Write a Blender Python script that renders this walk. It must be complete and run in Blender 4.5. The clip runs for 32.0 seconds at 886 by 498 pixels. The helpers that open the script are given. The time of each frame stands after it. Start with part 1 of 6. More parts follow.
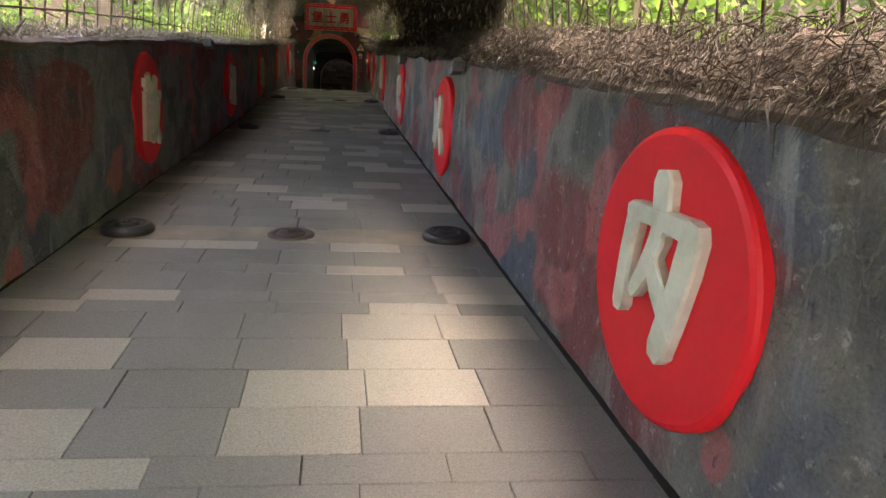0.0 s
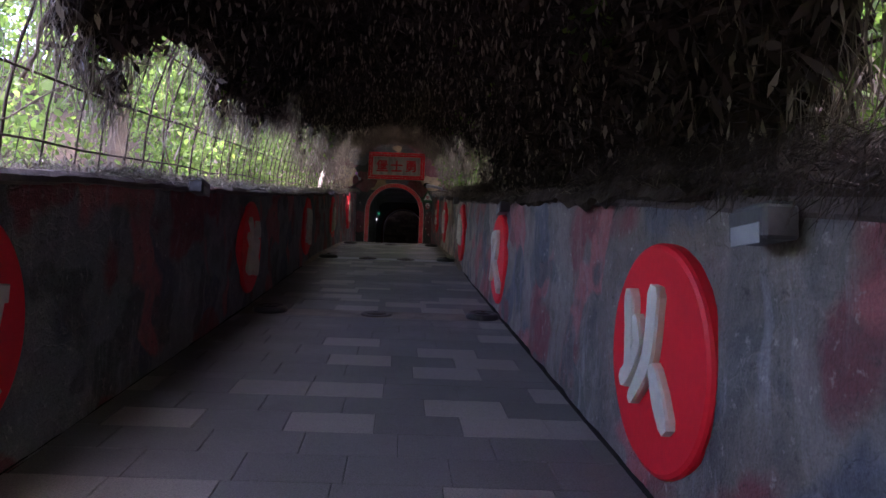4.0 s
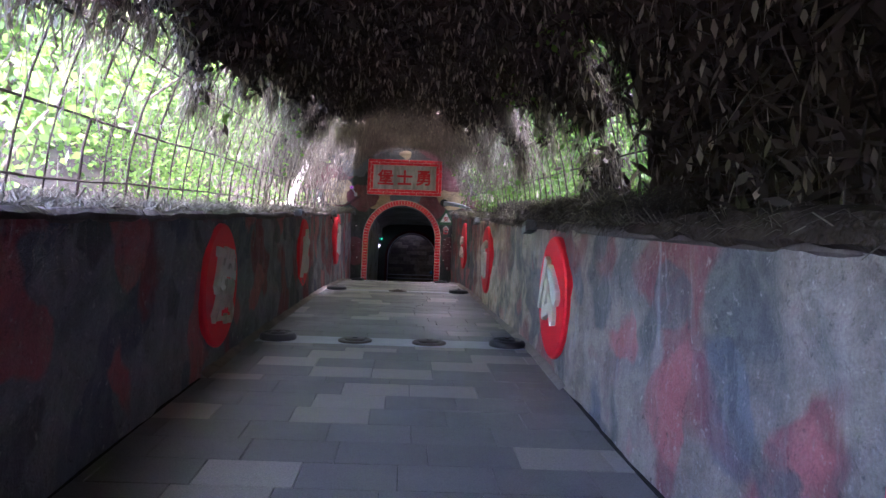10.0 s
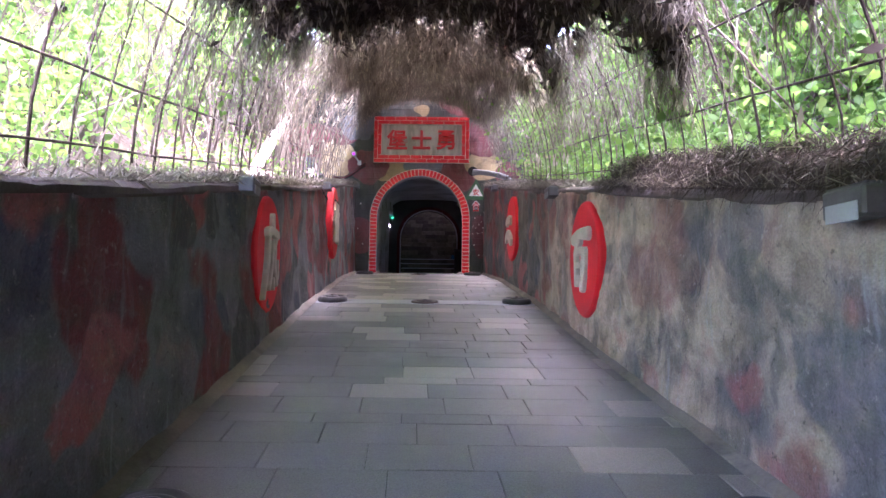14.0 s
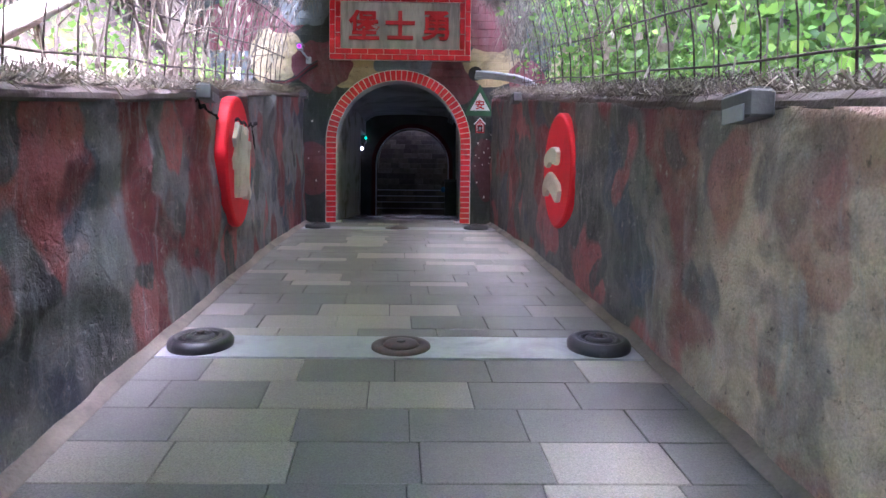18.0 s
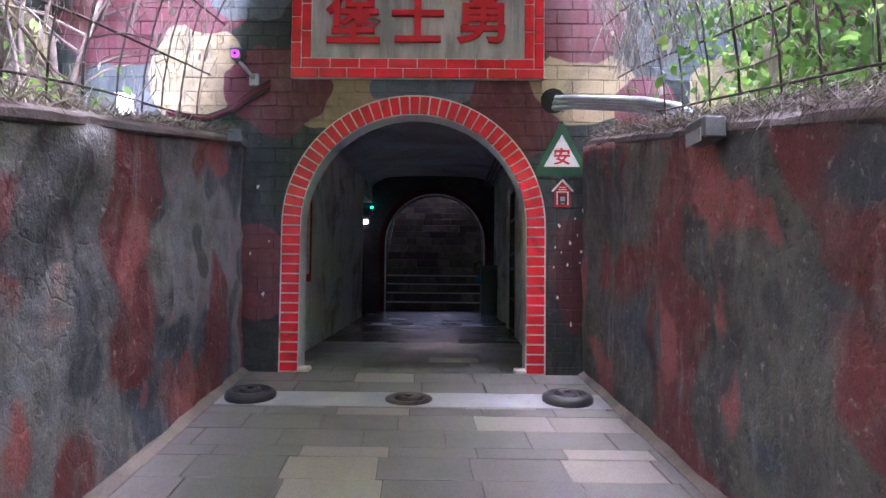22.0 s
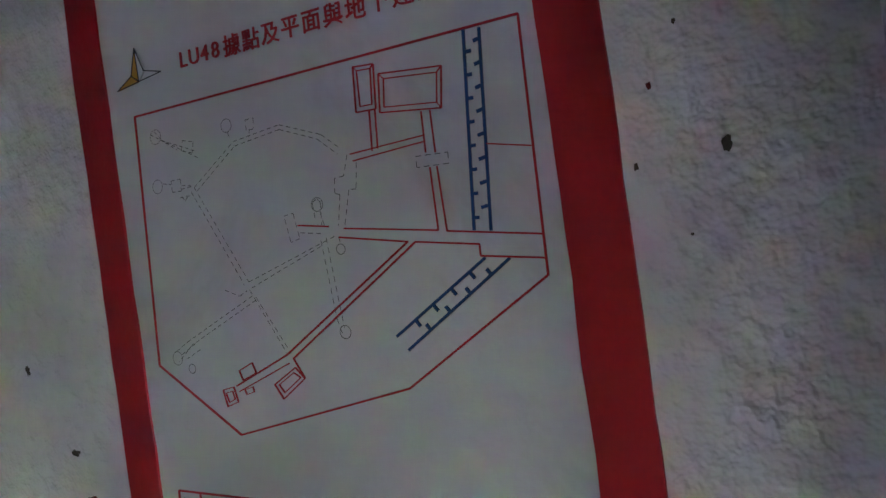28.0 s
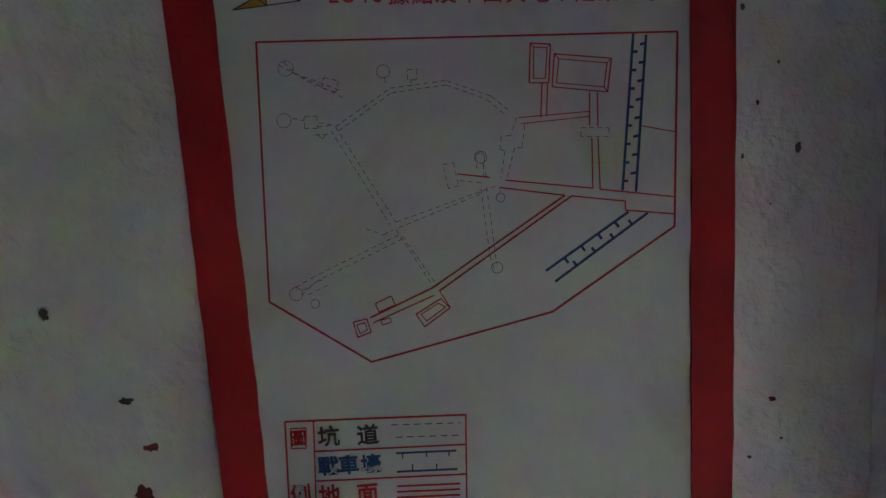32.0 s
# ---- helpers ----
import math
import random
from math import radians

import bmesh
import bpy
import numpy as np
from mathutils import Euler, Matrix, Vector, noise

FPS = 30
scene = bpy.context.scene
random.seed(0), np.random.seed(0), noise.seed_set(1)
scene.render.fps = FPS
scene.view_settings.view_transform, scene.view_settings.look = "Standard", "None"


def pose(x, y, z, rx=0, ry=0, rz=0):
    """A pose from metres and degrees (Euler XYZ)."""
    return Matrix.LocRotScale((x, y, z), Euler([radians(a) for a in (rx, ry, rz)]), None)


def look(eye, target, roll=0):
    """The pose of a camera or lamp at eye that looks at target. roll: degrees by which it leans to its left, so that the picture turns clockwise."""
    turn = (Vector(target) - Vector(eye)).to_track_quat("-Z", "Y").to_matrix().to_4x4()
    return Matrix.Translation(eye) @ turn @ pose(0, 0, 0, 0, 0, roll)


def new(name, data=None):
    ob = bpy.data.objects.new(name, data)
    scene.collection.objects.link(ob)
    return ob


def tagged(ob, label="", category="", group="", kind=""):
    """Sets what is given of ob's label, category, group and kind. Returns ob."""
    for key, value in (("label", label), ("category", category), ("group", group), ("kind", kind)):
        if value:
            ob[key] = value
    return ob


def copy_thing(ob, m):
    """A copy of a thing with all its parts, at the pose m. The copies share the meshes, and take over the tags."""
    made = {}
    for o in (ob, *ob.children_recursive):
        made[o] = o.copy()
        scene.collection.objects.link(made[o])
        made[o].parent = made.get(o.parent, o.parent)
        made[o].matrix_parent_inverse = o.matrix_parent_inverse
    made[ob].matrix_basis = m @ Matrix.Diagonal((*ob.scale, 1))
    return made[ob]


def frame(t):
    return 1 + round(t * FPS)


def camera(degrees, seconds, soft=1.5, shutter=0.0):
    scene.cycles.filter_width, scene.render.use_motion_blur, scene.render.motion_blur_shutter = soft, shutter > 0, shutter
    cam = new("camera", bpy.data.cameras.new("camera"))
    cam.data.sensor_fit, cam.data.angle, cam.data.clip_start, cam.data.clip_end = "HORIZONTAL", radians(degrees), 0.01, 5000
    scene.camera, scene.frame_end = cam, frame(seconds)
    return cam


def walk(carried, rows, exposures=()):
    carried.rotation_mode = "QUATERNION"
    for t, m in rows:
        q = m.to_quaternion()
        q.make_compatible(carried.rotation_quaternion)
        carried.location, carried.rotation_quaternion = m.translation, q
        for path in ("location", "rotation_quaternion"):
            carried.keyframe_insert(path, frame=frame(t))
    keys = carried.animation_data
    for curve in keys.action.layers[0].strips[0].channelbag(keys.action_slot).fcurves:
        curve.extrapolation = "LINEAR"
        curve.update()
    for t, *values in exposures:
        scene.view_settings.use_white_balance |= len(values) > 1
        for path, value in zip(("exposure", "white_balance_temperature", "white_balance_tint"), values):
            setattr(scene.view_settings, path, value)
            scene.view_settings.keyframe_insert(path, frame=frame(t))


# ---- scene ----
cam = camera(69.0, 32.0)
PATH = [
    (0, (1.767, -27.155, -2.764), (1.993, -25.185, -3.024), 2.1),
    (0.5, (1.722, -26.766, -2.683), (1.888, -24.779, -2.849), 1.4),
    (1, (1.617, -26.323, -2.593), (1.732, -24.327, -2.641), 1.6),
    (1.5, (1.591, -25.901, -2.571), (1.667, -23.904, -2.494), 2.1),
    (2, (1.56, -25.475, -2.6), (1.613, -23.481, -2.456), 2.0),
    (2.5, (1.519, -24.937, -2.493), (1.545, -22.946, -2.308), 2.8),
    (4.5, (1.506, -22.951, -2.13), (1.538, -20.959, -1.957), 1.4),
    (5, (1.446, -22.438, -2.019), (1.477, -20.444, -1.871), 0.8),
    (5.5, (1.449, -21.974, -1.938), (1.459, -19.979, -1.802), 0.6),
    (6, (1.358, -21.506, -1.879), (1.365, -19.51, -1.75), 0.4),
    (6.5, (1.307, -21.061, -1.815), (1.32, -19.065, -1.686), 0.4),
    (7, (1.317, -20.525, -1.736), (1.342, -18.531, -1.583), 0.2),
    (7.5, (1.242, -20.111, -1.609), (1.267, -18.123, -1.393), 0.9),
    (8, (1.213, -19.651, -1.572), (1.216, -17.673, -1.278), 1.1),
    (8.5, (1.145, -19.178, -1.502), (1.162, -17.198, -1.226), 1.6),
    (9, (1.083, -18.678, -1.375), (1.092, -16.694, -1.125), 1.8),
    (9.5, (1.094, -18.179, -1.285), (1.113, -16.195, -1.036), 2.1),
    (10, (1.061, -17.677, -1.214), (1.073, -15.692, -0.973), 1.9),
    (10.5, (1.056, -17.192, -1.18), (1.069, -15.204, -0.964), 1.5),
    (11, (1.017, -16.699, -1.087), (1.028, -14.71, -0.872), 1.3),
    (11.5, (0.942, -16.245, -0.972), (0.934, -14.262, -0.715), 1.4),
    (12, (0.89, -15.756, -0.902), (0.895, -13.774, -0.631), 1.8),
    (12.5, (0.822, -15.27, -0.843), (0.812, -13.284, -0.603), 1.4),
    (13, (0.759, -14.794, -0.793), (0.733, -12.805, -0.585), 0.7),
    (13.5, (0.657, -14.287, -0.684), (0.644, -12.294, -0.51), 0.8),
    (14, (0.596, -13.801, -0.588), (0.586, -11.807, -0.427), 0.7),
    (14.5, (0.614, -13.294, -0.516), (0.625, -11.299, -0.374), 1.2),
    (16.5, (0.531, -11.322, -0.176), (0.533, -9.323, -0.121), 0.7),
    (17, (0.513, -10.78, -0.049), (0.547, -8.78, -0.076), 0.5),
    (17.5, (0.476, -10.219, 0.061), (0.514, -8.224, -0.073), 0.6),
    (18, (0.503, -9.667, 0.115), (0.543, -7.67, 0.012), 0.6),
    (18.5, (0.478, -9.133, 0.192), (0.516, -7.134, 0.129), 1.1),
    (19, (0.477, -8.605, 0.266), (0.469, -6.605, 0.221), 1.4),
    (19.5, (0.456, -8.027, 0.365), (0.427, -6.027, 0.352), 1.5),
    (20, (0.372, -7.458, 0.478), (0.297, -5.46, 0.523), 1.3),
    (20.5, (0.344, -6.893, 0.55), (0.276, -4.896, 0.651), 1.5),
    (21, (0.284, -6.345, 0.667), (0.237, -4.348, 0.767), 1.0),
    (21.5, (0.298, -5.792, 0.684), (0.265, -3.795, 0.78), 0.5),
    (22, (0.318, -5.246, 0.78), (0.296, -3.248, 0.864), 0.6),
    (22.5, (0.339, -4.736, 0.865), (0.297, -2.737, 0.935), 0.2),
    (23, (0.39, -4.181, 0.936), (0.331, -2.183, 1.01), 0.0),
    (23.5, (0.329, -3.642, 1.019), (0.23, -1.646, 1.116), -0.4),
    (24, (0.321, -3.067, 1.039), (0.185, -1.074, 1.147), -0.5),
    (24.5, (0.235, -2.55, 1.078), (0.098, -0.557, 1.176), -1.3),
    (26.5, (0.348, -0.668, 1.268), (1.052, 1.204, 1.284), -2.0),
    (26.8, (0.38, -0.406, 1.265), (1.359, 1.33, 1.434), -4.8),
    (27, (0.362, -0.252, 1.29), (1.546, 1.353, 1.435), -5.3),
    (27.5, (0.358, 0.057, 1.391), (1.94, 1.28, 1.426), -7.4),
    (28, (0.407, 0.325, 1.451), (2.206, 1.199, 1.453), -7.9),
    (28.5, (0.442, 0.486, 1.476), (2.355, 1.068, 1.415), -5.7),
    (29, (0.457, 0.679, 1.516), (2.43, 0.994, 1.435), -3.9),
    (29.6, (0.458, 0.8, 1.61), (2.45, 0.945, 1.46), -5.1),
    (30, (0.482, 0.892, 1.568), (2.479, 0.868, 1.456), -5.5),
    (30.4, (0.346, 0.94, 1.553), (2.322, 0.78, 1.32), -4.3),
    (31, (0.175, 0.972, 1.57), (2.111, 0.646, 1.188), -4.8),
    (31.5, (0.144, 0.961, 1.548), (2.096, 0.676, 1.217), -3.8),
    (32, (0.122, 0.954, 1.55), (2.096, 0.861, 1.243), -3.6),
]
EXPOSURES = [(0, 4.8, 7700, 20), (1, 4.65, 7000, 24), (2.5, 4.5, 5900, 34), (5, 4.1, 5900, 46), (7, 4.9, 5700, 38), (9, 5.7, 5350, 38), (11, 6.0, 5350, 40), (13, 6.45, 5500, 44), (14, 6.6, 5500, 44), (17, 6.7, 5350, 42), (18, 6.55, 5150, 36), (20, 6.5, 5200, 37), (21, 6.5, 5250, 38),
             (23, 7.0, 5250, 38), (24.5, 7.55, 5050, 38), (26.5, 8.0, 4850, 33), (27, 8.4, 4900, 34), (28, 8.5, 5100, 36), (29, 8.2, 5250, 35), (30, 8.0, 5300, 35), (31, 7.9, 5300, 35), (32, 7.85, 5300, 35)]
walk(cam, [(t, look(eye, target, roll)) for t, eye, target, roll in PATH],
     EXPOSURES)

# ---- light ----
world = bpy.data.worlds.new("world")
scene.world = world
world.use_nodes = True
wn = world.node_tree
sky = wn.nodes.new("ShaderNodeTexSky")
sky.sky_type = "NISHITA"
sky.sun_disc = False
sky.sun_elevation, sky.sun_rotation = radians(72), radians(120)
sky.air_density, sky.dust_density, sky.ozone_density = 1.0, 6.0, 0.6
wn.links.new(sky.outputs[0], wn.nodes["Background"].inputs[0])
wn.nodes["Background"].inputs[1].default_value = 0.15
sun_data = bpy.data.lights.new("sun", "SUN")
sun_data.energy, sun_data.angle, sun_data.color = 0.6, radians(40), (1.0, 0.96, 0.9)
sun = new("sun", sun_data)
sun.matrix_world = look((8, -20, 20), (8 - 0.25, -20 + 0.15, 20 - 0.95))

# ---- plan ----
SKEW = 0.0565            # the trench runs a little aslant to the facade
HALF = 1.33              # half the trench's width, nearly


def table(pairs):
    ks, vs = zip(*pairs)
    return lambda y: float(np.interp(y, ks, vs))


floor_z = table([(-34, -5.1), (-30, -4.5), (-23.4, -3.42), (-16.8, -2.317), (-11.5, -1.366), (-8.5, -0.93), (-6.17, -0.6), (-3, -0.24), (0, 0), (8, 0.168)])
top_z = table([(-34, -4.0), (-30, -3.3), (-25.9, -2.63), (-23, -2.1), (-20.2, -1.6), (-16.8, -1.07), (-14.9, -0.75), (-10.9, -0.06),
               (-9, 0.29), (-6.3, 0.75), (-2.9, 1.4), (-0.3, 1.86), (0, 1.9)])
START, FACE = -31.0, 0.0
east_u = table([(-31, 1.3), (-16, 1.31), (-12.6, 1.285), (-8.5, 1.29), (-4.3, 1.36), (0, 1.4)])
west_u = table([(-31, 1.43), (-21, 1.41), (-16, 1.37), (-12, 1.355), (0, 1.385)])


def side(s, y):
    """How far the wall's face on side s is from the middle line."""
    return east_u(y) if s > 0 else west_u(y)



def foot(s, y):
    """How far the wall's foot is from the middle line: the walls lean a little outwards."""
    return side(s, y) - (float(np.interp(y, [-14, -12], [0.035, 0.0])) if s > 0 else float(np.interp(y, [-14, -11], [0.0, 0.04])))


def at(u, y, dz=0.0):
    """A point of the trench floor, u metres from its middle line."""
    return Vector((u - SKEW * min(y, 0), y, floor_z(y) + dz))


def nz(p, s=1.0):
    return noise.noise(Vector(p) * s)


# ---- mesh helpers ----
def link(name, me, material, parent=None, label=""):
    ob = new(name, me)
    if material and not me.materials:
        me.materials.append(material)
    if parent:
        ob.parent = parent
    if label:
        ob["label"] = label
    return ob


def part(name, bm, material, parent=None, label="", smooth=False):
    me = bpy.data.meshes.new(name)
    bmesh.ops.recalc_face_normals(bm, faces=bm.faces)
    if smooth:
        for f in bm.faces:
            f.smooth = True
    bm.to_mesh(me)
    bm.free()
    return link(name, me, material, parent, label)


def raw(name, verts, faces, material, parent=None, label=""):
    me = bpy.data.meshes.new(name)
    me.from_pydata([tuple(v) for v in verts], [], faces)
    me.update()
    return link(name, me, material, parent, label)


def fast(name, verts, n, material, parent=None):
    """A mesh of many loose polygons of n corners from an array."""
    verts = np.asarray(verts, np.float32).reshape(-1, 3)
    me = bpy.data.meshes.new(name)
    count = len(verts) // n
    me.vertices.add(len(verts))
    me.vertices.foreach_set("co", verts.ravel())
    me.loops.add(len(verts))
    me.loops.foreach_set("vertex_index", np.arange(len(verts), dtype=np.int32))
    me.polygons.add(count)
    me.polygons.foreach_set("loop_start", np.arange(0, len(verts), n, dtype=np.int32))
    me.polygons.foreach_set("loop_total", np.full(count, n, np.int32))
    me.update(calc_edges=True)
    return link(name, me, material, parent)


def thing(name, loc=(0, 0, 0), label="", category="", group="", kind="", rot=(0, 0, 0)):
    ob = new(name)
    ob.empty_display_size = 0.1
    ob.matrix_basis = pose(*loc, *rot)
    return tagged(ob, label, category, group, kind)


def box(bm, x0, x1, y0, y1, z0, z1, bevel=0.0):
    m = Matrix.Translation(((x0 + x1) / 2, (y0 + y1) / 2, (z0 + z1) / 2)) @ Matrix.Diagonal((x1 - x0, y1 - y0, z1 - z0, 1))
    got = bmesh.ops.create_cube(bm, size=1, matrix=m)
    if bevel:
        edges = {e for v in got["verts"] for e in v.link_edges}
        bmesh.ops.bevel(bm, geom=list(edges), offset=bevel, segments=1, affect="EDGES")
    return bm


def boxed(*a, bevel=0.0):
    return box(bmesh.new(), *a, bevel=bevel)


def lathe(profile, n=32):
    """A turned solid from (radius, height) pairs."""
    bm = bmesh.new()
    rings = []
    for r, z in profile:
        if r < 1e-5:
            rings.append([bm.verts.new((0, 0, z))])
        else:
            rings.append([bm.verts.new((r * math.cos(2 * math.pi * k / n), r * math.sin(2 * math.pi * k / n), z)) for k in range(n)])
    for a, b in zip(rings, rings[1:]):
        for k in range(n):
            va, vb = a[k % len(a)], a[(k + 1) % len(a)]
            vc, vd = b[(k + 1) % len(b)], b[k % len(b)]
            vs = []
            for v in (va, vb, vc, vd):
                if v not in vs:
                    vs.append(v)
            if len(vs) > 2:
                bm.faces.new(vs)
    return bm


def tube(points, radius, sides=6, wobble=0.0):
    """A round bar along points; radius may be a list."""
    pts = [Vector(p) for p in points]
    verts, faces = [], []
    for i, p in enumerate(pts):
        d = (pts[min(i + 1, len(pts) - 1)] - pts[max(i - 1, 0)]).normalized()
        a = d.cross(Vector((0.31, 0.2, 0.93))).normalized()
        b = d.cross(a)
        r = radius[i] if isinstance(radius, (list, tuple)) else radius
        for k in range(sides):
            w = 2 * math.pi * k / sides
            verts.append(p + (a * math.cos(w) + b * math.sin(w)) * r)
    for i in range(len(pts) - 1):
        for k in range(sides):
            faces.append((i * sides + k, i * sides + (k + 1) % sides, (i + 1) * sides + (k + 1) % sides, (i + 1) * sides + k))
    faces += [tuple(range(sides))[::-1], tuple(range((len(pts) - 1) * sides, len(pts) * sides))]
    return verts, faces


def bar(name, points, radius, material, parent=None, label="", sides=6):
    v, f = tube(points, radius, sides)
    ob = raw(name, v, f, material, parent, label)
    for p in ob.data.polygons:
        p.use_smooth = len(p.vertices) == 4
    return ob


def letters(text, size, depth, bold, material, name, parent, m, bevel=0.0, label="", spacing=1.0):
    """Text as a mesh, centred, in the XY plane of m."""
    cu = bpy.data.curves.new(name, "FONT")
    cu.body, cu.size, cu.extrude, cu.offset = text, size, depth / 2, bold
    cu.align_x, cu.align_y, cu.space_character = "CENTER", "CENTER", spacing
    cu.bevel_depth, cu.resolution_u = bevel, 3
    tmp = bpy.data.objects.new(name, cu)
    scene.collection.objects.link(tmp)
    me = bpy.data.meshes.new_from_object(tmp.evaluated_get(bpy.context.evaluated_depsgraph_get()))
    bpy.data.objects.remove(tmp)
    bpy.data.curves.remove(cu)
    me.materials.clear()
    xs = [v.co for v in me.vertices]
    mid = Vector(((min(v.x for v in xs) + max(v.x for v in xs)) / 2, (min(v.y for v in xs) + max(v.y for v in xs)) / 2, 0))
    me.transform(Matrix.Translation(-mid))
    bm = bmesh.new()
    bm.from_mesh(me)
    bpy.data.meshes.remove(me)
    bm.verts.ensure_lookup_table()
    seen, groups = set(), []
    for v in bm.verts:
        if v.index in seen:
            continue
        todo, group = [v], set()
        while todo:
            q = todo.pop()
            if q.index in seen:
                continue
            seen.add(q.index)
            group.add(q.index)
            todo += [e.other_vert(q) for e in q.link_edges]
        groups.append(group)
    made = []
    for group in groups:
        ids = sorted(group)
        back = {n: k for k, n in enumerate(ids)}
        ob = raw(name, [bm.verts[n].co.copy() for n in ids], [tuple(back[v.index] for v in f.verts) for f in bm.faces if f.verts[0].index in group], material, parent, label)
        ob.matrix_basis = m
        made.append(ob)
    bm.free()
    return made


# ---- materials ----
def shader(name, rough=0.8, metal=0.0, spec=0.3):
    m = bpy.data.materials.new(name)
    m.use_nodes = True
    b = m.node_tree.nodes["Principled BSDF"]
    b.inputs["Roughness"].default_value, b.inputs["Metallic"].default_value = rough, metal
    b.inputs["Specular IOR Level"].default_value = spec
    return m, m.node_tree.nodes, m.node_tree.links, b


def position(nodes):
    return nodes.new("ShaderNodeNewGeometry").outputs["Position"]


def tex(nodes, links, vec, scale, detail=4.0, rough=0.55, stretch=None, dist=0.0):
    n = nodes.new("ShaderNodeTexNoise")
    n.inputs["Scale"].default_value, n.inputs["Detail"].default_value = scale, detail
    n.inputs["Roughness"].default_value, n.inputs["Distortion"].default_value = rough, dist
    if stretch:
        mp = nodes.new("ShaderNodeMapping")
        mp.inputs["Scale"].default_value = stretch
        links.new(vec, mp.inputs["Vector"])
        vec = mp.outputs[0]
    links.new(vec, n.inputs["Vector"])
    return n


def ramp(nodes, links, fac, stops, mode="LINEAR"):
    r = nodes.new("ShaderNodeValToRGB")
    e = r.color_ramp
    e.interpolation = mode
    while len(e.elements) < len(stops):
        e.elements.new(0.5)
    for k, (p, c) in enumerate(stops):
        e.elements[k].position = p
        e.elements[k].color = (*c, 1) if len(c) == 3 else c
    links.new(fac, r.inputs[0])
    return r.outputs[0]


def mix(nodes, links, fac, a, b, blend="MIX"):
    m = nodes.new("ShaderNodeMix")
    m.data_type, m.blend_type = "RGBA", blend
    for sock, v in ((m.inputs[0], fac), (m.inputs[6], a), (m.inputs[7], b)):
        if isinstance(v, (int, float)):
            sock.default_value = v
        elif isinstance(v, tuple):
            sock.default_value = (*v, 1)
        else:
            links.new(v, sock)
    return m.outputs[2]


def bumped(nodes, links, b, height, strength=0.4, dist=0.02):
    n = nodes.new("ShaderNodeBump")
    n.inputs["Strength"].default_value, n.inputs["Distance"].default_value = strength, dist
    links.new(height, n.inputs["Height"])
    links.new(n.outputs[0], b.inputs["Normal"])


def weathered(name, colour, vary=0.25, scale=6.0, rough=0.8, spec=0.3, metal=0.0, stain=None, stain_at=(0.55, 0.72), bump=0.3, dist=0.01, fine=60.0, own=False):
    """A painted, cast or earthen surface: a colour that varies at two scales, with stains and relief."""
    m, N, L, b = shader(name, rough, metal, spec)
    vec = position(N)
    if own:
        vec = N.new("ShaderNodeTexCoord").outputs["Object"]
    big, small = tex(N, L, vec, scale), tex(N, L, vec, fine, 3)
    dark, light = tuple(c * (1 - vary) for c in colour), tuple(min(1, c * (1 + vary)) for c in colour)
    c = ramp(N, L, big.outputs[0], [(0.3, dark), (0.7, light)])
    c = mix(N, L, 0.25, c, ramp(N, L, small.outputs[0], [(0.35, dark), (0.65, light)]))
    if stain:
        st = tex(N, L, vec, scale * 0.6, 6, 0.65, dist=0.6)
        c = mix(N, L, ramp(N, L, st.outputs[0], [(stain_at[0], (0, 0, 0)), (stain_at[1], (1, 1, 1))]), c, stain)
    L.new(c, b.inputs["Base Color"])
    h = mix(N, L, 0.5, big.outputs[0], small.outputs[0])
    bumped(N, L, b, h, bump, dist)
    return m


def blend_noise(N, L, vec, scale, amount, detail=4.0):
    """The place, pushed about by noise, for ragged outlines."""
    w = tex(N, L, vec, scale, detail)
    push = N.new("ShaderNodeVectorMath")
    push.operation = "MULTIPLY_ADD"
    L.new(w.outputs[1], push.inputs[0])
    push.inputs[1].default_value = (amount, amount, amount)
    L.new(vec, push.inputs[2])
    return push.outputs[0]


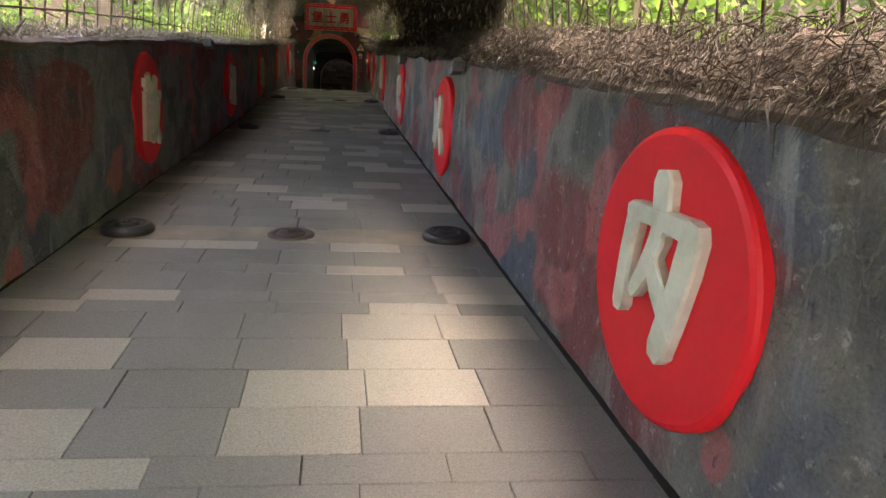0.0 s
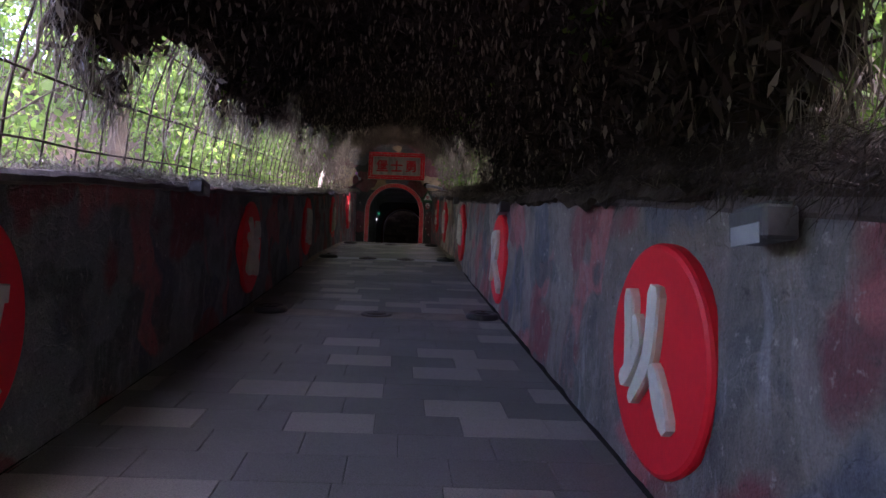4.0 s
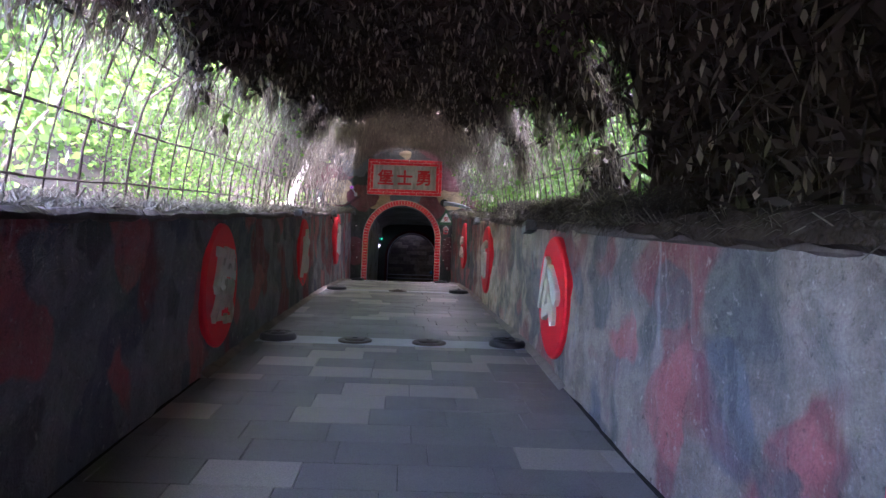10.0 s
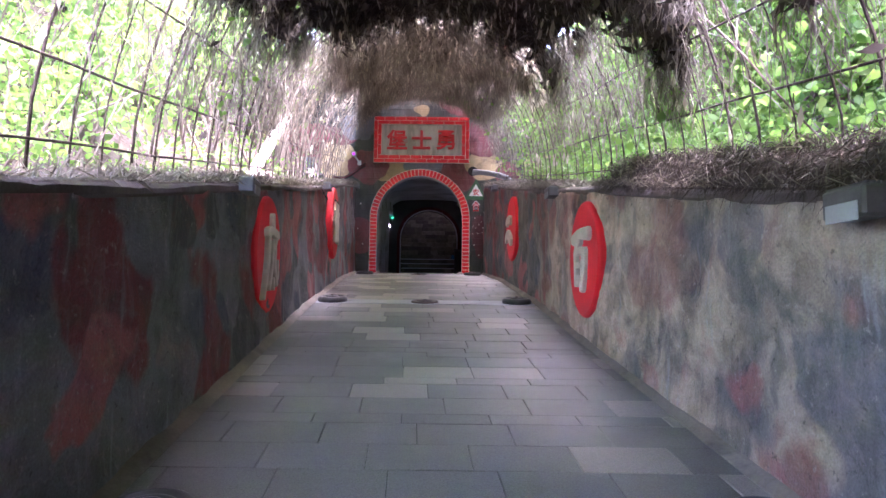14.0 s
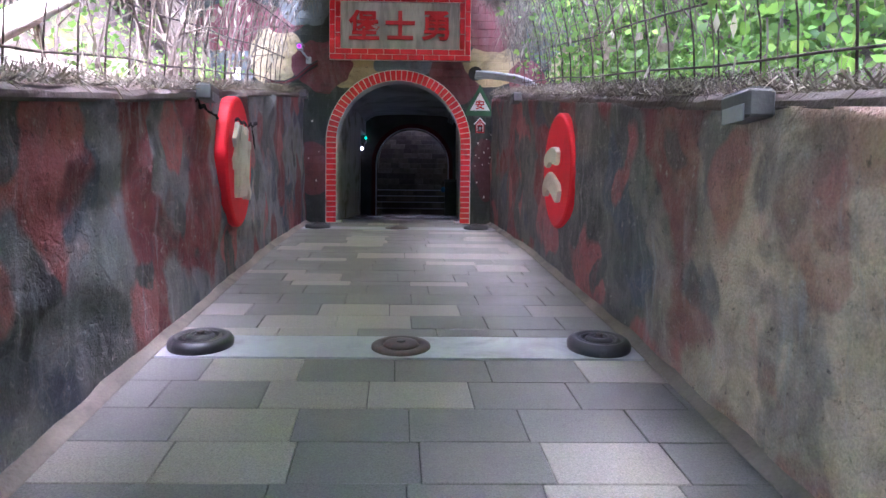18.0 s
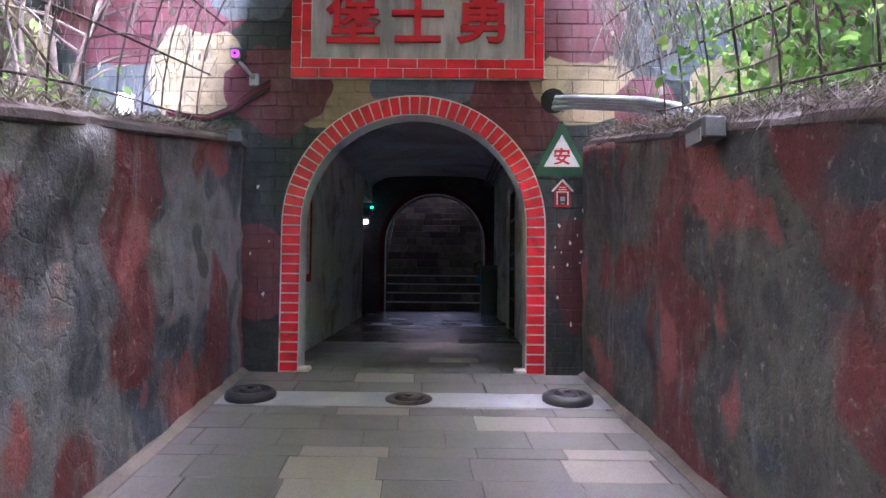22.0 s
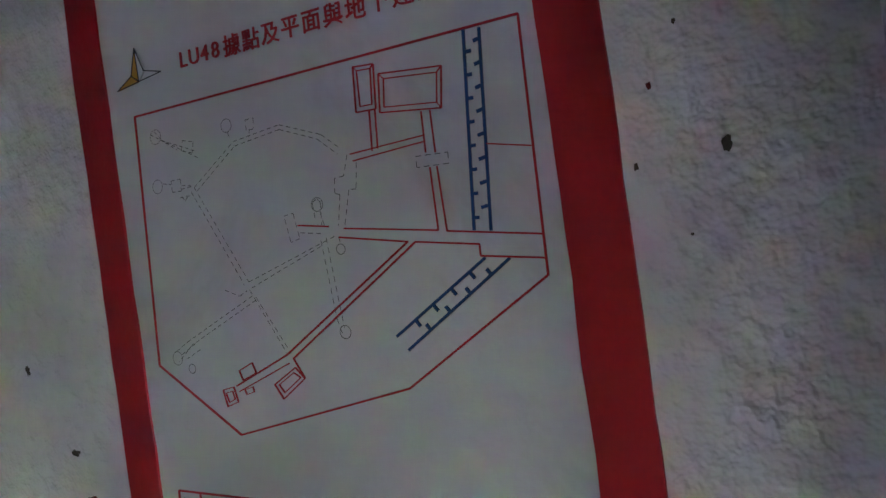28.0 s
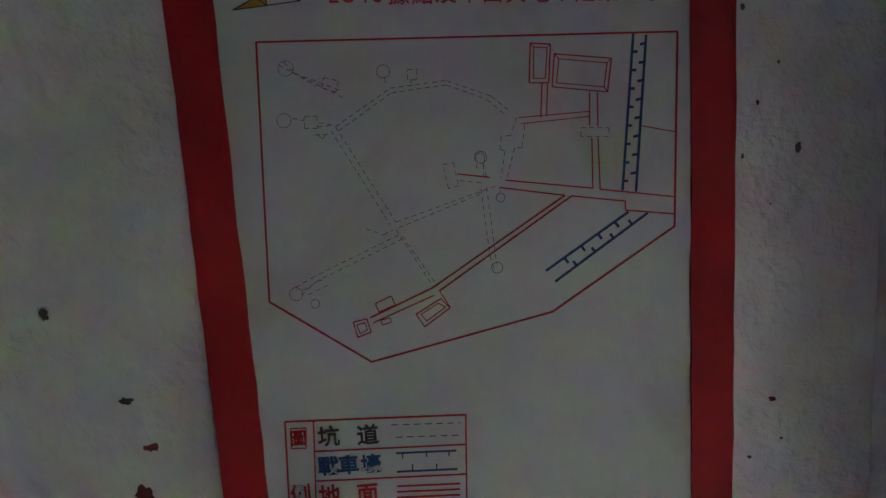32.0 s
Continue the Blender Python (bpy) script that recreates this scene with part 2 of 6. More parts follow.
def wear(N, L, b, vec, c, dark, streak, chips, bump, dist, rock):
    """Soot, wash-out streaks, chipped spots and grit over paint, and the relief that goes with them."""
    mid = tex(N, L, vec, 2.6, 7, 0.66, dist=0.8)
    c = mix(N, L, ramp(N, L, mid.outputs[0], [(0.36, (0.42, 0.42, 0.42)), (0.5, (0, 0, 0))]), c, dark)
    run = tex(N, L, vec, 4.0, 7, 0.68, (1.0, 1.0, 0.3), 0.9)
    c = mix(N, L, ramp(N, L, run.outputs[0], [(0.5, (0, 0, 0)), (0.74, (streak, streak, streak))]), c, (0.42, 0.4, 0.38))
    spot = tex(N, L, vec, 19, 6, 0.68)
    c = mix(N, L, ramp(N, L, spot.outputs[0], [(0.6, (0, 0, 0)), (0.7, (chips, chips, chips))]), c, (0.5, 0.47, 0.43))
    c = mix(N, L, ramp(N, L, spot.outputs[0], [(0.3, (0.7, 0.7, 0.7)), (0.4, (0, 0, 0))]), c, tuple(x * 0.5 for x in dark))
    if rock:
        craze = N.new("ShaderNodeTexVoronoi")
        craze.feature, craze.inputs["Scale"].default_value = "DISTANCE_TO_EDGE", rock
        L.new(blend_noise(N, L, vec, 2.6, 0.75, 7), craze.inputs["Vector"])
        part_of = tex(N, L, vec, 1.1, 4)
        some = ramp(N, L, part_of.outputs[0], [(0.42, (0, 0, 0)), (0.6, (1, 1, 1))])
        other = ramp(N, L, part_of.outputs[0], [(0.36, (1, 1, 1)), (0.44, (0, 0, 0))])
        thin = ramp(N, L, craze.outputs["Distance"], [(0.0, (0.16, 0.16, 0.16)), (0.04, (0, 0, 0))])
        c = mix(N, L, mix(N, L, 1.0, thin, some, "MULTIPLY"), c, (0.46, 0.4, 0.33))
        c = mix(N, L, mix(N, L, 1.0, thin, other, "MULTIPLY"), c, (0.015, 0.015, 0.015))
        drip = tex(N, L, vec, 11.0, 5, 0.6, (1.0, 1.0, 0.12))
        c = mix(N, L, mix(N, L, 1.0, ramp(N, L, drip.outputs[0], [(0.57, (0, 0, 0)), (0.7, (0.5, 0.5, 0.5))]), some, "MULTIPLY"), c, (0.36, 0.38, 0.4))
    grit = tex(N, L, vec, 90, 3)
    c = mix(N, L, 0.3, c, mix(N, L, 1.0, c, ramp(N, L, grit.outputs[0], [(0.3, (0.45, 0.45, 0.45)), (0.7, (1.6, 1.6, 1.6))]), "MULTIPLY"))
    L.new(c, b.inputs["Base Color"])
    h = mix(N, L, 0.4, mid.outputs[0], mix(N, L, 0.4, spot.outputs[0], grit.outputs[0]))
    if rock:
        v = N.new("ShaderNodeTexVoronoi")
        v.feature, v.inputs["Scale"].default_value = "F1", rock
        L.new(blend_noise(N, L, vec, 3.0, 0.35), v.inputs["Vector"])
        edge = ramp(N, L, craze.outputs["Distance"], [(0.0, (0, 0, 0)), (0.05, (1, 1, 1))])
        h = mix(N, L, 0.45, h, mix(N, L, 0.12, v.outputs["Distance"], edge))
    bumped(N, L, b, h, bump, dist)


def camouflage(name, ground, patches, tan, veil, bare):
    """Lobed blotches of faded military paint over rough rendered stone; tan: bounds along the wall of its paler
    stretch, ochre on the east; bare: how far that stretch lacks blotches.
    """
    m, N, L, b = shader(name, 0.72, 0, 0.35)
    vec = position(N)
    off = blend_noise(N, L, blend_noise(N, L, vec, 2.2, 0.22, 2), 9.0, 0.07)
    base = tex(N, L, off, 1.3, 5, 0.62, dist=0.4)
    c = ramp(N, L, base.outputs[0], [(0.34, ground[0]), (0.45, ground[1]), (0.55, ground[2]), (0.66, ground[0])])
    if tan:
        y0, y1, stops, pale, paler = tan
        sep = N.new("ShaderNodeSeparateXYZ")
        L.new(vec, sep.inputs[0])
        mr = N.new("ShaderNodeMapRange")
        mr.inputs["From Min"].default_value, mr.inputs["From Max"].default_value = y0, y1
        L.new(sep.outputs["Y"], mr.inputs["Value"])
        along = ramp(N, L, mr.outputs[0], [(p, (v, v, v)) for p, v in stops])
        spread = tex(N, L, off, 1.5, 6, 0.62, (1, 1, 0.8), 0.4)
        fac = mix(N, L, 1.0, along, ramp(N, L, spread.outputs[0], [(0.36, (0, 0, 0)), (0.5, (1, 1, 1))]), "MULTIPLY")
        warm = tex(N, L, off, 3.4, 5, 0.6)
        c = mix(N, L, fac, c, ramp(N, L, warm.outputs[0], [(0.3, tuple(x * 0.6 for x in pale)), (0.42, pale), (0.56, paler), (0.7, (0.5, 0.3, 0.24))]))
    for k, (scale, at_, col) in enumerate(patches):
        mp = N.new("ShaderNodeVectorMath")
        mp.operation = "ADD"
        mp.inputs[1].default_value = (7.3 * k + 1.7, 3.1 * k, 11.9 * k)
        L.new(off, mp.inputs[0])
        spot = tex(N, L, mp.outputs[0], scale, 1.0, 0.35, (1, 1, 0.95))
        fade = tex(N, L, mp.outputs[0], 7.0, 5, 0.65)
        mask = ramp(N, L, spot.outputs[0], [(at_, (0, 0, 0)), (at_ + 0.035, (1, 1, 1))])
        mask = mix(N, L, 1.0, mask, ramp(N, L, fade.outputs[0], [(0.3, (0.55, 0.55, 0.55)), (0.5, (1, 1, 1))]), "MULTIPLY")
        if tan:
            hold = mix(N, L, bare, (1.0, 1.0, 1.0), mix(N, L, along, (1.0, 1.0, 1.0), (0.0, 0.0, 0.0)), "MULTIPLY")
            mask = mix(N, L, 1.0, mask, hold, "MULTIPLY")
        c = mix(N, L, mask, c, col)
    wear(N, L, b, vec, c, (0.06, 0.062, 0.062), veil, 0.5, 0.9, 0.075, 3.2)
    return m


def painted_bricks(name, base, blobs):
    """Brick paint laid on in rounded fields: (x, z, half width, half height, colour)."""
    m, N, L, b = shader(name, 0.65, 0, 0.4)
    vec = position(N)
    off = blend_noise(N, L, vec, 2.2, 0.3, 2)
    sub0 = N.new("ShaderNodeVectorMath")
    sub0.operation = "SUBTRACT"
    L.new(off, sub0.inputs[0])
    sub0.inputs[1].default_value = (0.15, 0.15, 0.15)
    c = base
    for x, z, w, h, col in blobs:
        mp = N.new("ShaderNodeVectorMath")
        mp.operation = "SUBTRACT"
        L.new(sub0.outputs[0], mp.inputs[0])
        mp.inputs[1].default_value = (x, 0, z)
        sc = N.new("ShaderNodeVectorMath")
        sc.operation = "MULTIPLY"
        L.new(mp.outputs[0], sc.inputs[0])
        sc.inputs[1].default_value = (1 / w, 0, 1 / h)
        ln = N.new("ShaderNodeVectorMath")
        ln.operation = "LENGTH"
        L.new(sc.outputs[0], ln.inputs[0])
        c = mix(N, L, ramp(N, L, ln.outputs["Value"], [(0.97, (1, 1, 1)), (1.0, (0, 0, 0))]), c, col)
    wear(N, L, b, vec, c, tuple(x * 0.5 for x in base), 0.16, 0.12, 0.4, 0.01, 0)
    return m


SLATE, SOOT, DAYLIT_GREY = (0.16, 0.172, 0.178), (0.085, 0.092, 0.095), (0.26, 0.26, 0.235)
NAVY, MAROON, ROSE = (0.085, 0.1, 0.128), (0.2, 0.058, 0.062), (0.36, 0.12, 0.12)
# West: pale grey thickens towards the facade, painting in the daylight that reaches there.
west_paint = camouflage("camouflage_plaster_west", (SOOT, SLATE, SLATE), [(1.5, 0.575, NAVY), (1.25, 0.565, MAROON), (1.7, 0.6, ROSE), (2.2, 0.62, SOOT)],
                        (-14.0, 0.0, [(0.0, 0.1), (0.3, 0.25), (0.6, 0.25), (0.74, 0.6), (1.0, 0.7)], DAYLIT_GREY, (0.28, 0.31, 0.34)), 0.26, 0.0)
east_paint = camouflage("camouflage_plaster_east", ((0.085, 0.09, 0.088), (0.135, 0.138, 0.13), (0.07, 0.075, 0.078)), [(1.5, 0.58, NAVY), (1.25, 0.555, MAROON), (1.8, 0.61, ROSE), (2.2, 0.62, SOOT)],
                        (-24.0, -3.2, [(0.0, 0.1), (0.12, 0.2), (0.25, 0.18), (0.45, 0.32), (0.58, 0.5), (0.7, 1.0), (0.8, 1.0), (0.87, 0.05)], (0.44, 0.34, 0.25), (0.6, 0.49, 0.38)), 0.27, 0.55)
DK, MR, YL, BG, SL = (0.024, 0.03, 0.026), (0.12, 0.03, 0.037), (0.34, 0.27, 0.15), (0.11, 0.14, 0.18), (0.085, 0.1, 0.1)
brick_paint = painted_bricks("camouflage_brick", DK, [
    (-2.3, 2.85, 0.7, 0.4, MR), (-2.4, 2.3, 0.5, 0.25, SL), (-1.8, 2.45, 0.42, 0.42, YL), (-1.65, 2.95, 0.3, 0.2, MR), (-3.6, 2.6, 0.6, 0.5, YL), (-4.4, 3.3, 0.8, 0.5, MR),
    (-1.35, 3.2, 0.4, 0.35, SL), (-0.62, 2.2, 0.42, 0.26, YL), (-1.12, 2.3, 0.44, 0.36, MR), (0.12, 2.33, 0.5, 0.14, BG), (0.85, 2.15, 0.4, 0.36, MR), (1.4, 2.35, 0.42, 0.34, YL),
    (1.3, 2.95, 0.4, 0.42, MR), (0.03, 3.55, 0.15, 0.14, (0.3, 0.24, 0.13)), (0.9, 3.75, 0.5, 0.3, MR), (-0.9, 3.8, 0.5, 0.3, SL), (1.9, 2.1, 0.3, 0.3, MR), (2.3, 2.75, 0.45, 0.4, SL), (2.7, 2.3, 0.45, 0.3, YL),
    (3.4, 2.8, 0.6, 0.5, MR), (-1.25, 0.8, 0.3, 0.42, (0.14, 0.042, 0.045)), (1.34, 0.8, 0.24, 0.5, (0.07, 0.02, 0.023)), (4.6, 2.6, 0.6, 0.5, SL)])
mortar = weathered("crack_dark", (0.07, 0.062, 0.055), 0.3, 9, 0.9, bump=0.4)


def paver_material(name, dark, light, share):
    m, N, L, b = shader(name, 0.75, 0, 0.35)
    vec = position(N)
    rnd = N.new("ShaderNodeObjectInfo").outputs["Random"]
    isl = N.new("ShaderNodeNewGeometry").outputs["Random Per Island"]
    add = N.new("ShaderNodeMath")
    add.operation = "ADD"
    L.new(rnd, add.inputs[0])
    L.new(isl, add.inputs[1])
    fr = N.new("ShaderNodeMath")
    fr.operation = "FRACT"
    L.new(add.outputs[0], fr.inputs[0])
    c = ramp(N, L, fr.outputs[0], [(0, dark), (0.4, tuple(x * 1.18 for x in dark)), (1 - share - 0.01, tuple(x * 1.05 for x in dark)), (1 - share, light), (1, tuple(x * 0.86 for x in light))])
    big, grit = tex(N, L, vec, 1.4, 5, 0.6), tex(N, L, vec, 140, 3)
    c = mix(N, L, ramp(N, L, big.outputs[0], [(0.35, (0.2, 0.2, 0.2)), (0.6, (0, 0, 0))]), c, tuple(x * 0.55 for x in dark))
    c = mix(N, L, 0.45, c, mix(N, L, 1.0, c, ramp(N, L, grit.outputs[0], [(0.3, (0.45, 0.45, 0.45)), (0.7, (1.55, 1.55, 1.55))]), "MULTIPLY"))
    L.new(c, b.inputs["Base Color"])
    L.new(ramp(N, L, big.outputs[0], [(0.35, (0.5, 0.5, 0.5)), (0.6, (0.82, 0.82, 0.82))]), b.inputs["Roughness"])
    bumped(N, L, b, grit.outputs[0], 0.25, 0.004)
    # damp and trodden smooth under cover
    sep = N.new("ShaderNodeSeparateXYZ")
    L.new(vec, sep.inputs[0])
    damp = N.new("ShaderNodeMapRange")
    damp.inputs["From Min"].default_value, damp.inputs["From Max"].default_value = 0.4, 2.0
    L.new(sep.outputs["Y"], damp.inputs["Value"])
    dry = ramp(N, L, big.outputs[0], [(0.35, (0.5, 0.5, 0.5)), (0.6, (0.82, 0.82, 0.82))])
    wet = ramp(N, L, big.outputs[0], [(0.25, (0.2, 0.2, 0.2)), (0.75, (0.3, 0.3, 0.3))])
    L.new(mix(N, L, damp.outputs[0], dry, wet), b.inputs["Roughness"])
    return m


paver_stuff = paver_material("paving_stone", (0.138, 0.134, 0.124), (0.29, 0.272, 0.235), 0.22)
band_stone = weathered("concrete_band", (0.33, 0.34, 0.355), 0.15, 3, 0.8, stain=(0.2, 0.2, 0.2), bump=0.2, dist=0.004)
wet_band = weathered("damp_concrete_band", (0.36, 0.37, 0.38), 0.15, 3, 0.28, 0.5, stain=(0.25, 0.25, 0.25), bump=0.25, dist=0.004)
bed = weathered("paving_bed", (0.06, 0.06, 0.058), 0.3, 8, 0.9)
kerb_mat = weathered("kerb_concrete", (0.21, 0.185, 0.155), 0.3, 3, 0.9, stain=(0.1, 0.09, 0.08), bump=0.6, dist=0.02)
coping_mat = weathered("coping_concrete", (0.11, 0.092, 0.082), 0.35, 4, 0.9, stain=(0.06, 0.035, 0.03), bump=0.7, dist=0.02)
red_paint = weathered("red_gloss_paint", (0.82, 0.018, 0.028), 0.08, 2.5, 0.5, 0.35, stain=(0.6, 0.02, 0.025), stain_at=(0.6, 0.75), bump=0.25, dist=0.01, fine=30)
red_brick = weathered("red_glazed_brick", (0.68, 0.014, 0.022), 0.2, 9, 0.4, 0.5, stain=(0.3, 0.02, 0.02), stain_at=(0.62, 0.72), bump=0.35, dist=0.006, fine=80)
joint_white = weathered("white_joint", (0.78, 0.75, 0.68), 0.2, 9, 0.85, stain=(0.35, 0.3, 0.25))
white_relief = weathered("white_relief_paint", (0.62, 0.62, 0.52), 0.1, 5, 0.6, stain=(0.38, 0.37, 0.28), stain_at=(0.55, 0.8), bump=0.35, dist=0.01, fine=40)
white_lime = weathered("white_reveal_paint", (0.8, 0.81, 0.82), 0.06, 4, 0.7, stain=(0.62, 0.61, 0.58), stain_at=(0.6, 0.72), bump=1.0, dist=0.04, fine=20)
plaster = weathered("stained_white_plaster", (0.87, 0.87, 0.87), 0.08, 2.2, 0.85, stain=(0.36, 0.33, 0.28), stain_at=(0.5, 0.68), bump=1.0, dist=0.03, fine=26)
ceiling_mat = weathered("blotched_grey_plaster", (0.6, 0.6, 0.61), 0.2, 1.3, 0.9, stain=(0.2, 0.2, 0.2), stain_at=(0.5, 0.72), bump=0.3)
def streaked(name, colour, stain, wash):
    """Old white paint with rain streaks and green-grey wash running down it."""
    m, N, L, b = shader(name, 0.7, 0, 0.3)
    vec = position(N)
    big, run, fine = tex(N, L, vec, 3.0, 5, 0.6), tex(N, L, vec, 7.0, 6, 0.65, (1.0, 1.0, 0.16), 0.4), tex(N, L, vec, 50, 3)
    c = ramp(N, L, big.outputs[0], [(0.35, tuple(x * 0.8 for x in colour)), (0.65, colour)])
    c = mix(N, L, ramp(N, L, run.outputs[0], [(0.46, (0, 0, 0)), (0.62, (0.8, 0.8, 0.8))]), c, stain)
    c = mix(N, L, ramp(N, L, run.outputs[0], [(0.32, (0.7, 0.7, 0.7)), (0.42, (0, 0, 0))]), c, wash)
    L.new(c, b.inputs["Base Color"])
    bumped(N, L, b, mix(N, L, 0.5, run.outputs[0], fine.outputs[0]), 0.3, 0.006)
    return m


panel_mat = streaked("weathered_sign_panel", (0.46, 0.49, 0.45), (0.2, 0.235, 0.2), (0.6, 0.62, 0.6))
sign_red = weathered("red_character_paint", (0.5, 0.02, 0.025), 0.15, 8, 0.5)
steel = weathered("rusted_bar", (0.05, 0.035, 0.028), 0.4, 20, 0.8, metal=0.3, bump=0.5)
iron = weathered("rusty_cast_iron", (0.07, 0.055, 0.048), 0.35, 14, 0.55, 0.5, metal=0.5, stain=(0.13, 0.07, 0.05), bump=0.6, dist=0.006)
black_metal = weathered("black_painted_iron", (0.022, 0.023, 0.025), 0.3, 9, 0.4, 0.5, stain=(0.09, 0.085, 0.08), stain_at=(0.6, 0.75), bump=0.4, dist=0.006)
grey_box = weathered("grey_lamp_housing", (0.085, 0.088, 0.09), 0.2, 12, 0.55, 0.4, stain=(0.08, 0.08, 0.075))
lens_mat = weathered("lamp_front", (0.34, 0.37, 0.38), 0.1, 10, 0.25, 0.5)
conduit_mat = weathered("grey_conduit", (0.33, 0.37, 0.4), 0.2, 8, 0.5, 0.4, stain=(0.15, 0.15, 0.15))
black_cable = weathered("black_cable", (0.02, 0.02, 0.02), 0.2, 12, 0.6)
soil = weathered("dry_soil", (0.06, 0.045, 0.034), 0.4, 2.2, 0.95, stain=(0.06, 0.06, 0.03), bump=0.9, dist=0.05, fine=30)
bark = weathered("bark", (0.12, 0.095, 0.075), 0.35, 7, 0.9, bump=0.9, dist=0.03)
log_mat = weathered("bleached_log", (0.42, 0.38, 0.33), 0.25, 5, 0.85, stain=(0.16, 0.1, 0.06), bump=0.8, dist=0.02)
# Near-black base colour stands in for the lack of light at the tunnel's end.
end_plaster = weathered("shade_toned_plaster", (0.075, 0.074, 0.072), 0.3, 3, 0.8, stain=(0.04, 0.04, 0.04), bump=0.4)
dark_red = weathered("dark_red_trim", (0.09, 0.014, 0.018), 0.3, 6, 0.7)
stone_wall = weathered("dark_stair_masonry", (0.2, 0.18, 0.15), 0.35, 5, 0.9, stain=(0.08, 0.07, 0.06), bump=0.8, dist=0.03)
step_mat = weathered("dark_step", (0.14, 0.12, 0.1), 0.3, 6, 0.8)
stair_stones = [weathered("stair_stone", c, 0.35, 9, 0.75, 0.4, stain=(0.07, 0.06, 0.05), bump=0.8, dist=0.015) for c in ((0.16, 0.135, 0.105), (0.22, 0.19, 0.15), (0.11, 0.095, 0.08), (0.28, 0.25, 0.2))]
board_white = weathered("white_board_paint", (0.62, 0.63, 0.64), 0.05, 3, 0.7, stain=(0.44, 0.42, 0.38), stain_at=(0.52, 0.75), bump=0.35, dist=0.006)
board_red = weathered("red_board_border", (0.48, 0.014, 0.016), 0.12, 5, 0.6)
ink_red = weathered("red_ink", (0.42, 0.02, 0.03), 0.2, 30, 0.7)
ink_blue = weathered("blue_ink", (0.02, 0.07, 0.22), 0.2, 30, 0.7)
ink_black = weathered("black_ink", (0.03, 0.03, 0.035), 0.2, 30, 0.7)
ink_grey = weathered("faded_ink", (0.12, 0.12, 0.12), 0.2, 30, 0.7)
ochre = weathered("ochre_paint", (0.45, 0.25, 0.03), 0.2, 20, 0.7)
green_paint = weathered("green_paint", (0.03, 0.1, 0.05), 0.3, 5, 0.7)
rust_spot = weathered("dark_plaster_chip", (0.12, 0.1, 0.085), 0.4, 30, 0.9)
red_chip = weathered("old_red_chip", (0.16, 0.03, 0.03), 0.4, 30, 0.9)
gap_black = weathered("gap_black", (0.012, 0.012, 0.011), 0.3, 12, 0.95)
blue_cloth = weathered("blue_plastic", (0.05, 0.25, 0.45), 0.2, 12, 0.5)


def foliage(name, cols, through_col, amount):
    m, N, L, b = shader(name, 0.6, 0, 0.3)
    isl = N.new("ShaderNodeNewGeometry").outputs["Random Per Island"]
    c = ramp(N, L, isl, [(k / (len(cols) - 1), col) for k, col in enumerate(cols)])
    L.new(c, b.inputs["Base Color"])
    t = N.new("ShaderNodeBsdfTranslucent")
    L.new(mix(N, L, 1.0, c, through_col, "MULTIPLY"), t.inputs[0])
    s = N.new("ShaderNodeMixShader")
    s.inputs[0].default_value = amount
    L.new(b.outputs[0], s.inputs[1])
    L.new(t.outputs[0], s.inputs[2])
    L.new(s.outputs[0], N["Material Output"].inputs[0])
    return m


leaf_mat = foliage("green_leaf", [(0.045, 0.085, 0.022), (0.085, 0.14, 0.035), (0.06, 0.1, 0.035), (0.13, 0.18, 0.05)], (2.2, 2.4, 1.6), 0.55)
dead_mat = foliage("dry_vine", [(0.05, 0.042, 0.032), (0.15, 0.132, 0.1), (0.09, 0.077, 0.058), (0.24, 0.215, 0.17)], (1.1, 1.08, 1.0), 0.3)
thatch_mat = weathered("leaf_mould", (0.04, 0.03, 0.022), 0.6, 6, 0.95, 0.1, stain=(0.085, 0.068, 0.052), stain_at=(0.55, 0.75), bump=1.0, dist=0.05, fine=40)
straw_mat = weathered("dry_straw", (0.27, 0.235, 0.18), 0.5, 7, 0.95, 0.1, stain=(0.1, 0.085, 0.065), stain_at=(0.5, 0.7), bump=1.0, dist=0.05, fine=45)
st_n, st_l = straw_mat.node_tree.nodes, straw_mat.node_tree.links
thin_light = st_n.new("ShaderNodeBsdfTranslucent")
thin_light.inputs[0].default_value = (0.3, 0.27, 0.2, 1)
st_mix = st_n.new("ShaderNodeMixShader")
st_mix.inputs[0].default_value = 0.35
st_l.new(st_n["Principled BSDF"].outputs[0], st_mix.inputs[1])
st_l.new(thin_light.outputs[0], st_mix.inputs[2])
st_l.new(st_mix.outputs[0], st_n["Material Output"].inputs[0])
withered = foliage("withered_leaf", [(0.2, 0.17, 0.12), (0.36, 0.32, 0.25), (0.27, 0.24, 0.18)], (1, 1, 1), 0.3)
# Much darker copy of the dry vine: shade under the growth is in its colour.
dark_dead = foliage("shaded_thatch", [(0.022, 0.016, 0.012), (0.055, 0.04, 0.03), (0.034, 0.025, 0.018)], (1, 1, 1), 0.05)


def glow(name, colour, power):
    m, N, L, b = shader(name)
    b.inputs["Emission Color"].default_value = (*colour, 1)
    b.inputs["Emission Strength"].default_value = power
    b.inputs["Base Color"].default_value = (*colour, 1)
    return m


lamp_glow = glow("white_lamp", (1, 0.97, 0.9), 0.15)
exit_glow = glow("green_exit_lamp", (0.02, 0.8, 0.35), 0.06)
purple_glow = glow("infrared_ring", (0.75, 0.1, 0.9), 0.013)

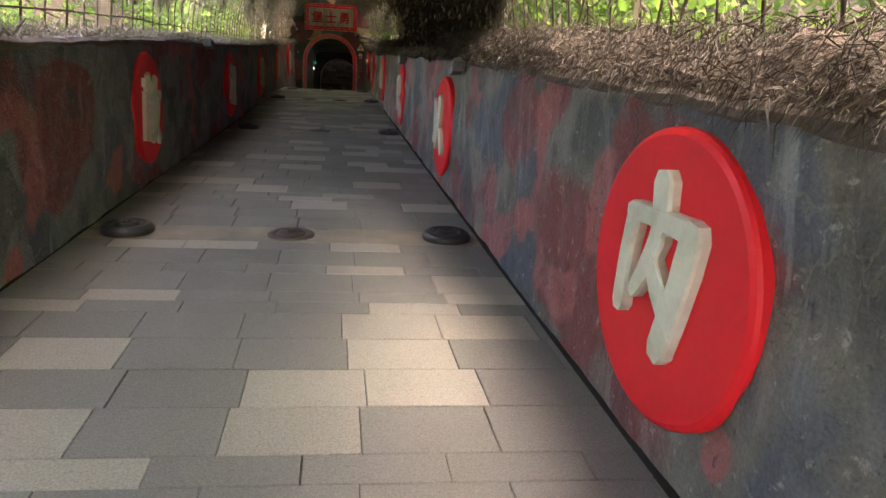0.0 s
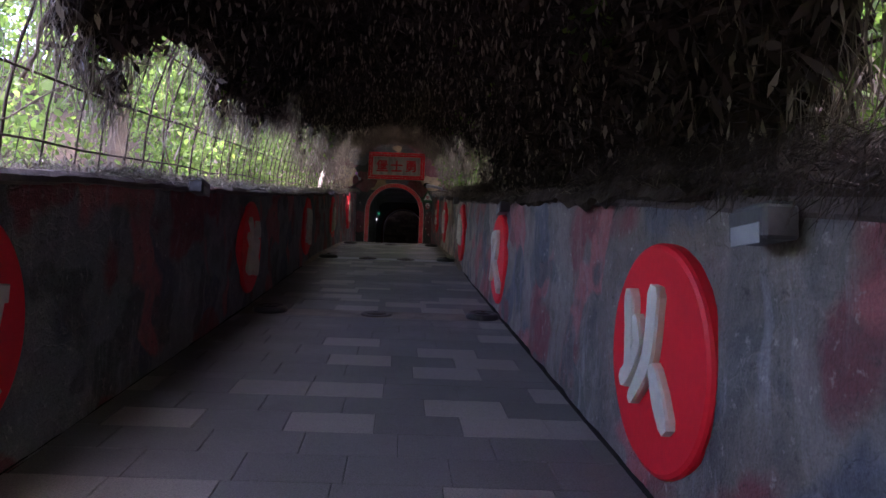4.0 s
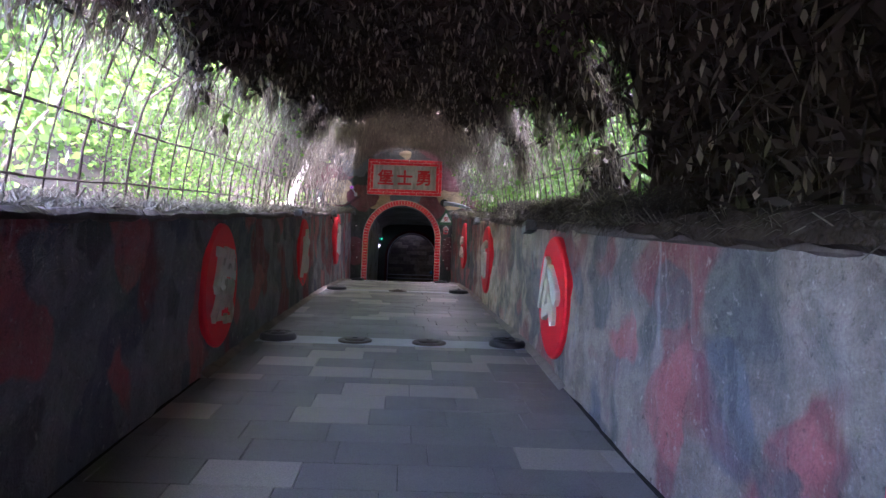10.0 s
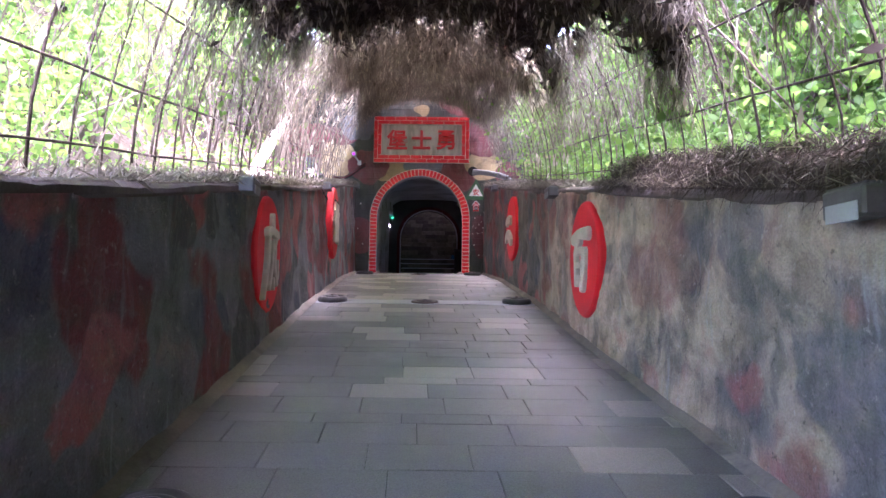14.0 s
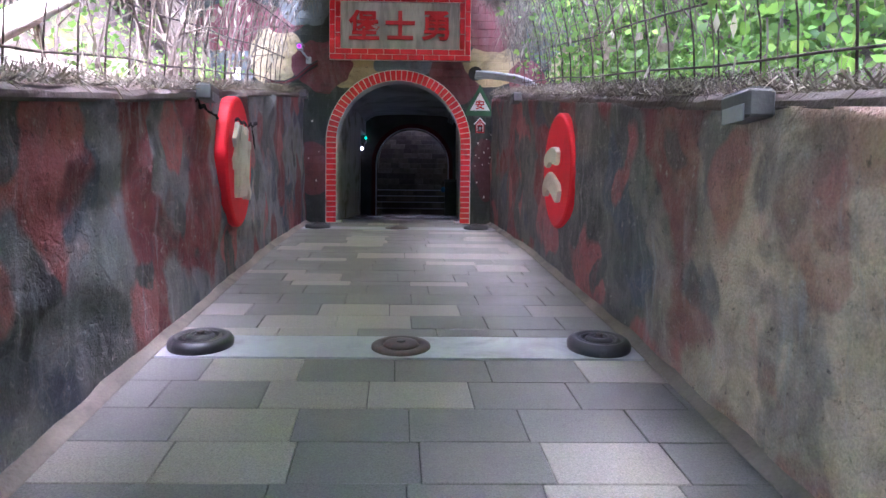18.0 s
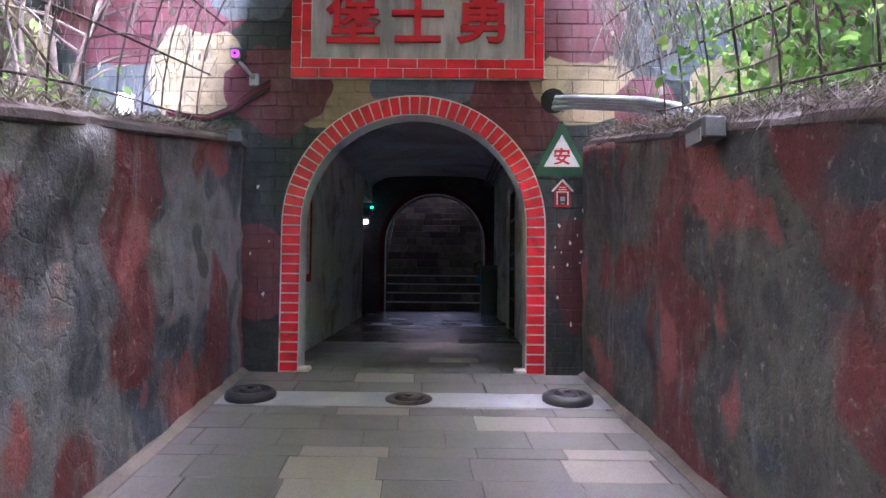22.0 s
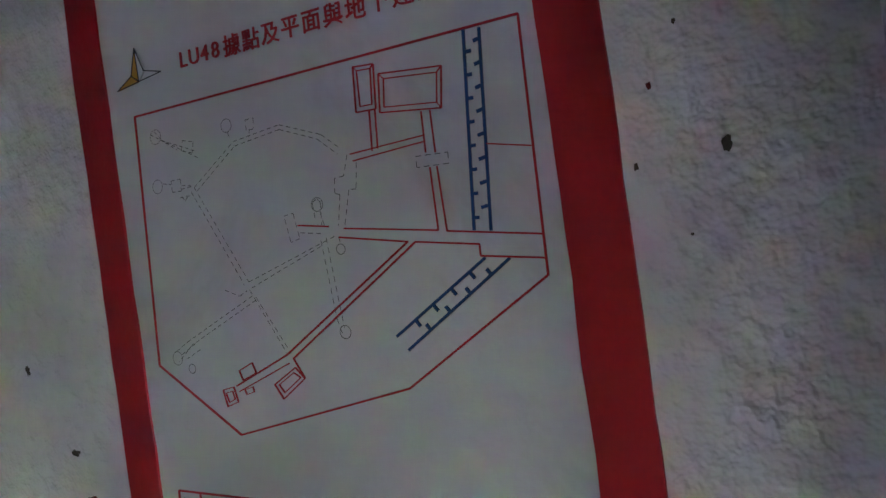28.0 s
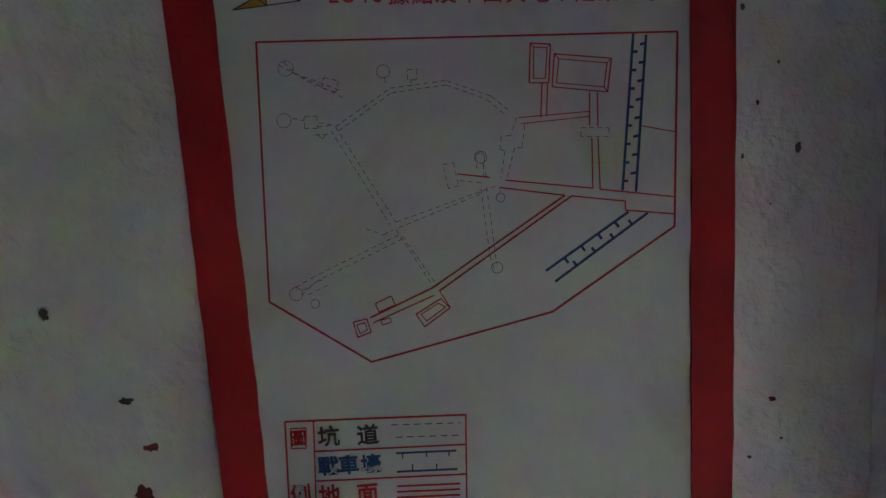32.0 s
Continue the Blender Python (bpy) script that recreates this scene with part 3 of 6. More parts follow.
# ---- ground ----
def ground_z(u, y):
    """The earth beside the trench: a bank on the east, falling away on the west along the middle stretch."""
    d = abs(u) - 1.7
    yy = max(min(y, 0), -34)
    steep = float(np.interp(y, [-40, -24, -16, -9], [0.1, 0.25, 0.4, 0.5])) if u > 0 else 1.1
    rise = min(3.2, 0.06 * min(d, 0.8) + steep * max(0.0, d - 0.8))
    if u < 0:
        f = float(np.interp(y, [-40, -31, -26, -11, -7.5], [0, 0.4, 1, 1, 0]))
        rise = (1 - f) * rise - f * min(9.0, 0.3 * max(0, d - 0.3))
    return top_z(yy) - 0.03 + rise


def ground_sheet():
    us = [-260, -90, -40, -20, -11, -7, -5, -3.6, -2.7, -2.1, -1.72, -1.6, 1.6, 1.72, 2.1, 2.7, 3.6, 5, 7, 11, 20, 40, 90, 260]
    ys = [-300, -110, -60, -45, -38] + [START - 2 + 0.55 * k for k in range(60) if START - 2 + 0.55 * k < 0.1] + [0.26, 0.36, 1.2, 3, 6, 9.5, 14, 25, 60, 140, 300]
    verts, faces = [], []
    for y in ys:
        for u in us:
            d = abs(u) - 1.7
            x = u - SKEW * max(min(y, 0), -40)
            yy = max(min(y, 0), -34)
            if y > 0.3:
                z = 4.7 + 0.1 * nz((u, y, 3), 0.4) - 0.002 * max(0, abs(u) - 30)
            elif d < 0:
                z = floor_z(yy) - 0.14
            else:
                z = ground_z(u, y) + 0.14 * min(1, d) * nz((u, y, 0), 0.9)
            verts.append((x, y, z))
    w = len(us)
    for j in range(len(ys) - 1):
        for i in range(w - 1):
            if (ys[j] == 0.26 or 9 < ys[j] < 13) and us[i] >= -1.75 and us[i + 1] <= 1.75:
                continue
            faces.append((j * w + i, j * w + i + 1, (j + 1) * w + i + 1, (j + 1) * w + i))
    return tagged(raw("ground", verts, faces, soil), "dry brown earth bank on both sides of the trench", "ground", kind="structure")


ground_sheet()


# ---- trench walls ----
def trench_wall(name, s):
    rows = 34
    ys = np.arange(START, FACE + 0.001, 0.055).tolist() + [FACE]
    verts, faces = [], []
    for y in ys:
        z0, z1 = floor_z(y) - 0.12, top_z(y) - 0.05
        ring = []
        for k in range(rows + 1):
            z = z0 + (z1 - z0) * k / rows
            q = Vector((s * 7.0, y, z))
            bulge = 0.02 * nz(q, 0.9) + 0.026 * nz(q, 2.7) + 0.026 * (abs(nz(q, 3.4)) - 0.2) + 0.012 * (abs(nz(q, 8.5)) - 0.2)
            bulge *= min(1.0, 0.25 + 2.5 * k / rows)
            ring.append((s * (side(s, y) + bulge - (side(s, y) - foot(s, y)) * (1 - k / rows) ** 2), z))
        ring += [(s * 1.68, z1), (s * 1.68, z0)]
        verts += [(u - SKEW * y, y, z) for u, z in ring]
    w = rows + 3
    for j in range(len(ys) - 1):
        for k in range(w):
            a, b = j * w + k, j * w + (k + 1) % w
            faces.append((a, b, b + w, a + w) if s > 0 else (a, a + w, b + w, b))
    faces += [tuple(range(w)), tuple(range((len(ys) - 1) * w, len(ys) * w))]
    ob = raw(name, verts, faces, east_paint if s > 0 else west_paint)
    for p in ob.data.polygons:
        p.use_smooth = len(p.vertices) == 4
    return tagged(ob, "rough plastered trench wall in faded camouflage paint", "wall", kind="structure")


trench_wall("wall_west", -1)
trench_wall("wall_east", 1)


def coping(name, s):
    """The worn cap along a wall's top."""
    ys = np.arange(START, -0.02, 0.1).tolist()
    verts, faces = [], []
    for y in ys:
        z1 = top_z(y)
        q = Vector((s * 5, y, 2))
        wob = 0.016 * nz(q, 2.2) + 0.012 * nz(q, 7)
        inn = side(s, y) - 0.008 + wob
        prof = [(inn + 0.012, z1 - 0.07), (inn, z1 - 0.055), (inn + 0.004, z1 - 0.025 + wob), (inn + 0.035, z1 + wob * 0.8), (1.73, z1 + wob), (1.73, z1 - 0.07)]
        verts += [(s * u - SKEW * y, y, z) for u, z in prof]
    w = 6
    for j in range(len(ys) - 1):
        for k in range(w):
            a, b = j * w + k, j * w + (k + 1) % w
            faces.append((a, b, b + w, a + w) if s > 0 else (a, a + w, b + w, b))
    faces += [tuple(range(w)), tuple(range((len(ys) - 1) * w, len(ys) * w))]
    return tagged(raw(name, verts, faces, coping_mat), "worn earth-stained concrete cap on the trench wall", "coping", kind="structure")


coping("trim_west", -1)
coping("trim_east", 1)


def kerb(name, s, y0, y1, low, material, text):
    ys = np.arange(y0, y1, 0.12).tolist()
    verts, faces = [], []
    for y in ys:
        q = Vector((s * 3, y, 1))
        wid, hi = 0.052 + 0.005 * nz(q, 1.2), 0.034 + 0.006 * nz(q, 2.6)
        if low:
            wid, hi = (0.014 if s > 0 else -0.004) + 0.006 * nz(q, 1.1), 0.003
        h = foot(s, y)
        for u, dz in ((h + 0.07, hi + 0.03), (h - 0.01, hi), (h - wid, 0.006), (h - wid - 0.004, -0.03), (h + 0.07, -0.03)):
            verts.append(at(s * u, y, dz))
    w = 5
    for j in range(len(ys) - 1):
        for k in range(w):
            a, b = j * w + k, j * w + (k + 1) % w
            faces.append((a, b, b + w, a + w) if s > 0 else (a, a + w, b + w, b))
    return tagged(raw(name, verts, faces, material), text, "kerb", kind="structure")


for s_, side_name in ((-1, "west"), (1, "east")):
    kerb("baseboard_" + side_name, s_, -13.0, -0.02, False, kerb_mat, "rough mortar fillet along the foot of the wall")
    # Near-black strip laid over the gap where paving meets wall.
    kerb("trim_joint_" + side_name, s_, START, -12.95, True, gap_black, "near-black strip along the joint between paving and wall")

# ---- floor ----
def strip(name, y0, y1, half, dz, material, step=0.5, kind="structure"):
    ys = np.arange(y0, y1, step).tolist() + [y1]
    verts, faces = [], []
    for y in ys:
        verts += [at(-half, y, dz), at(half, y, dz), at(half, y, dz - 0.08), at(-half, y, dz - 0.08)]
    for j in range(len(ys) - 1):
        for k in range(4):
            a, b = j * 4 + k, j * 4 + (k + 1) % 4
            faces.append((a, b, b + 4, a + 4))
    faces += [(3, 2, 1, 0), tuple(range(len(verts) - 4, len(verts)))]
    return raw(name, verts, faces, material)


floor = tagged(strip("floor", START, 7.0, 1.5, -0.012, bed), "grey stone-paved ramp with dark joints", "floor", kind="structure")
COURSES = [-22.61, -16.8, -11.5, -6.17, -0.8, 4.0]


# ---- facade ----
AX, RI, RO, SPRING = 0.017, 0.92, 1.064, 1.182
DEPTH = 0.2
X0, X1, Z1 = -6.6, 6.9, 5.0


def edge_z(x, r):
    d = abs(x - AX)
    return SPRING + math.sqrt(max(0, r * r - d * d)) if d < r else None


def facade_wall():
    xs = [X0, -3] + [AX - RI] + [AX - RI * math.cos(math.pi * k / 40) for k in range(1, 40)] + [AX + RI, 3, X1]
    bm = bmesh.new()
    for a, b in zip(xs, xs[1:]):
        za, zb = edge_z(a, RI + 1e-6), edge_z(b, RI + 1e-6)
        inside = AX - RI - 1e-4 <= a and b <= AX + RI + 1e-4
        la, lb = (za or SPRING, zb or SPRING) if inside else (-0.4, -0.4)
        q = [bm.verts.new((x, y, z)) for y in (0.0, DEPTH) for x, z in ((a, la), (b, lb), (b, Z1), (a, Z1))]
        for f in ((0, 1, 2, 3), (7, 6, 5, 4), (0, 4, 5, 1), (3, 2, 6, 7)):
            bm.faces.new([q[i] for i in f])
    bmesh.ops.remove_doubles(bm, verts=bm.verts, dist=1e-4)
    ob = part("wall_north", bm, brick_paint)
    ob.data.materials.append(plaster)
    for p in ob.data.polygons:
        if p.center.y > DEPTH - 0.01:
            p.material_index = 1
    return ob


facade = tagged(facade_wall(), "brick bunker facade painted in maroon, yellow, green and slate camouflage", "wall", kind="structure")


def arc_points(r, n=44, low=-0.03):
    """The outline of the arch at radius r, from the foot of one jamb to the other."""
    pts = [(AX - r, low), (AX - r, SPRING * 0.5)]
    pts += [(AX - r * math.cos(math.pi * k / n), SPRING + r * math.sin(math.pi * k / n)) for k in range(n + 1)]
    return pts + [(AX + r, SPRING * 0.5), (AX + r, low)]


def arch_band(name, ra, rb, y0, y1, material, parent=None, label="", rough=0.0):
    a, b = arc_points(ra), arc_points(rb)
    verts, faces = [], []
    for (xa, za), (xb, zb) in zip(a, b):
        j = rough * nz((xa * 3, za * 3, 1))
        verts += [(xa + j, y0, za), (xb, y0, zb), (xb, y1, zb), (xa + j, y1, za)]
    for i in range(len(a) - 1):
        for k in range(4):
            p, q = i * 4 + k, i * 4 + (k + 1) % 4
            faces.append((p, p + 4, q + 4, q))
    faces += [(0, 1, 2, 3), tuple(range(len(verts) - 4, len(verts)))[::-1]]
    return raw(name, verts, faces, material, parent, label)


arch = thing("brick_arch", (0, 0, 0), "red glazed brick arch with white joints round the tunnel mouth", "arch")
arch_band("reveal", RI - 0.004, RI + 0.02, -0.028, DEPTH + 0.01, white_lime, arch, "thick white painted reveal", 0.006)
arch_band("joint_bed", RI + 0.015, RO + 0.012, -0.031, 0.004, joint_white, arch, "white mortar bed")


def arch_brick(name, w, h0, h1, d):
    """One voussoir: w wide at its inner end, h0 to h1 along the radius."""
    bm = bmesh.new()
    t = w * 0.5
    t2 = t * (h1 / max(h0, 0.2)) if h0 > 0.5 else t
    pts = [(h0, -t), (h1, -t2), (h1, t2), (h0, t)]
    back = [bm.verts.new((r, 0.0, z)) for r, z in pts]
    mid = [bm.verts.new((r, -d + 0.005, z)) for r, z in pts]
    front = [bm.verts.new((r + (0.005 if k in (0, 3) else -0.005), -d, z * 0.95)) for k, (r, z) in enumerate(pts)]
    for a, b in ((back, mid), (mid, front)):
        for k in range(4):
            bm.faces.new((a[k], a[(k + 1) % 4], b[(k + 1) % 4], b[k]))
    bm.faces.new(front)
    me = bpy.data.meshes.new(name)
    bmesh.ops.recalc_face_normals(bm, faces=bm.faces)
    bm.to_mesh(me)
    bm.free()
    me.materials.append(red_brick)
    return me


PITCH = 0.0815
ring_me = arch_brick("brick", PITCH - 0.018, RI + 0.002, RO, 0.036)
jamb_me = arch_brick("brick_jamb", PITCH - 0.014, 0.0, RO - RI - 0.002, 0.036)
for k in range(39):
    ob = link("brick", ring_me, None, arch)
    w = 180 * (k + 0.5) / 39
    ob.matrix_basis = Matrix.Translation((AX, -0.002 + random.uniform(-0.002, 0.002), SPRING)) @ Matrix.Rotation(-radians(w), 4, "Y")
for s in (-1, 1):
    for k in range(15):
        ob = link("brick", jamb_me, None, arch)
        ob.matrix_basis = pose(AX + s * (RI + 0.002), -0.002 + random.uniform(-0.002, 0.002), (k + 0.5) * SPRING / 15, 0, 0, 0) @ Matrix.Diagonal((s, 1, 1, 1))
    # worn foot of the reveal
    bm = boxed(AX + s * (RI - 0.09), AX + s * (RI + 0.02), -0.035, 0.1, -0.01, 0.035, bevel=0.012) if s > 0 else boxed(AX - RI - 0.02, AX - RI + 0.09, -0.035, 0.1, -0.01, 0.035, bevel=0.012)
    part("foot", bm, joint_white, arch, "broken mortar foot")


# ---- sign over the arch ----
sign = thing("name_sign", (0.035, -0.001, 2.895), "weathered white bunker name sign with red tiled frame and red characters", "sign")
SW, SH, SB = 1.035, 0.505, 0.165
part("panel", boxed(-SW + SB - 0.01, SW - SB + 0.01, -0.035, 0, -SH + SB - 0.01, SH - SB + 0.01), panel_mat, sign, "streaked white painted panel")
part("frame_bed", boxed(-SW, SW, -0.05, 0.001, -SH, -SH + SB), joint_white, sign)
part("frame_bed", boxed(-SW, SW, -0.05, 0.001, SH - SB, SH), joint_white, sign)
part("frame_bed", boxed(-SW, -SW + SB, -0.05, 0.001, -SH + SB, SH - SB), joint_white, sign)
part("frame_bed", boxed(SW - SB, SW, -0.05, 0.001, -SH + SB, SH - SB), joint_white, sign)


def frame_tiles():
    row = SB / 2
    for ring in range(2):
        w, h = SW - ring * row, SH - ring * row
        for s in (-1, 1):
            n = 9 if ring == 0 else 8
            for k in range(n):
                a, b = -w + (2 * w) * k / n, -w + (2 * w) * (k + 1) / n
                z0, z1 = sorted((s * h, s * (h - row)))
                part("frame_tile", boxed(a + 0.004, b - 0.004, -0.062 + 0.008 * ring, -0.045, z0 + 0.004, z1 - 0.004, bevel=0.004), red_brick, sign)
            n = 4 if ring == 0 else 3
            for k in range(n):
                hh = h - row
                a, b = -hh + 2 * hh * k / n, -hh + 2 * hh * (k + 1) / n
                x0, x1 = sorted((s * w, s * (w - row)))
                part("frame_tile", boxed(x0 + 0.004, x1 - 0.004, -0.062 + 0.008 * ring, -0.045, a + 0.004, b - 0.004, bevel=0.004), red_brick, sign)


frame_tiles()
for ch, x in zip("堡士勇", (-0.53, 0.0, 0.52)):
    letters(ch, 0.455, 0.03, 0.006, sign_red, "stroke", sign, pose(x, -0.045, 0.0, 90, 0, 0), 0.004, "raised red character")


# ---- tunnel behind the arch ----
TX, TL, CEIL = 1.115, 6.45, 2.42


def tz(y):
    return 0.021 * y


def tunnel_wall(name, s, gaps):
    """A side wall with openings (y0, y1, height) cut through it."""
    bm = bmesh.new()
    ys = sorted({DEPTH, TL, *[v for g in gaps for v in g[:2]]})
    x0, x1 = sorted((s * TX, s * (TX + 0.25)))
    for a, b in zip(ys, ys[1:]):
        low = next((g[2] for g in gaps if g[0] <= a < g[1]), -0.1)
        n = max(1, int((b - a) / 0.25))
        for k in range(n):
            box(bm, x0, x1, a + (b - a) * k / n, a + (b - a) * (k + 1) / n, low, CEIL + 0.3)
    bmesh.ops.remove_doubles(bm, verts=bm.verts, dist=1e-4)
    return tagged(part(name, bm, plaster), "stained flaking white plaster tunnel wall", "wall", kind="structure")


tunnel_wall("wall_tunnel_east", 1, [(2.7, 3.62, 1.98), (3.9, 4.6, 2.0)])
tunnel_wall("wall_tunnel_west", -1, [(5.3, TL, 2.1)])


def vault_ceiling():
    verts, faces = [], []
    n = 16
    for y in (DEPTH, 2.0, 4.0, TL):
        for k in range(n + 1):
            x = -TX - 0.02 + (2 * TX + 0.04) * k / n
            q = min(1.0, (TX + 0.02 - abs(x)) / 0.35)
            verts.append((x, y, tz(y) + CEIL - 0.16 * (1 - q) ** 2 + 0.05 * math.cos(x / TX * math.pi / 2)))
        verts += [(TX + 0.3, y, CEIL + 0.6), (-TX - 0.3, y, CEIL + 0.6)]
    w = n + 3
    for j in range(3):
        for k in range(w):
            a, b = j * w + k, j * w + (k + 1) % w
            faces.append((a, a + w, b + w, b))
    return tagged(raw("ceiling", verts, faces, ceiling_mat), "flat vault of blotched grey plaster", "ceiling", kind="structure")


vault_ceiling()


def back_wall():
    """The tunnel's end wall with the arch to the stairs."""
    r, sp, cx = 0.885, 1.235, 0.04
    xs = [-TX - 1.6, cx - r] + [cx - r * math.cos(math.pi * k / 28) for k in range(1, 28)] + [cx + r, TX + 1.6]
    bm = bmesh.new()
    for a, b in zip(xs, xs[1:]):
        inside = a >= cx - r - 1e-4 and b <= cx + r + 1e-4
        ez = lambda x: tz(TL) + sp + math.sqrt(max(0, r * r - (x - cx) ** 2))
        la, lb = (ez(a), ez(b)) if inside else (-0.2, -0.2)
        q = [bm.verts.new((x, y, z)) for y in (TL, TL + 0.28) for x, z in ((a, la), (b, lb), (b, CEIL + 0.7), (a, CEIL + 0.7))]
        for f in ((0, 1, 2, 3), (7, 6, 5, 4), (0, 4, 5, 1)):
            bm.faces.new([q[i] for i in f])
    bmesh.ops.remove_doubles(bm, verts=bm.verts, dist=1e-4)
    tagged(part("wall_tunnel_end", bm, end_plaster), "plaster wall toned dark as if unlit, with an arch to the stairs", "wall", kind="structure")
    ring = thing("inner_arch", (0, 0, 0), "dark red painted arch with a white edge before the stairs", "arch")
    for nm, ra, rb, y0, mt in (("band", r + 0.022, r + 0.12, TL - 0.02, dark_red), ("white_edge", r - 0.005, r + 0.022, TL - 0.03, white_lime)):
        pa = [(cx - ra, 0.1)] + [(cx - ra * math.cos(math.pi * k / 28), tz(TL) + sp + ra * math.sin(math.pi * k / 28)) for k in range(29)] + [(cx + ra, 0.1)]
        pb = [(cx - rb, 0.1)] + [(cx - rb * math.cos(math.pi * k / 28), tz(TL) + sp + rb * math.sin(math.pi * k / 28)) for k in range(29)] + [(cx + rb, 0.1)]
        verts, faces = [], []
        for (xa, za), (xb, zb) in zip(pa, pb):
            verts += [(xa, y0, za), (xb, y0, zb), (xb, TL + 0.01, zb), (xa, TL + 0.01, za)]
        for i in range(len(pa) - 1):
            for k in range(4):
                p, q = i * 4 + k, i * 4 + (k + 1) % 4
                faces.append((p, p + 4, q + 4, q))
        raw(nm, verts, faces, mt, ring)


back_wall()


def stair():
    st = thing("staircase", (0, TL + 0.28, tz(TL)), "dark rough stone stairs with white painted lower nosings climbing out of the tunnel", "stairs", kind="structure")
    sr = random.Random(4)
    for k in range(22):
        z, y = 0.165 * (k + 1), 0.28 * k
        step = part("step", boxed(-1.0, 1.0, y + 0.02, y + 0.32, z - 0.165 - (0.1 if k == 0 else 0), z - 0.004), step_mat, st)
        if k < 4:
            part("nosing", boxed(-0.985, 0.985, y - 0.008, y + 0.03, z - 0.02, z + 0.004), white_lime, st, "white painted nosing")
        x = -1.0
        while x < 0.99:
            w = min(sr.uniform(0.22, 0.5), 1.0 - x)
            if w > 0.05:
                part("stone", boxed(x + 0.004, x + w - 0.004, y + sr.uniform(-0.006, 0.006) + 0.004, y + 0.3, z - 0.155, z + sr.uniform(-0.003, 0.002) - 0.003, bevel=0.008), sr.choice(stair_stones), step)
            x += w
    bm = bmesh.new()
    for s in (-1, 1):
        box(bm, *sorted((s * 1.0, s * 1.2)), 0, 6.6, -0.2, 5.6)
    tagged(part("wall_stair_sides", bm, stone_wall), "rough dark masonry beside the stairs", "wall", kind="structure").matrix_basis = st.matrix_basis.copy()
    # sloping soffit over the stairs and the far end
    verts, faces = [], []
    for y, z in ((0, 2.3), (0.5, 2.5), (1.5, 3.1), (3.0, 4.0), (5.0, 4.95)):
        for k in range(9):
            x = -1.0 + 2.0 * k / 8
            verts.append((x, y, z + 0.25 * math.cos(x * math.pi / 2)))
        verts += [(1.2, y, z + 1), (-1.2, y, z + 1)]
    w = 11
    for j in range(4):
        for k in range(w):
            a, b = j * w + k, j * w + (k + 1) % w
            faces.append((a, a + w, b + w, b))
    faces.append(tuple(range(4 * w, 5 * w)))
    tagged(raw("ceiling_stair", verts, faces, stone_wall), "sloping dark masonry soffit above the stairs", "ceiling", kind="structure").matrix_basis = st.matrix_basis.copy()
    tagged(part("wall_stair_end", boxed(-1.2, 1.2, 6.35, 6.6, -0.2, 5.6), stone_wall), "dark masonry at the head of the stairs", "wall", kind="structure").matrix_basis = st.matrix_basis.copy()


stair()


# side rooms that close the openings of the tunnel
def side_room(name, x0, x1, y0, y1):
    bm = bmesh.new()
    s = 1 if x0 > 0 else -1
    far = x1 if s > 0 else x0
    box(bm, *sorted((far, far + s * 0.15)), y0 - 0.2, y1 + 0.2, -0.1, 2.5)
    box(bm, x0, x1, y0 - 0.2, y0 - 0.05, -0.1, 2.5)
    box(bm, x0, x1, y1 + 0.05, y1 + 0.2, -0.1, 2.5)
    box(bm, x0, x1, y0 - 0.2, y1 + 0.2, 2.5, 2.6)
    box(bm, x0, x1, y0 - 0.2, y1 + 0.2, -0.12, 0.03)
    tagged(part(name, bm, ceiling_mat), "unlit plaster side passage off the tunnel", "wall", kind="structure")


side_room("wall_recess_a", TX + 0.25, TX + 1.6, 2.7, 4.6)
side_room("wall_recess_b", -TX - 2.2, -TX - 0.25, 5.3, 6.25)

# ---- medallions on the walls ----
def wall_pose(s, y, z, off=0.0):
    """X to the viewer's right, Y up, Z out of the wall on side s."""
    along = Vector((-SKEW, 1, 0)).normalized() * (-s)
    up = Vector((0, 0, 1))
    out = along.cross(up)
    p = Vector((s * side(s, y) - SKEW * y, y, z)) + out * off
    m = Matrix((along, up, out)).transposed().to_4x4()
    m.translation = p
    return m


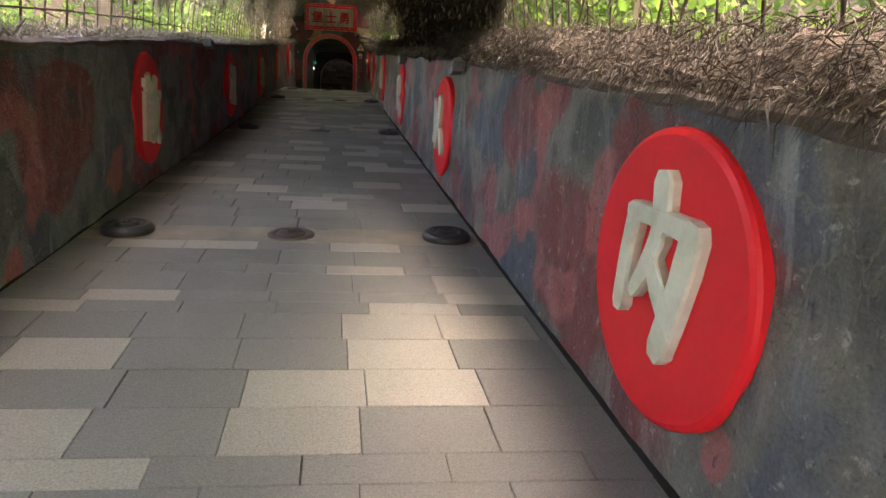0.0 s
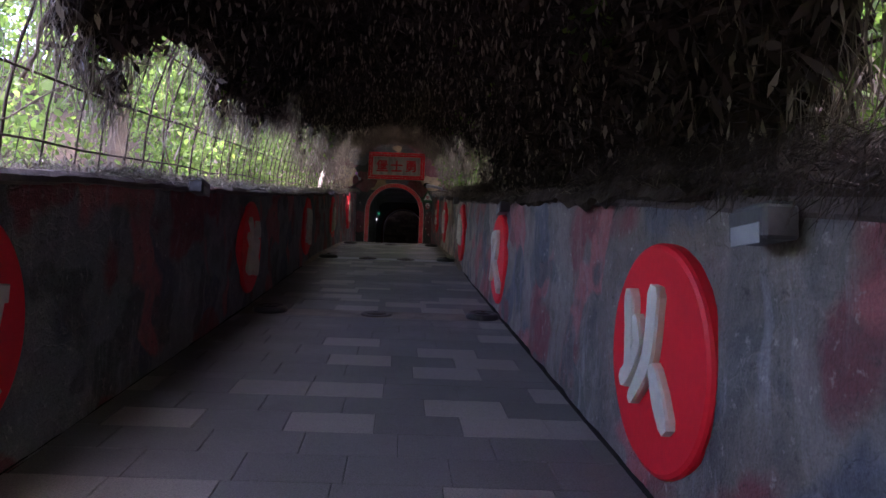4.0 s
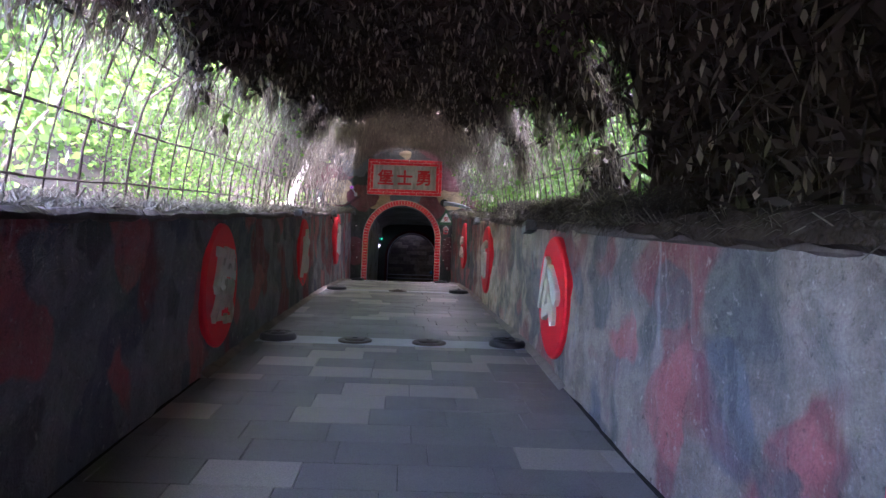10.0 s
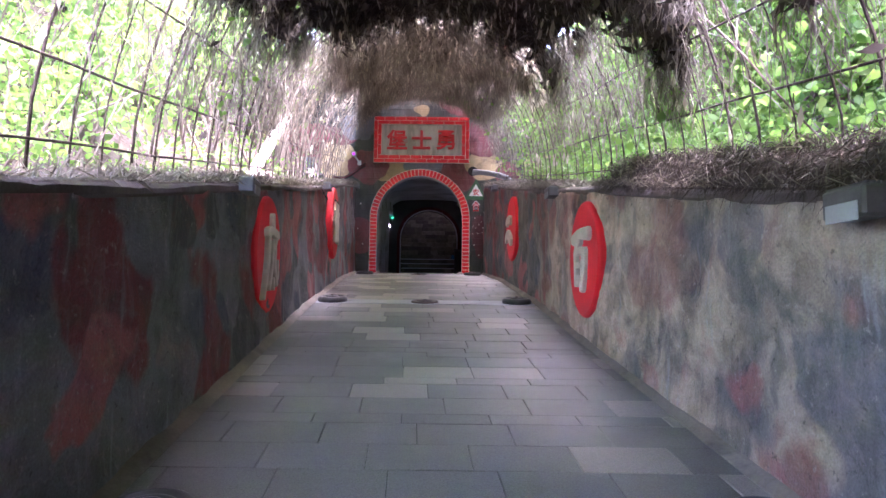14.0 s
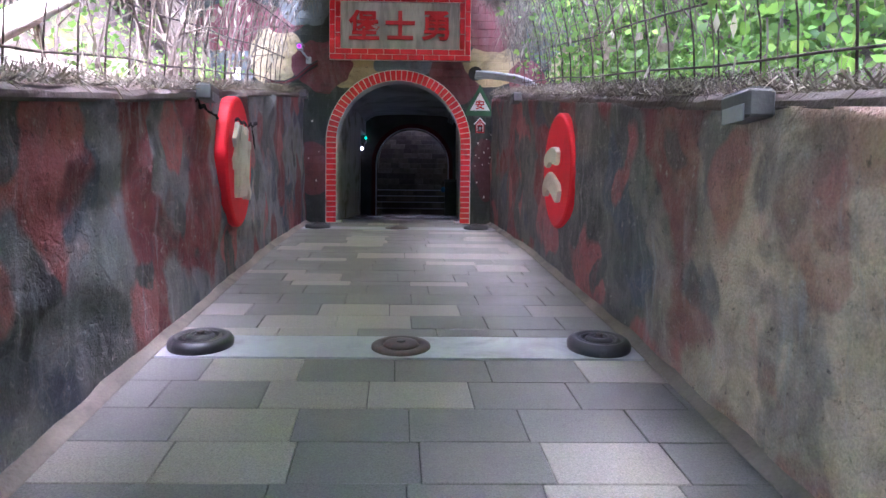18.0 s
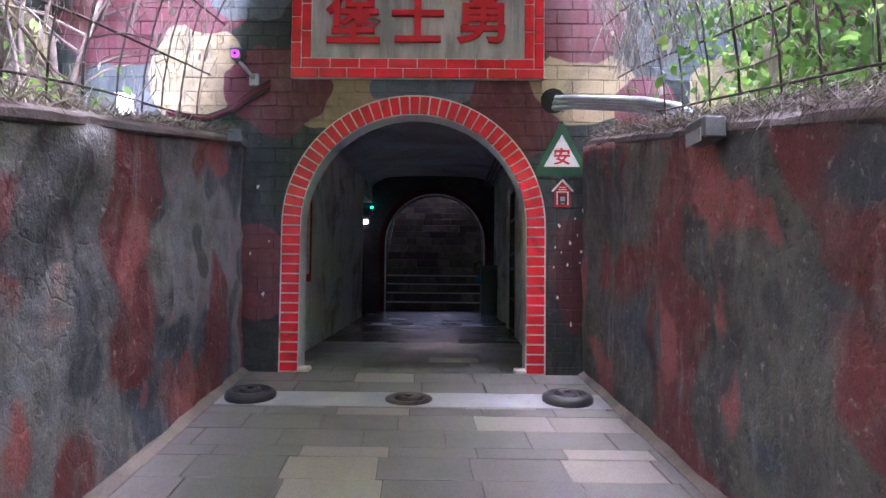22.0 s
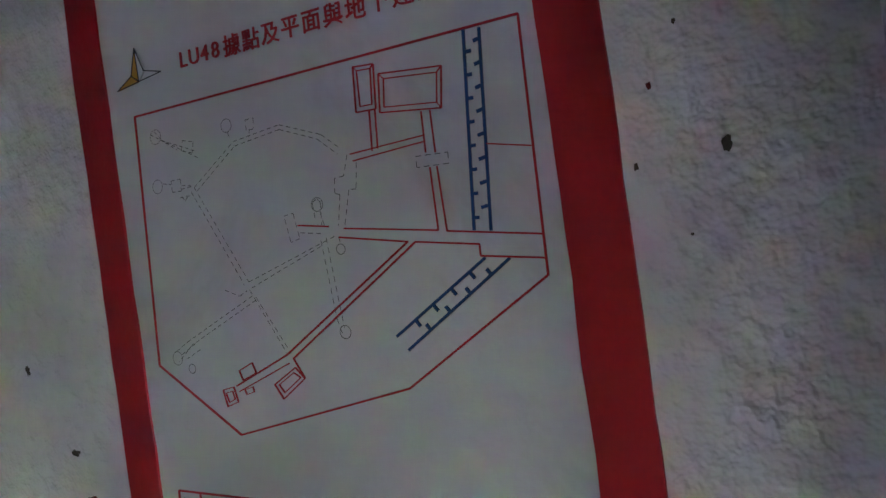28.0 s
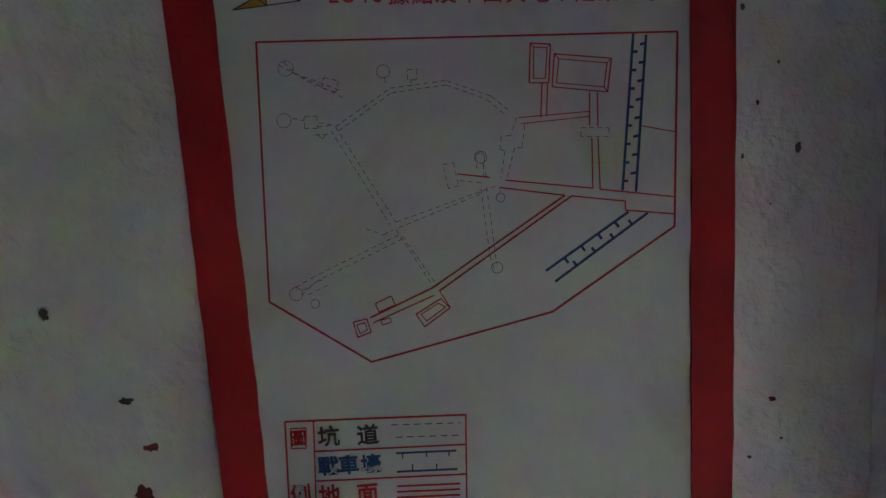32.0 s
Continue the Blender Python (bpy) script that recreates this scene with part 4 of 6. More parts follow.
def brush(pts, widths, high, name, material, parent, sx, sy):
    """A plump brush stroke: a low domed band along pts on a plane, in shares of the disc."""
    p = [Vector((x * sx, y * sy, 0)) for x, y in pts]
    n = len(p)
    dense, wid = [], []
    for i in range(n - 1):
        a, b, c2, d = p[max(i - 1, 0)], p[i], p[i + 1], p[min(i + 2, n - 1)]
        for k in range(6):
            t = k / 6
            dense.append(0.5 * ((2 * b) + (c2 - a) * t + (2 * a - 5 * b + 4 * c2 - d) * t * t + (3 * b - a - 3 * c2 + d) * t ** 3))
            wid.append((widths[i] + (widths[i + 1] - widths[i]) * t) * sx)
    dense.append(p[-1])
    wid.append(widths[-1] * sx)
    first, last = (dense[0] - dense[1]).normalized(), (dense[-1] - dense[-2]).normalized()
    dense = [dense[0] + first * wid[0] * 0.7] + dense + [dense[-1] + last * wid[-1] * 0.7]
    wid = [wid[0] * 0.55] + wid + [wid[-1] * 0.55]
    prof = ((-1.0, -0.03), (-1.0, 0.7), (-0.86, 1.0), (0.86, 1.0), (1.0, 0.7), (1.0, -0.03))
    verts, faces = [], []
    for i, q in enumerate(dense):
        d = (dense[min(i + 1, len(dense) - 1)] - dense[max(i - 1, 0)]).normalized()
        side_v = Vector((-d.y, d.x, 0))
        wob = 1 + 0.08 * nz((q.x * 20, q.y * 20, i * 0.1))
        for o, z in prof:
            verts.append(q + side_v * wid[i] * o * wob + Vector((0, 0, z * high)))
    w = len(prof)
    for i in range(len(dense) - 1):
        for k in range(w - 1):
            faces.append((i * w + k, i * w + k + 1, (i + 1) * w + k + 1, (i + 1) * w + k))
    faces += [tuple(range(w))[::-1], tuple(range((len(dense) - 1) * w, len(dense) * w))]
    ob = raw(name, verts, faces, material, parent, "thick white brush stroke in relief")
    return ob


STROKES = {
    "公": [([(-0.15, 0.58), (-0.4, 0.23), (-0.67, -0.12)], (0.11, 0.11, 0.05)), ([(0.05, 0.46), (0.26, 0.19), (0.44, -0.04)], (0.07, 0.12, 0.15)),
           ([(-0.11, 0.22), (-0.26, -0.05), (-0.37, -0.29)], (0.1, 0.09, 0.09)), ([(-0.34, -0.27), (-0.12, -0.21), (0.06, -0.18)], (0.07, 0.1, 0.09)), ([(0.06, -0.02), (0.16, -0.2), (0.19, -0.4)], (0.09, 0.14, 0.1))],
    "百": [([(-0.68, 0.36), (-0.2, 0.43), (0.42, 0.4)], (0.128, 0.119, 0.145)), ([(-0.2, 0.34), (-0.36, 0.22), (-0.5, 0.1)], (0.111, 0.102, 0.085)), ([(-0.48, 0.14), (-0.46, -0.15), (-0.44, -0.42)], (0.085, 0.085, 0.085)),
           ([(0.12, 0.13), (0.08, -0.2), (-0.02, -0.5)], (0.119, 0.128, 0.111)), ([(-0.42, 0.13), (-0.1, 0.15), (0.1, 0.12)], (0.076, 0.076, 0.085)), ([(-0.4, -0.1), (-0.1, -0.1)], (0.068, 0.068)), ([(-0.4, -0.32), (-0.12, -0.31)], (0.068, 0.068))],
    "二": [([(-0.5, 0.22), (-0.2, 0.29), (0.16, 0.24)], (0.136, 0.128, 0.16)), ([(-0.62, -0.3), (-0.3, -0.16), (0.25, -0.4)], (0.144, 0.16, 0.176))],
    "尺": [([(-0.6, 0.42), (-0.5, 0.55), (-0.2, 0.56), (0.1, 0.53)], (0.068, 0.102, 0.102, 0.102)), ([(0.08, 0.5), (0.05, 0.28), (-0.08, 0.06)], (0.111, 0.111, 0.093)), ([(-0.36, 0.12), (-0.2, 0.1), (-0.06, 0.06)], (0.06, 0.068, 0.076)),
           ([(-0.45, 0.36), (-0.5, 0.0), (-0.76, -0.43)], (0.093, 0.085, 0.043)), ([(-0.34, 0.02), (-0.05, -0.3), (0.34, -0.66)], (0.068, 0.119, 0.145))],
    "以": [([(-0.5, 0.54), (-0.5, 0.2), (-0.52, -0.14)], (0.104, 0.096, 0.088)), ([(-0.66, -0.22), (-0.48, -0.1), (-0.28, 0.12)], (0.096, 0.088, 0.064)), ([(-0.34, 0.32), (-0.28, 0.14)], (0.072, 0.08)),
           ([(0.06, 0.54), (-0.08, 0.0), (-0.46, -0.38)], (0.12, 0.104, 0.064)), ([(0.04, -0.1), (0.14, -0.3), (0.26, -0.5)], (0.088, 0.12, 0.104))],
    "內": [([(-0.14, 0.64), (-0.14, 0.5), (-0.15, 0.36)], (0.111, 0.111, 0.102)), ([(-0.5, 0.42), (-0.6, 0.1), (-0.66, -0.24)], (0.085, 0.085, 0.085)), ([(-0.54, 0.44), (-0.15, 0.4), (0.24, 0.34)], (0.068, 0.068, 0.085)),
           ([(0.24, 0.34), (0.12, 0.0), (-0.08, -0.44)], (0.111, 0.119, 0.111)), ([(-0.17, 0.3), (-0.3, 0.08), (-0.47, -0.12)], (0.093, 0.085, 0.06)), ([(-0.22, 0.1), (-0.14, -0.04), (-0.02, -0.2)], (0.068, 0.085, 0.076))],
    "底": [([(0.06, 0.66), (0.1, 0.46)], (0.074, 0.096)), ([(-0.36, 0.34), (0.0, 0.4), (0.5, 0.36)], (0.089, 0.089, 0.096)), ([(-0.24, 0.24), (-0.3, -0.2), (-0.56, -0.74)], (0.096, 0.089, 0.037)), ([(0.08, 0.2), (0.05, -0.2), (-0.12, -0.56)], (0.089, 0.081, 0.067)),
           ([(0.06, 0.1), (0.25, 0.16), (0.36, 0.26)], (0.052, 0.059, 0.059)), ([(0.32, 0.1), (0.3, -0.16), (0.5, -0.46)], (0.081, 0.081, 0.096)), ([(0.56, -0.08), (0.58, -0.36)], (0.044, 0.074)), ([(0.18, -0.42), (0.22, -0.55)], (0.059, 0.067))],
}


SHIFT = {"尺": 0.17, "以": 0.12, "內": 0.25, "百": 0.14, "公": 0.1, "底": -0.1}
NARROW = {"百": 0.83, "底": 0.9}


def medallion(s, y, z, ch, w=0.45, h=0.48, thick=0.04):
    t = thing("medallion", (0, 0, 0), f"round red medallion with a raised white character on the camouflaged wall", "medallion", "slogan medallions")
    t.matrix_basis = wall_pose(s, y, z)
    bm = lathe([(0, thick), (0.95, thick), (0.985, thick - 0.008), (1.0, thick - 0.02), (1.0, -0.06), (0, -0.06)], 56)
    for v in bm.verts:
        a = math.atan2(v.co.y, v.co.x)
        k = 1 + 0.012 * nz((math.cos(a) * 2 + y, math.sin(a) * 2, 1))
        v.co.x, v.co.y = v.co.x * w * k, v.co.y * h * k
    part("disc", bm, red_paint, t)
    if ch in STROKES:
        for pts, wid in STROKES[ch]:
            brush(pts, wid, 0.035 + 0.004 * random.random(), "stroke", white_relief, t, 0.48 * NARROW.get(ch, 1.0), h).location = (SHIFT.get(ch, 0) * w, 0, thick)
    else:
        letters(ch, 0.6, 0.03, 0.007, white_relief, "stroke", t, pose(0.0, 0.0, thick + 0.008) @ Matrix.Diagonal((0.88, 1, 1, 1)), 0.01, "thick white brush stroke in relief")
    return t


for y, z, ch, w in ((-4.24, 0.5, "二", 0.46), (-8.48, -0.23, "百", 0.445), (-12.59, -0.95, "公", 0.44), (-16.5, -1.68, "尺", 0.48), (-20.75, -2.4, "以", 0.5), (-25.2, -3.1, "內", 0.5)):
    medallion(1, y, z, ch, w, thick=0.045)
for y, z, ch in ((-8.56, -0.23, "底"), (-12.66, -0.945, "殲"), (-16.66, -1.66, "滅"), (-21.1, -2.37, "敵")):
    medallion(-1, y, z, ch, thick=0.035)
cracked = medallion(-1, -4.41, 0.53, "徹", 0.4, 0.52, 0.09)
tagged(cracked, "thick red medallion with a white character, cracked across its top")
crack = []
for k in range(16):
    crack.append((-0.4 + 0.86 * k / 15, 0.3 + 0.035 * nz((k * 0.6, 3, 1)) + (0.03 if 4 < k < 11 else 0), 0.092 if 3 < k < 12 else 0.004))
# Raised dark bar: the gap's inner shade is painted, not cut.
bar("crack", crack, [0.004 + 0.006 * (3 < k < 12) + 0.003 * (k % 3) for k in range(16)], mortar, cracked, "dark open crack", sides=5)


def wall_crack(s, y0, z0, y1, z1, seed, wide):
    r = random.Random(seed)
    n = 18
    t = thing("wall_crack", (0, 0, 0), "dark open crack running through the plastered wall", "wall damage", "wall cracks")
    pts = []
    for k in range(n):
        w = k / (n - 1)
        y = y0 + (y1 - y0) * w
        m = wall_pose(s, y, z0 + (z1 - z0) * w + 0.05 * nz((k * 0.45, seed, 0)) + r.uniform(-0.005, 0.005))
        pts.append(m @ Vector((0, 0, 0.008)))
    # Near-black bar on the surface paints the shade inside the open crack.
    bar("gap", pts, [wide * (0.4 + 0.8 * r.random()) * (0.4 if k in (0, n - 1) else 1) for k in range(n)], gap_black, t, sides=5)


wall_crack(-1, -5.3, 0.86, -4.75, 0.83, 1, 0.014)
wall_crack(-1, -4.05, 0.86, -3.35, 0.98, 2, 0.016)
wall_crack(-1, -3.6, 0.95, -3.45, 0.72, 3, 0.007)

# ---- mine-like discs in the floor ----
def floor_disc(u, y, kind):
    slope = math.degrees(math.atan((floor_z(y + 0.3) - floor_z(y - 0.3)) / 0.6))
    if kind == "rim":
        t = thing("raised_disc", (0, 0, 0), "raised black iron mine replica standing on the paving", "floor disc", "raised discs")
        part("body", lathe([(0, 0.036), (0.088, 0.036), (0.092, 0.046), (0.1, 0.048), (0.112, 0.04), (0.118, 0.04), (0.124, 0.049), (0.142, 0.05), (0.16, 0.042), (0.172, 0.026), (0.173, 0.008), (0.166, -0.02), (0, -0.02)], 40), black_metal, t, smooth=True)
        cap = part("cap", lathe([(0, 0.056), (0.03, 0.056), (0.034, 0.05), (0.042, 0.05), (0.048, 0.058), (0.06, 0.056), (0.074, 0.046), (0.08, 0.036), (0, 0.036)], 32), black_metal, t, smooth=True)
        part("plug", lathe([(0, 0.068), (0.018, 0.068), (0.022, 0.055), (0, 0.055)], 8), iron, cap)
    else:
        t = thing("flat_disc", (0, 0, 0), "flat rusty iron mine replica set in the paving", "floor disc", "flat discs")
        part("plate", lathe([(0, 0.012), (0.105, 0.012), (0.11, 0.018), (0.145, 0.018), (0.16, 0.01), (0.165, -0.02), (0, -0.02)], 40), iron, t, smooth=True)
        cap = part("cap", lathe([(0, 0.035), (0.06, 0.035), (0.09, 0.026), (0.1, 0.01), (0, 0.01)], 32), iron, t, smooth=True)
        part("plug", lathe([(0, 0.044), (0.024, 0.044), (0.028, 0.03), (0, 0.03)], 6), black_metal, cap)
    t.matrix_basis = pose(*at(u, y, 0.001), slope) @ Matrix.Rotation(random.uniform(0, 6.28), 4, "Z") @ Matrix.Diagonal((1, 1, 1.15 if kind == "rim" else 0.8, 1))
    return t


for k, y in enumerate(COURSES):
    wide = 0.95 if y > 0 else 1.085
    lean = -0.055 if k == 0 else 0.0
    for s in (-1, 1):
        floor_disc(s * wide + lean, y, "rim" if y < 0 else "flat")
    for u in ((-0.355, 0.345) if k in (2, 5) else (0.0,)):
        floor_disc(u + lean, y, "flat")


# ---- lamps on the wall tops ----
def wall_lamp(s, y):
    t = thing("wall_lamp", (0, 0, 0), "grey weathered floodlight housing hung on the wall top", "lamp", "wall lamps")
    t.matrix_basis = wall_pose(s, y, top_z(y) - (0.03 if s < 0 else 0.055 if y > -15 else 0.1), 0.03)
    housing = part("housing", boxed(-0.1, 0.1, -0.05, 0.05, -0.02, 0.085, bevel=0.01), grey_box, t)
    part("front", boxed(-0.075, 0.075, -0.06, 0.0, 0.083, 0.09, bevel=0.002), lens_mat, housing, "pale glass front")
    for k in range(4):
        part("fin", boxed(-0.095, 0.095, 0.05, 0.058, 0.0 + 0.02 * k, 0.008 + 0.02 * k), grey_box, housing)
    part("bracket", boxed(-0.03, 0.03, 0.0, 0.08, -0.1, -0.01, bevel=0.005), steel, t)


for s, y in ((1, -11.78), (1, -7.3), (1, -2.38), (1, -21.6), (1, -16.93), (-1, -5.22), (-1, -0.43), (-1, -9.4), (-1, -18.6)):
    wall_lamp(s, y)

# ---- things on the facade ----
conduits = thing("conduit_bundle", (1.17, 0, 2.2), "grey plastic conduits running from a hole to the wall top", "pipes")
for k in range(4):
    o, q = 0.035 * (k % 2) - 0.02, 0.03 * k - 0.05
    bar("conduit", [(-0.05 + 0.02 * k, 0.06, o * 0.3 + q * 0.4), (0.0, -0.05, o + q * 0.5), (0.12, -0.12 - 0.02 * k, -0.02 + q * 0.6), (0.25, -0.24 - 0.03 * k, -0.06 + q * 0.5),
                    (0.38, -0.42 - 0.04 * k, -0.12 + q * 0.4), (0.5, -0.62 - 0.05 * k, -0.19 + q * 0.4), (0.64, -0.88 - 0.05 * k, -0.3 + q * 0.4), (0.85, -1.2 - 0.05 * k, -0.56)],
        0.024 - 0.003 * (k == 2), conduit_mat, conduits, sides=10)
# A raised disc, not a recess: the hole's inner shade is in its colour.
hole = part("pipe_hole", lathe([(0, -0.004), (0.075, -0.004), (0.09, 0.004), (0.1, 0.012), (0.105, 0.02), (0, 0.02)], 20), gap_black, conduits, "dark ragged hole")
hole.matrix_basis = pose(-0.02, -0.004, 0.02, 90, 0, 0)

cctv = thing("security_camera", (-1.37, 0, 2.53), "white security camera with a purple infrared glow on the facade", "camera")
cctv_body = part("body", boxed(-0.085, 0.005, -0.2, -0.06, -0.03, 0.04, bevel=0.012), lens_mat, cctv)
part("hood", boxed(-0.092, 0.012, -0.222, -0.04, 0.04, 0.049, bevel=0.003), lens_mat, cctv_body)
ring = part("infrared_ring", lathe([(0, 0.0), (0.032, 0.0), (0.032, 0.006), (0, 0.006)], 24), purple_glow, cctv_body, "glowing purple lens")
ring.matrix_basis = pose(-0.04, -0.201, 0.005, 90, 0, 0)
eye_dot = part("lens", lathe([(0, 0.0), (0.012, 0.0), (0.012, 0.009), (0, 0.009)], 16), black_cable, cctv_body)
eye_dot.matrix_basis = pose(-0.04, -0.203, 0.005, 90, 0, 0)
bar("arm", [(-0.03, -0.12, -0.03), (0.02, -0.1, -0.09), (0.06, -0.03, -0.14)], 0.016, lens_mat, cctv)
part("mount", boxed(0.02, 0.1, -0.03, 0.002, -0.2, -0.1, bevel=0.006), lens_mat, cctv)

left_cables = thing("cable_bundle", (-1.3, 0, 2.25), "black and maroon cables drooping from the facade to the wall top", "cables")
for k in range(3):
    bar("cable", [(0.12, -0.02, 0.12 - 0.03 * k), (0.0, -0.05, 0.04 - 0.03 * k), (-0.16, -0.09, -0.12 - 0.02 * k), (-0.32, -0.2, -0.22 - 0.02 * k), (-0.5, -0.5, -0.28)], 0.014 + 0.006 * (k == 1),
        black_cable if k != 1 else dark_red, left_cables, sides=8)

lantern = thing("outdoor_lamp", (-2.36, -0.0, 2.16), "small bright white lamp on the facade behind the wall", "lamp")
part("plate", boxed(-0.07, 0.07, -0.02, 0.002, -0.09, 0.11, bevel=0.004), grey_box, lantern)
part("glass", boxed(-0.06, -0.005, -0.08, -0.018, -0.08, 0.06, bevel=0.012), lamp_glow, lantern, "lit white glass")
part("glass", boxed(0.005, 0.06, -0.08, -0.018, -0.08, 0.06, bevel=0.012), lamp_glow, lantern, "lit white glass")
part("cover", boxed(-0.07, 0.07, -0.09, -0.018, 0.066, 0.085, bevel=0.004), white_lime, lantern)


def triangle(bm, cx, z0, half, h, y0, y1):
    a = [bm.verts.new((cx + dx, y, z0 + dz)) for y in (y0, y1) for dx, dz in ((-half, 0), (half, 0), (0, h))]
    bm.faces.new(a[:3])
    bm.faces.new(a[3:][::-1])
    for k in range(3):
        bm.faces.new((a[k], a[k + 3], a[(k + 1) % 3 + 3], a[(k + 1) % 3]))
    return bm


safe = thing("triangle_sign", (1.222, 0, 1.68), "white triangle with a red character on a green painted triangle", "sign")
part("ground_coat", triangle(bmesh.new(), 0.0, -0.075, 0.235, 0.46, -0.014, 0.0), green_paint, safe, "dark green triangle")
part("white_field", triangle(bmesh.new(), 0.0, 0, 0.148, 0.265, -0.018, -0.01), white_lime, safe)
letters("安", 0.145, 0.004, 0.003, sign_red, "stroke", safe, pose(0, -0.02, 0.085, 90, 0, 0))

hut = thing("house_plaque", (1.226, 0, 1.35), "small red house-shaped plaque with white gable lines", "plaque")
hut.scale = (0.84, 1, 0.84)
bm = boxed(-0.075, 0.075, -0.028, -0.012, 0.0, 0.17)
triangle(bm, 0, 0.165, 0.085, 0.085, -0.028, -0.012)
hut_board = part("board", bm, board_red, hut)
for s in (-1, 1):
    v, f = tube([(s * 0.1, -0.03, 0.15), (0.0, -0.03, 0.262)], 0.011, 4)
    raw("gable_line", v, f, white_lime, hut)
    part("side_line", boxed(s * 0.052 - 0.005, s * 0.052 + 0.005, -0.032, -0.027, 0.02, 0.15), white_lime, hut)
for k in range(3):
    part("lattice_line", boxed(-0.05 + 0.01 * k, 0.05 - 0.01 * k, -0.032, -0.027, 0.142 + 0.022 * k, 0.15 + 0.022 * k), white_lime, hut)
part("dark_panel", boxed(-0.042, 0.042, -0.031, -0.027, 0.02, 0.125), dark_red, hut_board)
part("pale_label", boxed(-0.022, 0.022, -0.034, -0.03, 0.055, 0.1), lens_mat, hut, "plain pale square")
part("pale_label", boxed(-0.018, 0.018, -0.034, -0.03, 0.028, 0.038), lens_mat, hut, "small pale label")


# ---- boards on the tunnel walls ----
BX = TX - 0.0
BY0, BY1, BZ0, BZ1 = 0.447, 1.288, 0.705, 1.996      # outer edges


def board_pose(y, z, lift=0.0):
    """X to the viewer's right, Y up, Z out of the east tunnel wall."""
    m = Matrix(((0, -1, 0), (0, 0, 1), (-1, 0, 0))).transposed().to_4x4()
    m.translation = (BX - lift, y, z)
    return m


plan = thing("plan_board", (0, 0, 0), "white painted wall plan with red border, red and blue lines", "wall map")
plan.matrix_basis = board_pose(0.865, 1.38)
BW, LO, HI, RB = (BY1 - BY0) / 2, BZ0 - 1.38, BZ1 - 1.38, 0.07
part("field", boxed(-BW + 0.02, BW - 0.02, LO + 0.02, HI - 0.02, -0.01, 0.004), board_white, plan)


def ragged(name, x0, x1, y0, y1, z, material, parent):
    """A hand-painted stripe with uneven edges."""
    long_y = (y1 - y0) > (x1 - x0)
    n = 26
    verts = []
    for k in range(n + 1):
        w = k / n
        for side in (0, 1):
            j = 0.003 * nz((k * 0.7, side * 9 + x0 * 7, y0 * 5))
            if long_y:
                verts.append(((x0, x1)[side] + j, y0 + (y1 - y0) * w, z))
            else:
                verts.append((x0 + (x1 - x0) * w, (y0, y1)[side] + j, z))
    verts += [Vector(v) - Vector((0, 0, 0.008)) for v in verts]
    off = 2 * (n + 1)
    faces = []
    for k in range(n):
        a = 2 * k
        faces += [(a, a + 1, a + 3, a + 2), (a, a + 2, a + 2 + off, a + off), (a + 1, a + 1 + off, a + 3 + off, a + 3)]
    return raw(name, verts, faces, material, parent)


ragged("border", -BW, -BW + RB, LO, HI, 0.008, board_red, plan)
ragged("border", BW - RB, BW, LO, HI, 0.008, board_red, plan)
ragged("border", -BW + RB, BW - RB, LO, LO + RB, 0.0075, board_red, plan)
ragged("border", -BW + RB, BW - RB, HI - RB, HI, 0.0075, board_red, plan)


def on_plan(px, py):
    """From the drawing's own grid to the board."""
    w = 1 - 4.559e-5 * px - 1.2072e-4 * py
    return ((7.9253e-4 * px - 4.554e-5 * py - 0.63544) / w - 0.005, (-5.731e-5 * px - 8.0007e-4 * py + 0.4052) / w + 0.01)


def stroke(a, b, wid, material, name="line", z=0.0062):
    (x0, y0), (x1, y1) = on_plan(*a), on_plan(*b)
    d = Vector((x1 - x0, y1 - y0, 0))
    if d.length < 1e-5:
        return
    n = Vector((-d.y, d.x, 0)).normalized() * wid / 2
    p, q = Vector((x0, y0, z)), Vector((x1, y1, z))
    verts = [p - n, q - n, q + n, p + n]
    verts += [v - Vector((0, 0, 0.003)) for v in verts]
    raw(name, verts, [(0, 1, 2, 3), (0, 4, 5, 1), (1, 5, 6, 2), (2, 6, 7, 3), (3, 7, 4, 0)], material, plan)


def chain(pts, wid, material, name="line", close=False):
    for a, b in zip(pts, pts[1:] + ([pts[0]] if close else [])):
        stroke(a, b, wid, material, name)


def dashes(pts, wid, material, on=9, off=6):
    """A dashed line along pts, as one part."""
    verts, faces = [], []
    for a, b in zip(pts, pts[1:]):
        a, b = Vector((*a, 0)), Vector((*b, 0))
        n = (b - a).length
        k = 0.0
        while k < n:
            p, q = a.lerp(b, k / n), a.lerp(b, min(1, (k + on) / n))
            (x0, y0), (x1, y1) = on_plan(p.x, p.y), on_plan(q.x, q.y)
            d = Vector((x1 - x0, y1 - y0, 0))
            if d.length > 1e-5:
                m = Vector((-d.y, d.x, 0)).normalized() * wid / 2
                i = len(verts)
                s, e = Vector((x0, y0, 0.0058)), Vector((x1, y1, 0.0058))
                verts += [s - m, e - m, e + m, s + m]
                faces.append((i, i + 1, i + 2, i + 3))
            k += on + off
    tagged(raw("dashed_line", verts, faces, material, plan), kind="stuff")


